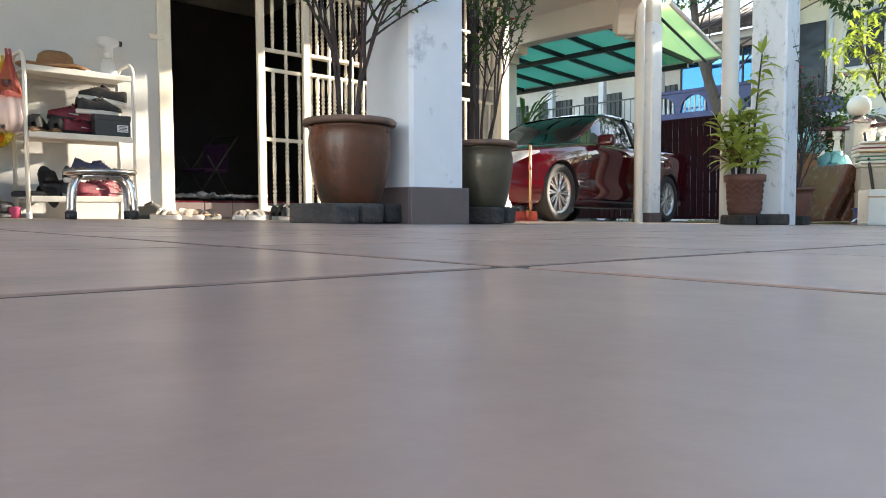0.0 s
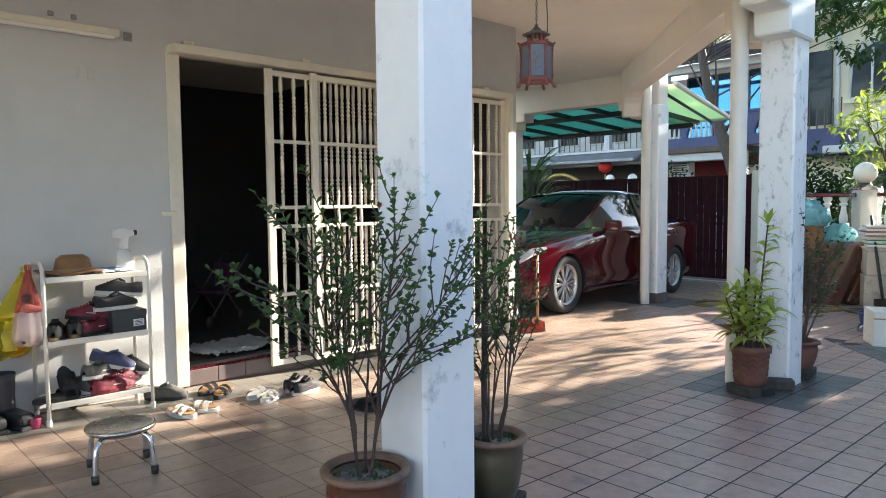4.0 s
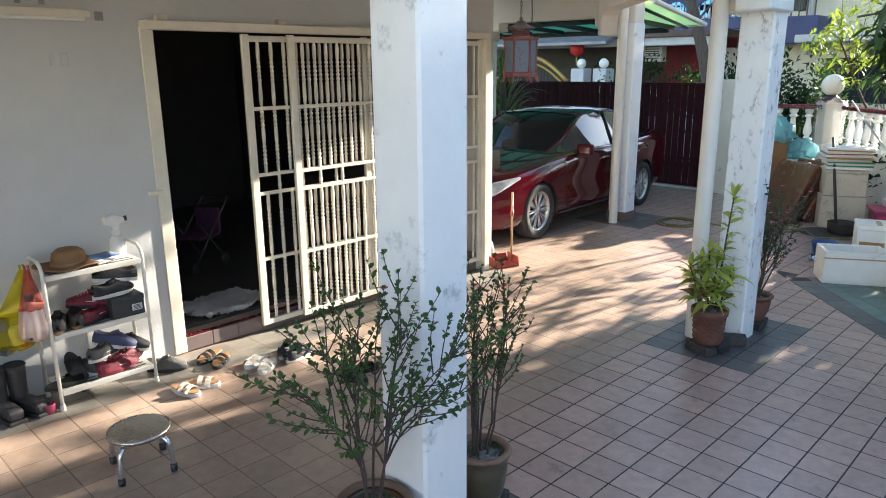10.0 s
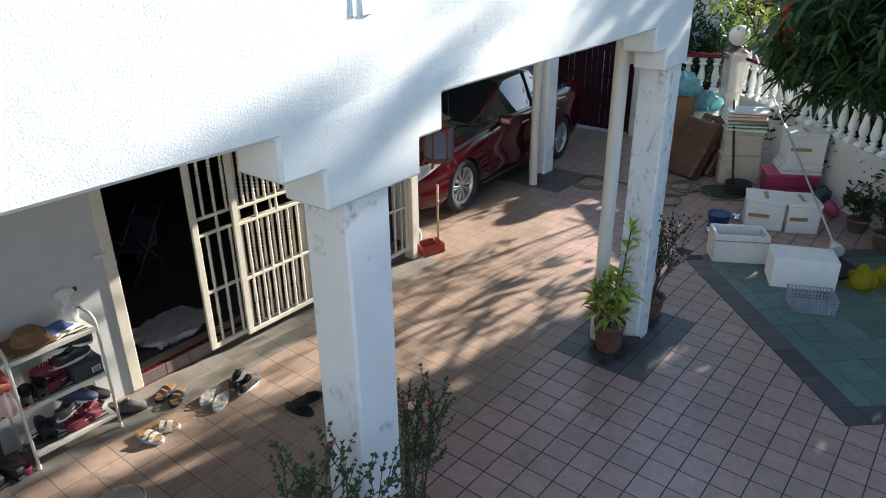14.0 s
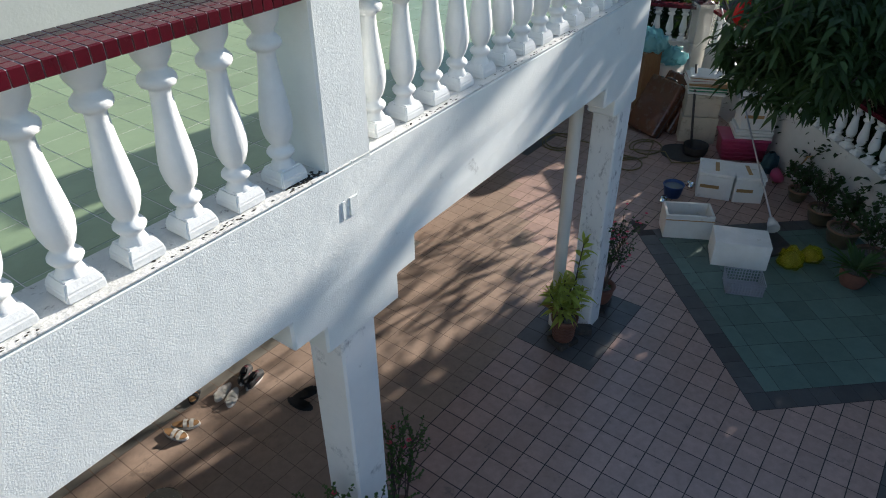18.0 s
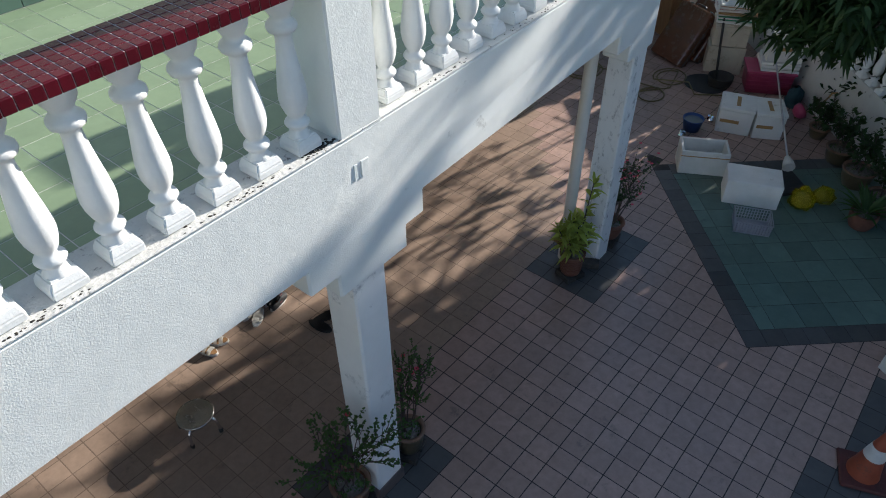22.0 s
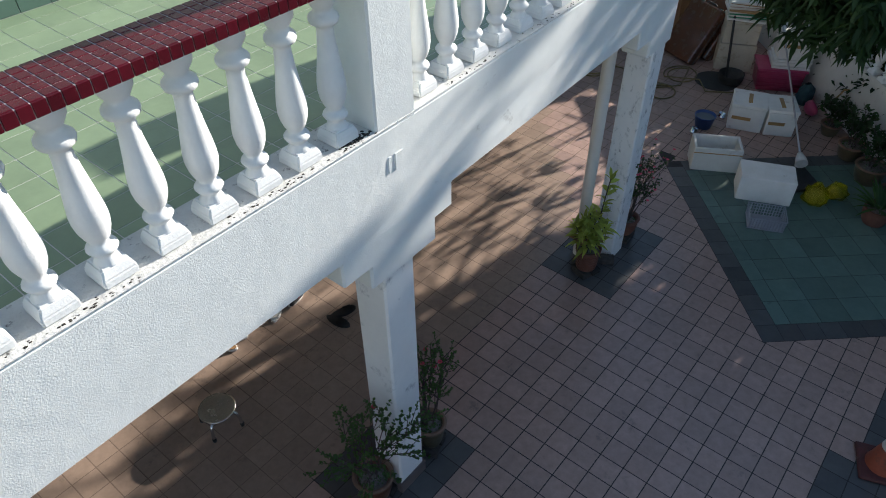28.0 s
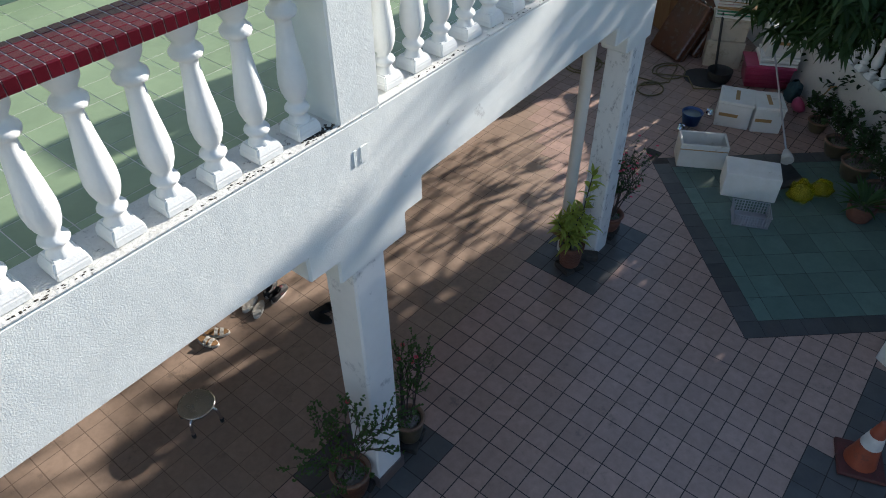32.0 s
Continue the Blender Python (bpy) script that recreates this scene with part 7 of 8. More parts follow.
part("spout", bm_tube([tp, tp + BN * 0.07, tp + BN * 0.09 + Vector((0, 0, -0.05))], 0.014, 8), M["tape"], tap)
part("valve", bm_box(0.05, 0.02, 0.015, tp + BN * 0.05 + Vector((0, 0, 0.03)), 0.004), M["black_metal"], tap)
part("hose", bm_tube(smooth_curve([tp + BN * 0.09 + Vector((0, 0, -0.05)), along(0.42, 0.13, 0.16), along(0.5, 0.22, 0.0), along(0.55, 0.34, -0.12)], 6), 0.011, 6), M["hose"], tap)

# traffic cone
co = thing("traffic_cone", "faded orange traffic cone on a dark base", "cone", pose(4.13, -0.82, fz(4.13), 0, 0, 20))
part("foot", bm_box(0.34, 0.34, 0.035, (0, 0, 0), 0.012), M["cone_foot"], co, "grimy dark red base")
part("cone_body", bm_lathe([(0.12, 0.035), (0.105, 0.1), (0.03, 0.5), (0.025, 0.51), (0, 0.51)], 22), M["orange"], co)
part("white_band", bm_lathe([(0.0785, 0.25), (0.057, 0.37), (0.056, 0.37)], 22), M["white_sole"], co)

# plants in pots along the boundary wall
for k, (s, off, sc, seed) in enumerate(((-0.45, 0.28, 1.0, 31), (-0.95, 0.32, 1.15, 32), (-1.5, 0.35, 1.2, 33), (0.1, 0.25, 0.8, 34))):
    p = along(s, off)
    potted_shrub(seed, p.x, p.y, fz(p.x), 0.15 * sc, 0.11 * sc, 0.2 * sc, "olive_pot", 6, 0.60 * sc, (0, 0), 0.07, "dark leafy plant in a dark glazed pot by the boundary wall", 0.0, 0.5, 0.022, M["leaf_dark"])
p = along(-1.7, 0.65)
ag = thing("potted_plant", "spiky agave-like plant in a clay pot", "potted plant", pose(p.x, p.y, fz(p.x)))
part("pot", bm_lathe(pot_body(0.15, 0.11, 0.22), 24), M["clay"], ag)
part("soil", bm_lathe([(0.135, 0.17), (0, 0.18)], 20), M["soil"], ag)
lv = bmesh.new()
rng = random.Random(14)
for k in range(46):
    a = k * 2.4
    leaf(lv, (0.03 * math.cos(a), 0.03 * math.sin(a), 0.18), (math.cos(a), math.sin(a), rng.uniform(0.3, 2.0)), rng.uniform(0.3, 0.48), 0.035, 0, 0.3, 5)
part("leaves", lv, M["leaf"], ag, "long narrow pointed leaves")


# ---- trees ----
def tree(name, label, base, height, limbs, crown, leaf_len, leaf_w, mat, seed, radius=0.12, clump=14, hang=0.4, hole=0.0):
    """Tapered trunk, limbs and a crown of leaf clumps inside the ellipsoids given as (centre, radii, leaves)."""
    rng = random.Random(seed)
    t = thing(name, label, "tree", pose(*base))
    b0 = Vector(base)
    bark = bmesh.new()
    top = Vector((crown[0][0][0] - base[0], crown[0][0][1] - base[1], crown[0][0][2] - base[2]))
    tr = smooth_curve([(0, 0, 0), top * 0.3 + Vector((0.15, -0.1, 0.1)), top * 0.65 + Vector((-0.1, 0.1, 0.1)), top], 6)
    bm_tube_fast(bark, tr, [radius * (1 - 0.6 * i / (len(tr) - 1)) for i in range(len(tr))], 10)
    part("trunk", bark, M["bark"], t)
    twigs, lv = bmesh.new(), bmesh.new()
    for cc, rr, count in crown:
        c_ = Vector(cc) - b0
        for k in range(limbs):
            v = Vector((rng.gauss(0, 1), rng.gauss(0, 1), rng.gauss(0, 1))).normalized()
            tip = c_ + Vector((v.x * rr[0], v.y * rr[1], v.z * rr[2])) * 0.9
            st_ = tr[rng.randint(len(tr) // 2, len(tr) - 1)]
            bm_tube_fast(twigs, smooth_curve([st_, (st_ + tip) / 2 + Vector((0, 0, 0.2)), tip], 5), [min(1, radius / 0.12) * q for q in (0.03, 0.028, 0.026, 0.022, 0.018, 0.016, 0.014, 0.012, 0.01, 0.008, 0.006)], 5)
        for k in range(int(count / clump)):
            v = Vector((rng.gauss(0, 1), rng.gauss(0, 1), rng.gauss(0, 1))).normalized() * (rng.random() ** 0.4)
            q = c_ + Vector((v.x * rr[0], v.y * rr[1], v.z * rr[2]))
            if noise.noise(q * 1.3 + Vector((seed, 0, 0))) < hole - 0.35:
                continue
            for i in range(clump):
                a = rng.uniform(0, 6.28)
                leaf(lv, q + Vector((rng.gauss(0, 0.03), rng.gauss(0, 0.03), rng.gauss(0, 0.03))), (math.cos(a), math.sin(a), rng.uniform(-0.9, 0.7)), leaf_len * rng.uniform(0.6, 1.15), leaf_w * rng.uniform(0.7, 1.1), rng.uniform(-0.6, 0.6), hang)
    tagged(part("limbwork", twigs, M["bark"], t), kind="stuff")
    part("crown", lv, mat, t, "crown of many leaves")
    return t


# several crown clumps stay out of view, added to shade beam, porch and yard
tree("mango_tree", "dense dark-leaved mango tree over the boundary wall, unseen shade clumps added", (10.7, 0.3, -0.4), 3, 12,
     [((9.9, 0.0, 3.2), (1.8, 1.65, 1.4), 9000), ((7.75, 1.12, 2.25), (1.2, 0.85, 0.68), 6400), ((11.2, -0.7, 3.9), (2.0, 2.1, 1.85), 11000), ((10.5, -2.9, 3.2), (2.2, 2.0, 2.2), 10000), ((9.3, 1.6, 2.75), (0.9, 0.7, 0.6), 1900), ((10.6, 0.68, 2.2), (1.0, 1.2, 1.0), 5000), ((9.8, -1.3, 1.9), (1.2, 1.6, 1.0), 6000), ((11.0, 0.75, 3.4), (1.0, 0.95, 1.2), 4500), ((11.5, 0.66, 5.4), (1.0, 0.36, 0.9), 420), ((10.4, 2.4, 1.95), (0.7, 0.5, 0.5), 200), ((8.2, -2.2, 4.2), (1.7, 1.5, 0.9), 4200), ((10.8, 2.2, 2.9), (0.6, 0.35, 0.5), 160), ((11.3, -0.02, 5.32), (0.9, 0.42, 0.78), 3200), ((11.0, 0.25, 4.25), (0.9, 0.42, 1.15), 3000), ((10.6, 2.0, 2.95), (0.7, 0.3, 0.35), 700), ((10.9, 2.75, 3.6), (0.6, 0.35, 0.5), 300), ((8.6, -2.3, 5.3), (2.1, 1.7, 1.6), 8000)], 0.2, 0.055, M["leaf_dark"], 5, 0.13, 12, 0.55, hole=0.08)
tree("street_tree", "tall street tree with a leaning trunk beyond the gate", (18.5, 8.1, -0.9), 7, 5,
     [((18.4, 9.6, 7.0), (1.8, 2.2, 1.5), 6500), ((16.2, 6.2, 5.8), (2.0, 2.4, 1.1), 6000), ((15.6, 4.2, 4.9), (1.6, 1.5, 1.2), 4500)], 0.16, 0.055, M["leaf_dark"], 8, 0.2, 10, 0.4, hole=0.12)
tree("sapling", "lime-leaved young tree by the globe pier", (13.0, 2.0, -0.9), 2, 8,
     [((10.7, 3.15, 2.2), (0.5, 0.45, 0.4), 300), ((10.4, 2.85, 2.55), (0.45, 0.35, 0.4), 100), ((11.2, 2.95, 1.95), (0.5, 0.45, 0.35), 170)], 0.12, 0.042, M["leaf_lime"], 3, 0.03, 6, 0.4, hole=0.0)
M["scarlet_film"] = thin("scarlet_bag_film", (0.78, 0.03, 0.03), 0.1, 0.3, 0.6)
soft_bag("hung_bag", "red plastic bag hanging in the mango tree", "scarlet_film", pose(8.72, 2.11, 1.98), [(0, 0), (0.11, 0.0), (0.15, 0.06), (0.13, 0.2), (0.07, 0.34), (0.025, 0.44)], (1, 0.6), 40)
tagged(part("tree_branch", bm_tube(smooth_curve([(9.9, 0.4, 2.9), (9.2, 1.4, 2.65), (8.72, 2.1, 2.43), (8.5, 2.4, 2.36)], 6), 0.012, 6), M["bark"], bpy.context.scene.objects["mango_tree"], "", pose(-10.7, -0.3, 0.4)))
# ---- street and houses across it ----
M["cream"] = pbr("cream_house_paint", (0.66, 0.62, 0.48), (0.6, 0.56, 0.43), 0.85, 2, 0.1, 20, stain=(0.4, 0.38, 0.3), stain_scale=1.2, stain_cut=0.66)
M["white_house"] = pbr("white_house_paint", (0.55, 0.56, 0.57), (0.46, 0.47, 0.48), 0.85, 2, stain=(0.4, 0.42, 0.44), stain_scale=1.2, stain_cut=0.66)
M["navy"] = pbr("navy_paint", (0.05, 0.06, 0.16), (0.04, 0.05, 0.12), 0.6, 3)
M["maroon"] = pbr("maroon_paint", (0.20, 0.02, 0.03), (0.15, 0.018, 0.025), 0.7, 3)
M["roof_tile"] = pbr("dark_roof_tile", (0.10, 0.07, 0.06), (0.06, 0.045, 0.04), 0.8, 5, vary=0.3)
M["window"] = pbr("dark_window_glass", (0.02, 0.025, 0.03), (0.03, 0.035, 0.04), 0.08, 3)
M["mirror_glass"] = pbr("blue_reflecting_glass", (0.05, 0.17, 0.36), (0.045, 0.15, 0.33), 0.04, 2, metal=0.9, rough_var=0.0)
M["window"].node_tree.nodes["Principled BSDF"].inputs["Specular IOR Level"].default_value = 0.2
M["sheet_metal"] = pbr("weathered_sheet_metal", (0.24, 0.25, 0.26), (0.17, 0.18, 0.19), 0.5, 3, metal=0.3)
M["gold"] = pbr("gold_paint", (0.45, 0.30, 0.08), (0.36, 0.24, 0.06), 0.4, 12, metal=0.6)
# darker leaf: the bushes' shaded side is put into the colour
M["leaf_shaded"] = leafy("shade_painted_leaf", (0.012, 0.026, 0.011), (0.022, 0.042, 0.015), (0.03, 0.07, 0.012))
M["hedge"] = leafy("hedge_leaf", (0.02, 0.05, 0.015), (0.05, 0.09, 0.03), (0.1, 0.2, 0.03))
HX = 22.0
# left house: car porch with its shade in the colours, white fascia, balcony, upper floor
lh = thing("terrace_house", "white terrace house with a navy balcony and dark car porch", "house", pose(HX, 9.7, -0.9))
part("back_wall", bm_box(0.3, 3.4, 3.6, (3.2, 1.7, 0), 0.02), M["maroon"], lh, "maroon porch back wall")
# depth of the porch darkened by colour
part("porch_wall", bm_box(0.3, 9.6, 3.6, (4.6, 8.2, 0), 0.02), M["recess_shade"], lh, "porch back wall, shade in its colour")
part("fascia", bm_box(0.5, 13.0, 0.55, (0.0, 6.5, 3.35), 0.02), M["white_house"], lh, "white porch fascia")
# roof tile colour on the soffit stands in for shade under the porch
part("porch_roof", bm_box(5.2, 13.0, 0.2, (2.2, 6.5, 3.6), 0.02), M["roof_tile"], lh, "porch roof, the shade under it put in its colour")
part("parapet", bm_box(0.25, 4.4, 0.34, (-0.22, 0.7, 3.76), 0.02), M["navy"], lh, "navy balcony parapet")
for k in range(4):
    y = -0.85 + 1.1 * k
    hole = [(y + 0.46 * math.cos(math.pi * i / 10), 4.16 + 0.5 * math.sin(math.pi * i / 10)) for i in range(11)]
    arch_panel = part("arch_panel", bm_prism([(y + 0.55, 4.1), (y + 0.55, 4.74), (y - 0.55, 4.74), (y - 0.55, 4.1), (y - 0.46, 4.1)] + hole[::-1] + [(y + 0.46, 4.1)], "x", -0.28, -0.16), M["navy"], lh, "navy arched balcony panel")
    for q in range(5):
        part("rail_bar", bm_lathe([(0.03, 0), (0.05, 0.1), (0.03, 0.28), (0.03, 0.62 - 0.09 * abs(q - 2))], 8, (-0.2, y - 0.34 + 0.17 * q, 4.08)), M["white_house"], arch_panel)
part("top_rail", bm_box(0.2, 4.4, 0.1, (-0.22, 0.7, 4.74), 0.01), M["navy"], lh)
part("upper_wall_set_back", bm_box(0.3, 4.5, 3.1, (2.05, 0.7, 3.8), 0.02), M["white_house"], lh)
for k in range(4):
    y = -0.95 + 1.1 * k
    wdw = part("window", bm_box(0.06, 1.04, 2.1, (1.86, y, 4.25), 0.008), M["mirror_glass"], lh, "blue reflecting window glass")
    part("frame", bm_box(0.09, 0.06, 2.16, (1.84, y + 0.55, 4.22), 0.008), M["black_metal"], wdw)
    part("frame", bm_box(0.09, 1.04, 0.06, (1.84, y, 6.35), 0.008), M["black_metal"], wdw)
part("eave_beam", bm_box(0.3, 4.5, 0.25, (0.0, 0.7, 6.22), 0.02), M["white_house"], lh, "white beam under the eave")
side_roof = part("roof", bm_prism([(-0.5, 6.42), (3.0, 7.9), (3.0, 8.0), (-0.5, 6.52)], "y", -1.7, 2.9), M["roof_tile"], lh, "dark ribbed tile roof")
for k in range(19):
    part("roof_tile", bm_tube([(-0.54, -1.6 + 0.25 * k, 6.52), (2.95, -1.6 + 0.25 * k, 8.0)], 0.055, 6), M["roof_tile"], side_roof)
part("metal_canopy", bm_prism([(-1.2, 3.42), (0.2, 3.85), (0.2, 3.95), (-1.2, 3.52)], "y", 3.2, 12.6), M["sheet_metal"], lh, "grey metal canopy over the porch")
part("upper_wall", bm_box(0.3, 10.0, 2.6, (2.0, 7.9, 3.8), 0.02), M["white_house"], lh)
for k in range(4):
    y = 3.9 + 2.3 * k
    wdw = part("window", bm_box(0.08, 1.7, 1.1, (1.83, y, 4.35), 0.01), M["window"], lh)
    part("frame", bm_box(0.1, 1.8, 0.06, (1.82, y, 4.3), 0.01), M["white_house"], wdw)
    for j in range(9):
        part("window_bar", bm_box(0.02, 0.02, 1.1, (1.76, y - 0.8 + 0.2 * j, 4.35)), M["black_metal"], wdw)
    part("column", bm_box(0.22, 0.22, 2.6, (0.1, y - 1.15, 3.9), 0.01), M["white_house"], lh)
for k in range(40):
    part("balcony_bar", bm_box(0.02, 0.02, 0.9, (0.0, 3.1 + 0.24 * k, 3.9)), M["black_metal"], lh)
part("balcony_rail", bm_box(0.05, 9.8, 0.05, (0.0, 7.9, 4.8)), M["black_metal"], lh)
part("roof", bm_prism([(-0.3, 6.4), (3.0, 7.4), (3.0, 7.5), (-0.3, 6.5)], "y", 2.9, 13.0), M["roof_tile"], lh)
for y in (0.1, 3.2, 7.8, 12.6):
    part("porch_post", bm_box(0.3, 0.3, 3.4, (0.0, y, 0), 0.01), M["white_house"], lh)
ac = part("air_conditioner", bm_box(0.35, 0.8, 0.6, (0.9, 2.6, 2.85), 0.02), M["white_house"], lh, "white outdoor air conditioner")
for k in range(6):
    part("vent_slat", bm_box(0.02, 0.5, 0.03, (0.71, 2.55, 2.95 + 0.075 * k)), M["black_metal"], ac)
part("grey_panel", bm_box(0.1, 1.0, 1.2, (2.9, 0.85, 2.1), 0.01), M["white_house"], lh)
# neighbour's gate with a gilt arch, piers, lanterns
ng = thing("ornate_gate", "black iron gate with a gilt scrolled arch", "gate", pose(20.5, 14.15, -0.72))
for k in range(26):
    part("gate_bar", bm_box(0.025, 0.025, 1.9 + 0.75 * math.sin(math.pi * (k + 0.5) / 26), (0, 0.12 * k, 0.1)), M["black_metal"], ng)
arch = [(0, 3.1 * i / 20, 2.05 + 0.8 * math.sin(math.pi * i / 20)) for i in range(21)]
part("gilt_arch", bm_tube(arch, 0.07, 6), M["gold"], ng, "gilt scrolled arch")
part("gilt_arch", bm_tube([(x, y, z - 0.22) for x, y, z in arch], 0.04, 6), M["gold"], ng)
for y in (13.6, 12.75):
    gpier = thing("gate_pier", "white gate pier with a small globe lamp", "pier", pose(20.5, y, -0.9))
    part("pier_shaft", bm_box(0.5, 0.5, 2.65, (0, 0, 0), 0.02), M["white_house"], gpier)
    part("globe", bm_lathe([(0.16 * math.sin(radians(18 * i)) if 0 < i < 10 else 0, 2.81 - 0.16 * math.cos(radians(18 * i))) for i in range(11)], 16), M["globe"], gpier, "white globe lamp")
structure("street_wall", bm_box(0.2, 10, 1.6, (20.5, 8.0, -0.9), 0.01), M["white_house"], "low white front wall across the street", "wall")
M["red_silk"] = pbr("red_silk", (0.55, 0.03, 0.02), (0.45, 0.02, 0.02), 0.6, 6)
for (x, y, z) in ((21.4, 14.4, 2.4), (21.0, 18.2, 2.2)):
    rl = thing("silk_lantern", "round red silk lantern hanging under a porch", "lantern", pose(x, y, z))
    part("globe", bm_lathe([(0.08, -0.22), (0.2, -0.14), (0.26, 0.0), (0.2, 0.14), (0.08, 0.22), (0, 0.23)], 18), M["red_silk"], rl)
    part("tassel", bm_lathe([(0.02, -0.55), (0.03, -0.3), (0.01, -0.26)], 8), M["gold"], rl)
# right house: cream, two storeys, arched window
rh = thing("cream_house", "cream two-storey house with an arched window", "house", pose(HX, 8.05, -0.9))
part("facade", bm_box(0.4, 5.7, 7.2, (0.2, -2.85, 0), 0.03), M["cream"], rh)
part("side_wall", bm_box(6.0, 0.3, 7.2, (3.2, -0.15, 0), 0.03), M["cream"], rh)
part("eave", bm_box(1.3, 6.4, 0.16, (-0.2, -2.7, 7.1), 0.02), M["cream"], rh)
roof = part("roof", bm_prism([(-0.9, 7.26), (4.5, 9.4), (4.5, 9.6), (-0.9, 7.42)], "y", -6.0, 0.8), M["roof_tile"], rh, "dark tiled roof")
for k in range(23):
    part("roof_tile", bm_tube([(-0.95, 0.6 - 0.28 * k, 7.4), (4.4, 0.6 - 0.28 * k, 9.56)], 0.06, 5), M["roof_tile"], roof)


def arched(w_, h_, n=12):
    return [(-w_ / 2, 0), (w_ / 2, 0)] + [(w_ / 2 * math.cos(math.pi * i / n), h_ + 0.32 * w_ * math.sin(math.pi * i / n)) for i in range(n + 1)]


for y, z in ((-2.3, 4.85),):
    wd = part("window", bm_prism([(y + a, z + b) for a, b in arched(2.0, 0.9)], "x", -0.03, 0.02), M["window"], rh, "dark arched window")
    part("window_frame", bm_tube([(-0.05, y + a, z + b) for a, b in arched(2.06, 0.92)] + [(-0.05, y - 1.03, z)], 0.05, 6), M["white_house"], wd)
    part("sill", bm_box(0.2, 2.4, 0.1, (-0.08, y, z - 0.12), 0.01), M["cream"], wd)
    for a in (-0.5, 0.0, 0.5):
        part("mullion", bm_box(0.05, 0.06, 1.35, (-0.05, y + a, z), 0.005), M["white_house"], wd)
part("balcony_door", bm_box(0.1, 0.9, 2.1, (-0.03, -0.35, 4.2), 0.01), M["window"], rh, "dark balcony door")
part("balcony_slab", bm_box(1.2, 1.8, 0.7, (-0.6, -0.6, 3.3), 0.02), M["navy"], rh, "navy balcony front")
for k in range(9):
    part("balcony_bar", bm_box(0.03, 0.03, 0.8, (-1.15, -1.4 + 0.2 * k, 4.0)), M["black_metal"], rh)
part("drain_pipe", bm_tube([(-0.08, -0.95, 6.9), (-0.08, -0.95, 3.0)], 0.06, 8), M["white_house"], rh)
part("lower_window", bm_box(0.08, 2.2, 1.2, (-0.02, -2.6, 1.7), 0.01), M["window"], rh)
part("front_canopy", bm_box(1.6, 2.6, 0.2, (-0.8, -2.4, 3.3), 0.02), M["white_house"], rh)


def bush(x, y, z, rx, ry, rz, n, seed, mat, label, ll=0.11):
    rng = random.Random(seed)
    t = thing("bush", label, "bush", pose(x, y, z), "front garden bushes")
    lv = bmesh.new()
    for k in range(n):
        v = Vector((rng.gauss(0, 1), rng.gauss(0, 1), rng.gauss(0, 1))).normalized() * (0.55 + 0.45 * rng.random())
        q = Vector((v.x * rx, v.y * ry, rz + v.z * rz)) * (1 + 0.25 * noise.noise(v * 3 + Vector((seed, 0, 0))))
        q.z = max(q.z, 0.02)
        leaf(lv, q, v + Vector((rng.gauss(0, 0.5), rng.gauss(0, 0.5), rng.gauss(0, 0.5))), ll * rng.uniform(0.7, 1.4), ll * 0.45, rng.uniform(-1, 1))
    part("leaves", lv, mat, t)
    bk_ = bmesh.new()
    for k in range(5):
        bm_tube_fast(bk_, [Vector((0.05 * k - 0.1, 0, 0)), Vector((rng.gauss(0, 0.3) * rx, rng.gauss(0, 0.3) * ry, rz * 1.3))], [0.03, 0.01], 5)
    tagged(part("branchwork", bk_, M["bark"], t), kind="stuff")
    return t


for k, (x, y, r, h) in enumerate(((19.6, 5.2, 1.0, 0.95), (19.4, 6.6, 1.0, 1.05), (19.6, 7.9, 0.9, 1.1), (19.2, 3.8, 1.0, 0.9), (19.8, 9.4, 0.8, 1.25), (19.8, 12.0, 0.7, 1.35), (19.4, 2.2, 1.1, 1.0), (20.0, 0.4, 1.2, 1.2), (19.7, -1.8, 1.3, 1.2))):
    bush(x, y, -0.9, 0.8, r, h, 900, 50 + k, M["hedge"], "dark green garden bush across the street")
for k, (x, y, r) in enumerate(((21.3, 10.2, 0.9), (21.4, 11.6, 1.0), (21.2, 13.0, 0.8), (21.6, 17.6, 1.0), (21.3, 8.9, 0.8))):
    bush(x, y, -0.4, 0.6, r, 1.1 + 0.2 * (k % 2), 1000, 180 + k, M["leaf_shaded"], "porch plant across the street with shade in its leaf colour", 0.16)
# hedge on the street side of the boundary wall
for k in range(7):
    p = along(2.2 - 1.05 * k, -0.75)
    bush(p.x, p.y, -0.9, 0.6, 0.85, 1.2, 4200, 140 + k, M["leaf_shaded"], "dark hedge bush behind the boundary wall", 0.13)
for k, (x, y) in enumerate(((12.5, 3.9), (12.6, 4.6), (12.9, 5.3))):
    bush(x, y, -0.9, 0.45, 0.55, 1.4, 3600, 160 + k, M["leaf_shaded"], "dark garden bush behind the low wall by the gate", 0.1)
# far wooded skyline
for k in range(16):
    y = -30 + 6.0 * k
    bush(40 + 3 * math.sin(k), y, -1.0, 3.2, 4.2, 3.0 + 0.8 * math.sin(k * 2.1), 420, 90 + k, M["hedge"], "distant dark tree mass beyond the houses", 0.75)
# palm-like clump beside the car, at the side wall
pm = thing("palm_clump", "strappy green palm clump behind the car", "plant", pose(10.3, 8.6, fz(10.3)))
lv = bmesh.new()
rng = random.Random(77)
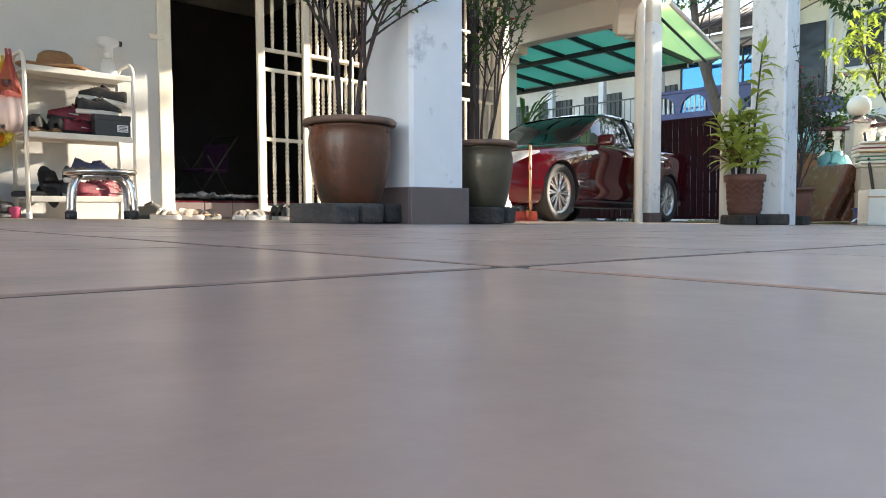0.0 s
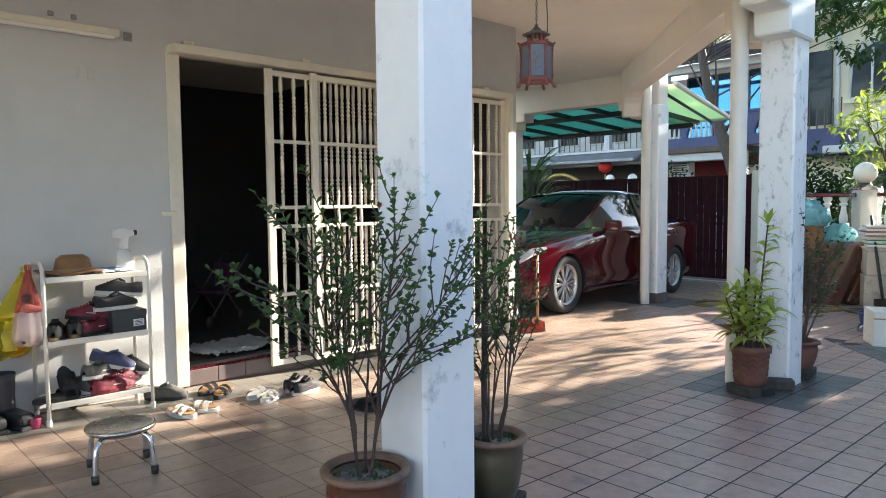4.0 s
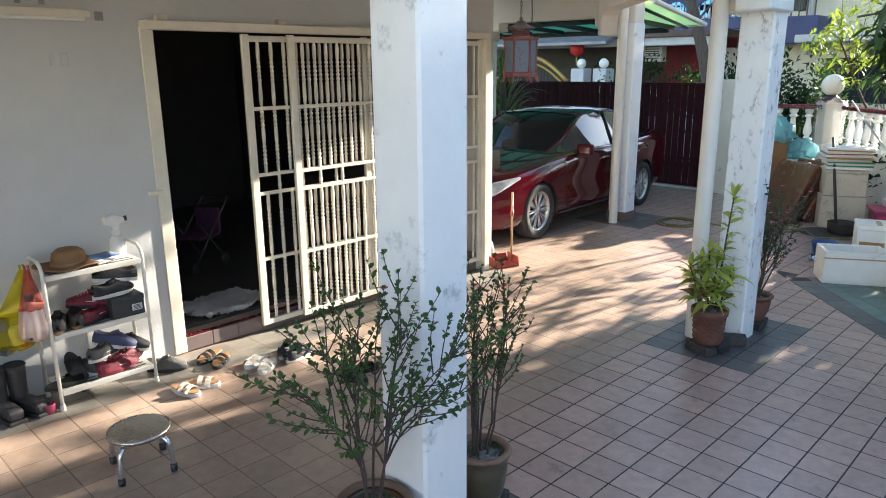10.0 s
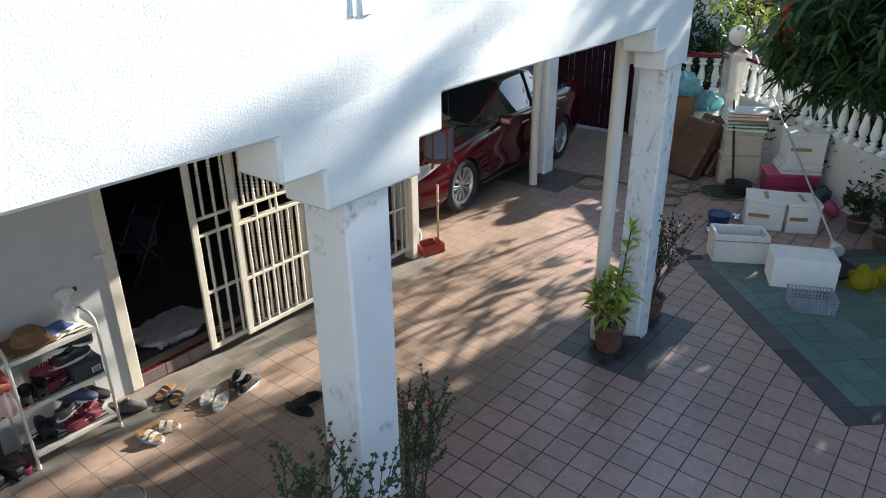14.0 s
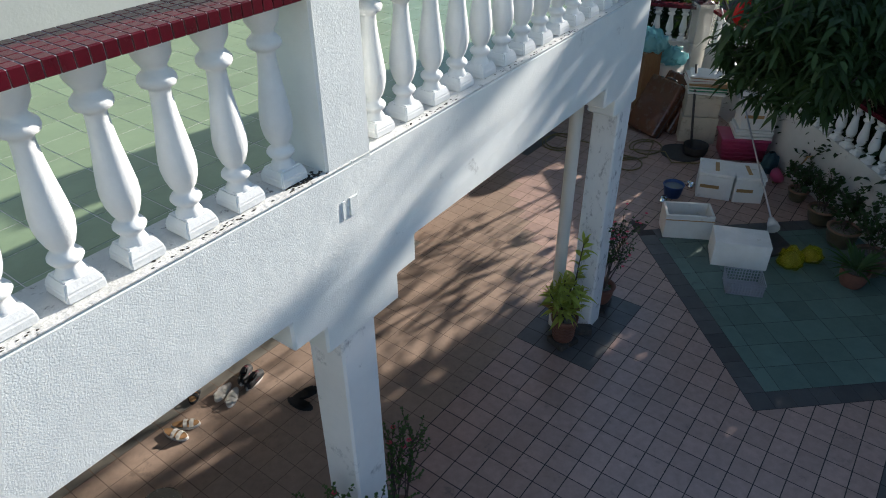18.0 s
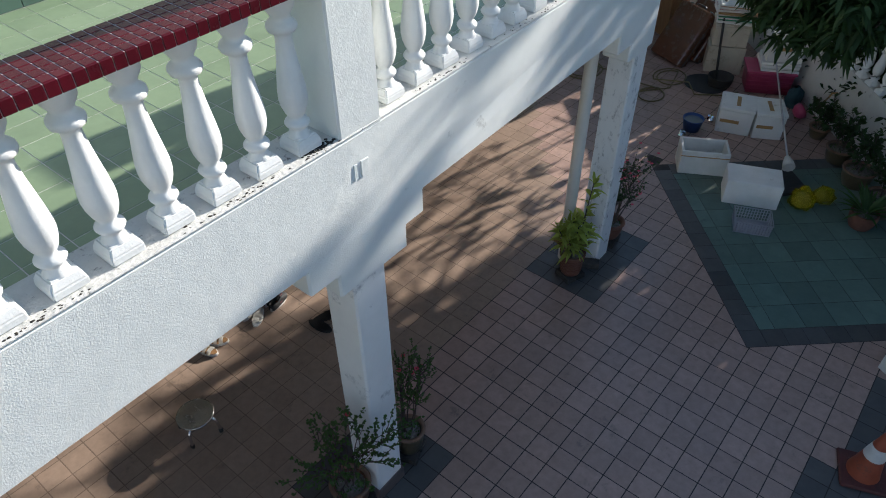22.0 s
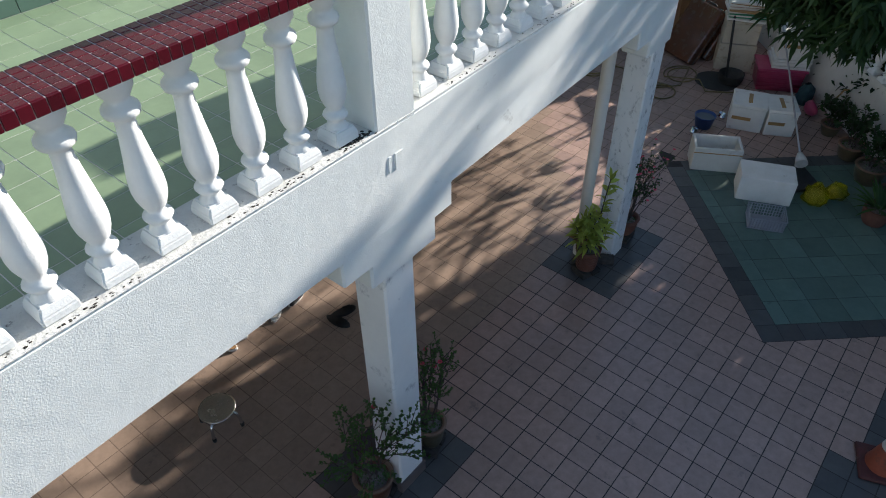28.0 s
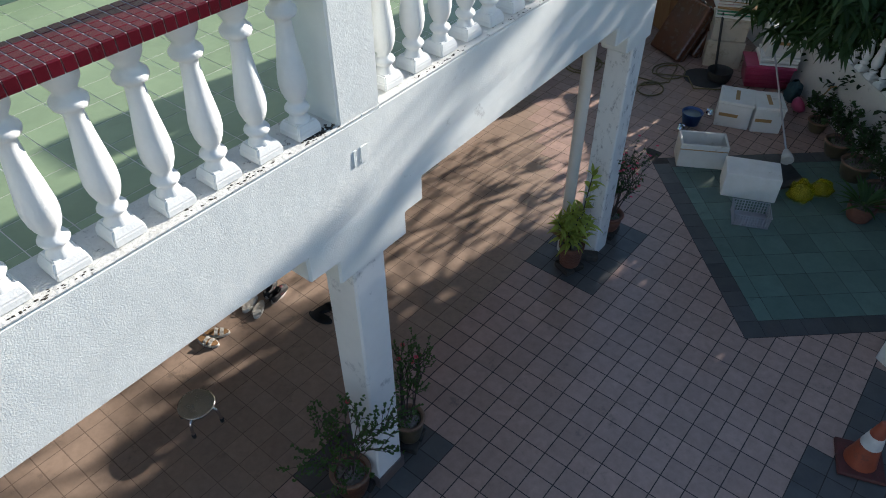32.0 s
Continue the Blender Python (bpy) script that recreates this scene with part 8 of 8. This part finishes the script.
for k in range(110):
    a = rng.uniform(0, 6.28)
    leaf(lv, (0.15 * math.cos(a), 0.15 * math.sin(a), rng.uniform(0.5, 1.9)), (math.cos(a), math.sin(a), rng.uniform(0.8, 2.5)), rng.uniform(0.9, 1.4), 0.06, 0, 0.55, 5)
part("leaves", lv, M["leaf"], pm, "long strap leaves")
part("trunk", bm_lathe([(0.09, 0), (0.07, 0.9), (0.05, 1.9), (0, 1.9)], 10), M["bark"], pm)
make_car(M["car_white"], pose(14.9, 6.0, -0.3, 0, 0, 92) @ Matrix.Scale(1.15, 4), "white saloon car parked on the street beyond the gate")
# unseen walls added to close the yard; the south one holds back skylight
structure("wall_yard_west", bm_box(0.2, 14, 2.3, (-6.9, -0.2, -0.5)), M["white_wall"], "unseen plain white wall added to close the yard", "wall")
structure("wall_yard_south", bm_box(16, 0.2, 4.2, (1.0, -6.0, -0.5)), M["white_wall"], "unseen plain white wall added to close the yard", "wall")

# ---- tiles, laid last ----
# handrail mosaic: five rows on top and one down the front
tm = mesh_of("mosaic_tile", bm_box(0.0398, 0.0441, 0.006, (0, 0, 0), 0.0018), M["tile_red"])
tf = mesh_of("mosaic_tile", bm_box(0.0398, 0.006, 0.0465, (0, 0, 0), 0.0018), M["tile_red"])
for rail, x0, x1 in rails:
    near = x0 < 0
    rest = bmesh.new()
    for i in range(int((x1 - x0) / 0.0425)):
        x = x1 - 0.0213 - 0.0425 * i
        for j in range(6):
            if j < 5:
                place, me = (x, BY + bend(x) - 0.117 + 0.0234 + 0.0468 * j, RAIL_HI - 0.006), tm
            else:
                place, me = (x, BY + bend(x) - 0.117 - 0.003, RAIL_LO + 0.002), tf
            if near and x > -0.45:
                o = new("mosaic_tile", me)
                o.parent = rail
                o.matrix_basis = pose(*place)
            elif j < 5:
                bm_simple(rest, place, 0.0398, 0.0441, 0.006)
            else:
                bm_simple(rest, place, 0.0398, 0.006, 0.0465)
    if rest.verts:
        tagged(part("mosaic_tiles", rest, M["tile_red"], rail), kind="stuff")
    else:
        rest.free()

# balcony floor tiles and green skirting
bt_near, bt_far = mesh_of("tile", tile_bm(0.195), M["tile_pale"]), bmesh.new()
bf = bpy.context.scene.objects["balcony_floor"]
for i in range(52):
    for j in range(14):
        x, y = -5.0 + 0.2 * i + 0.1, BEAM_Y + 0.24 + 0.1 + 0.2 * j
        if y > WALL_Y or (x > 5.0 and y < 2.15 + (x - 5.0) * 0.86):
            continue
        if y > WALL_Y - 0.11:
            y1 = WALL_Y - 0.014
            if y1 - y + 0.0975 > 0.02:
                tile_into(bt_far, [(x - 0.0975, y - 0.0975), (x + 0.0975, y - 0.0975), (x + 0.0975, y1), (x - 0.0975, y1)], lambda q: BALC)
        elif -0.3 < x < 4.2:
            o = new("tile", bt_near)
            o.parent = bf
            o.matrix_basis = pose(x, y, BALC)
        else:
            tile_into(bt_far, [(x - 0.0975, y - 0.0975), (x + 0.0975, y - 0.0975), (x + 0.0975, y + 0.0975), (x - 0.0975, y + 0.0975)], lambda q: BALC)
tagged(part("tiles", bt_far, M["tile_pale"], bf), kind="stuff")
uw = bpy.context.scene.objects["wall_upper"]
skm = mesh_of("skirting_tile", bm_box(0.196, 0.012, 0.1, (0, 0, 0), 0.003), M["tile_skirt"])
for i in range(50):
    o = new("skirting_tile", skm)
    o.parent = uw
    o.matrix_basis = pose(-4.9 + 0.2 * i, WALL_Y - 0.004, BALC)

# porch and yard tiles
fl, yd = bpy.context.scene.objects["floor_bed"], bpy.context.scene.objects["yard_bed"]
BED = Vector((4.82, 0.33))
bu, bv = Vector((math.cos(radians(43)), math.sin(radians(43)))), Vector((math.sin(radians(43)), -math.cos(radians(43))))


def bed_uv(x, y):
    q = Vector((x, y)) - BED
    return q.dot(bu), q.dot(bv)


def in_bed(x, y):
    u, v = bed_uv(x, y)
    return 0 < u < 2.92 and v > 0


def is_dark(x, y):
    if 1.315 < x < 2.29 and 1.70 < y < 2.48:
        return True
    if 4.435 < x < 5.605 and 1.70 < y < 2.48:
        return True
    if 7.89 < x < 8.89 and 4.5 < y < 5.3:
        return True
    if (x < 4.09 and -1.1 < y < -0.5) or (4.09 < x < 5.3 and -1.3 < y < -0.7):
        return True
    return False


tile_me = {k: mesh_of("tile", tile_bm(0.1865), M[k]) for k in ("tile", "tile_dark")}
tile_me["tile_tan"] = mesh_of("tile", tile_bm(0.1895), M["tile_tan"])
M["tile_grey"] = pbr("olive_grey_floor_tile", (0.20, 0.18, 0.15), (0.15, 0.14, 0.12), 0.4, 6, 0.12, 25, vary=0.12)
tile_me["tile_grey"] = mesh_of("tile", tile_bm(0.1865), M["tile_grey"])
for k in ("tile", "tile_dark", "tile_grey", "tile_tan"):
    per_island(k, 0.1)
far = {k: bmesh.new() for k in ("tile", "tile_dark", "tile_grey", "tile_tan")}
half = 0.1865 / 2
for i in range(-47, 58):
    for j in range(-39, 50):
        x, y = 2.285 + PITCH * (i + 0.5), 1.676 + PITCH * (j + 0.5)
        if x < -6.8 or x > 13.3 or y < -5.8 or y > 11:
            continue
        if y > WALL_Y - 0.02 and x < 5.4:
            continue
        corners = [(x - half, y - half), (x + half, y - half), (x + half, y + half), (x - half, y + half)]
        if y + half > WALL_Y and x < 5.5:
            corners = [(a, min(b, WALL_Y - 0.004)) for a, b in corners]
        ins = [in_bed(*q) for q in corners]
        if all(ins):
            continue
        # past the boundary wall there is the street
        off = (Vector((x, y, 0)) - B0).dot(BN)
        if off < -0.1 or x > GX + 0.3:
            continue
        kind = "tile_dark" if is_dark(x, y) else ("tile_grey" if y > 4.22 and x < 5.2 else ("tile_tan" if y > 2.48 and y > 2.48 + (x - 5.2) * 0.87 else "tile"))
        if any(ins):
            cu_, cv_ = bed_uv(x, y)
            if cv_ < 0.12 and cu_ > 0:
                poly = clip_poly(corners, lambda q: -0.004 - bed_uv(*q)[1])
            elif cu_ > 2.8:
                poly = clip_poly(corners, lambda q: bed_uv(*q)[0] - 2.924)
            else:
                poly = clip_poly(corners, lambda q: -0.004 - bed_uv(*q)[0])
            if len(poly) > 2:
                tile_into(far[kind], poly, fz)
        elif -0.2 < x < 3.0 and 0.15 < y < 3.4:
            o = new("tile", tile_me[kind])
            o.parent = fl if y > 2.48 else yd
            o.matrix_basis = pose(x, y, fz(x) + 0.00018 * math.sin(i * 12.9 + j * 7.1), 0, 1.031 + 0.02 * math.sin(i * 3.1 + j), 0.12 * math.sin(j * 5.7 + i))
        else:
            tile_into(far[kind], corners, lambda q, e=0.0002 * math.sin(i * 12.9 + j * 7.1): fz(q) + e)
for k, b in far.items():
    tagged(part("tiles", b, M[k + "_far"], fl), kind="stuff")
# green bed: slate border and green tiles set on the diagonal
bed = structure("tile_bed", sloped([tuple(BED + bu * u_ + bv * v_) for u_, v_ in ((0, 0), (0, 2.6), (2.92, 2.6), (2.92, 0))], -0.004, 0.02), M["grout_dark"], "green tiled bed with a slate border, laid on the diagonal", "floor")


def bed_tile(u0, v0, u1, v1, b):
    g_ = 0.003
    tile_into(b, [tuple(BED + bu * q[0] + bv * q[1]) for q in ((u0 + g_, v0 + g_), (u0 + g_, v1 - g_), (u1 - g_, v1 - g_), (u1 - g_, v0 + g_))][::-1], lambda q: fz(q) + 0.0015)


def bed_part(u0, v0, u1, v1, key):
    b = bmesh.new()
    bed_tile(u0, v0, u1, v1, b)
    part("tile", b, M[key], bed)


for k in range(14):
    bed_part(0.2 * k, 0, 0.2 * k + 0.2, 0.2, "tile_dark")
    if 0.2 + 0.2 * k < 2.5:
        bed_part(0, 0.2 + 0.2 * k, 0.2, 0.4 + 0.2 * k, "tile_dark")
        bed_part(2.72, 0.2 + 0.2 * k, 2.92, 0.4 + 0.2 * k, "tile_dark")
for a in range(9):
    for b_ in range(9):
        u0, u1 = 0.2 + 0.3 * a, min(0.5 + 0.3 * a, 2.72)
        v0, v1 = (0.2, 0.35) if b_ == 0 else (0.05 + 0.3 * b_, 0.35 + 0.3 * b_)
        if u1 - u0 > 0.03 and v0 < 2.5:
            bed_part(u0, v0, u1, v1, "tile_green")
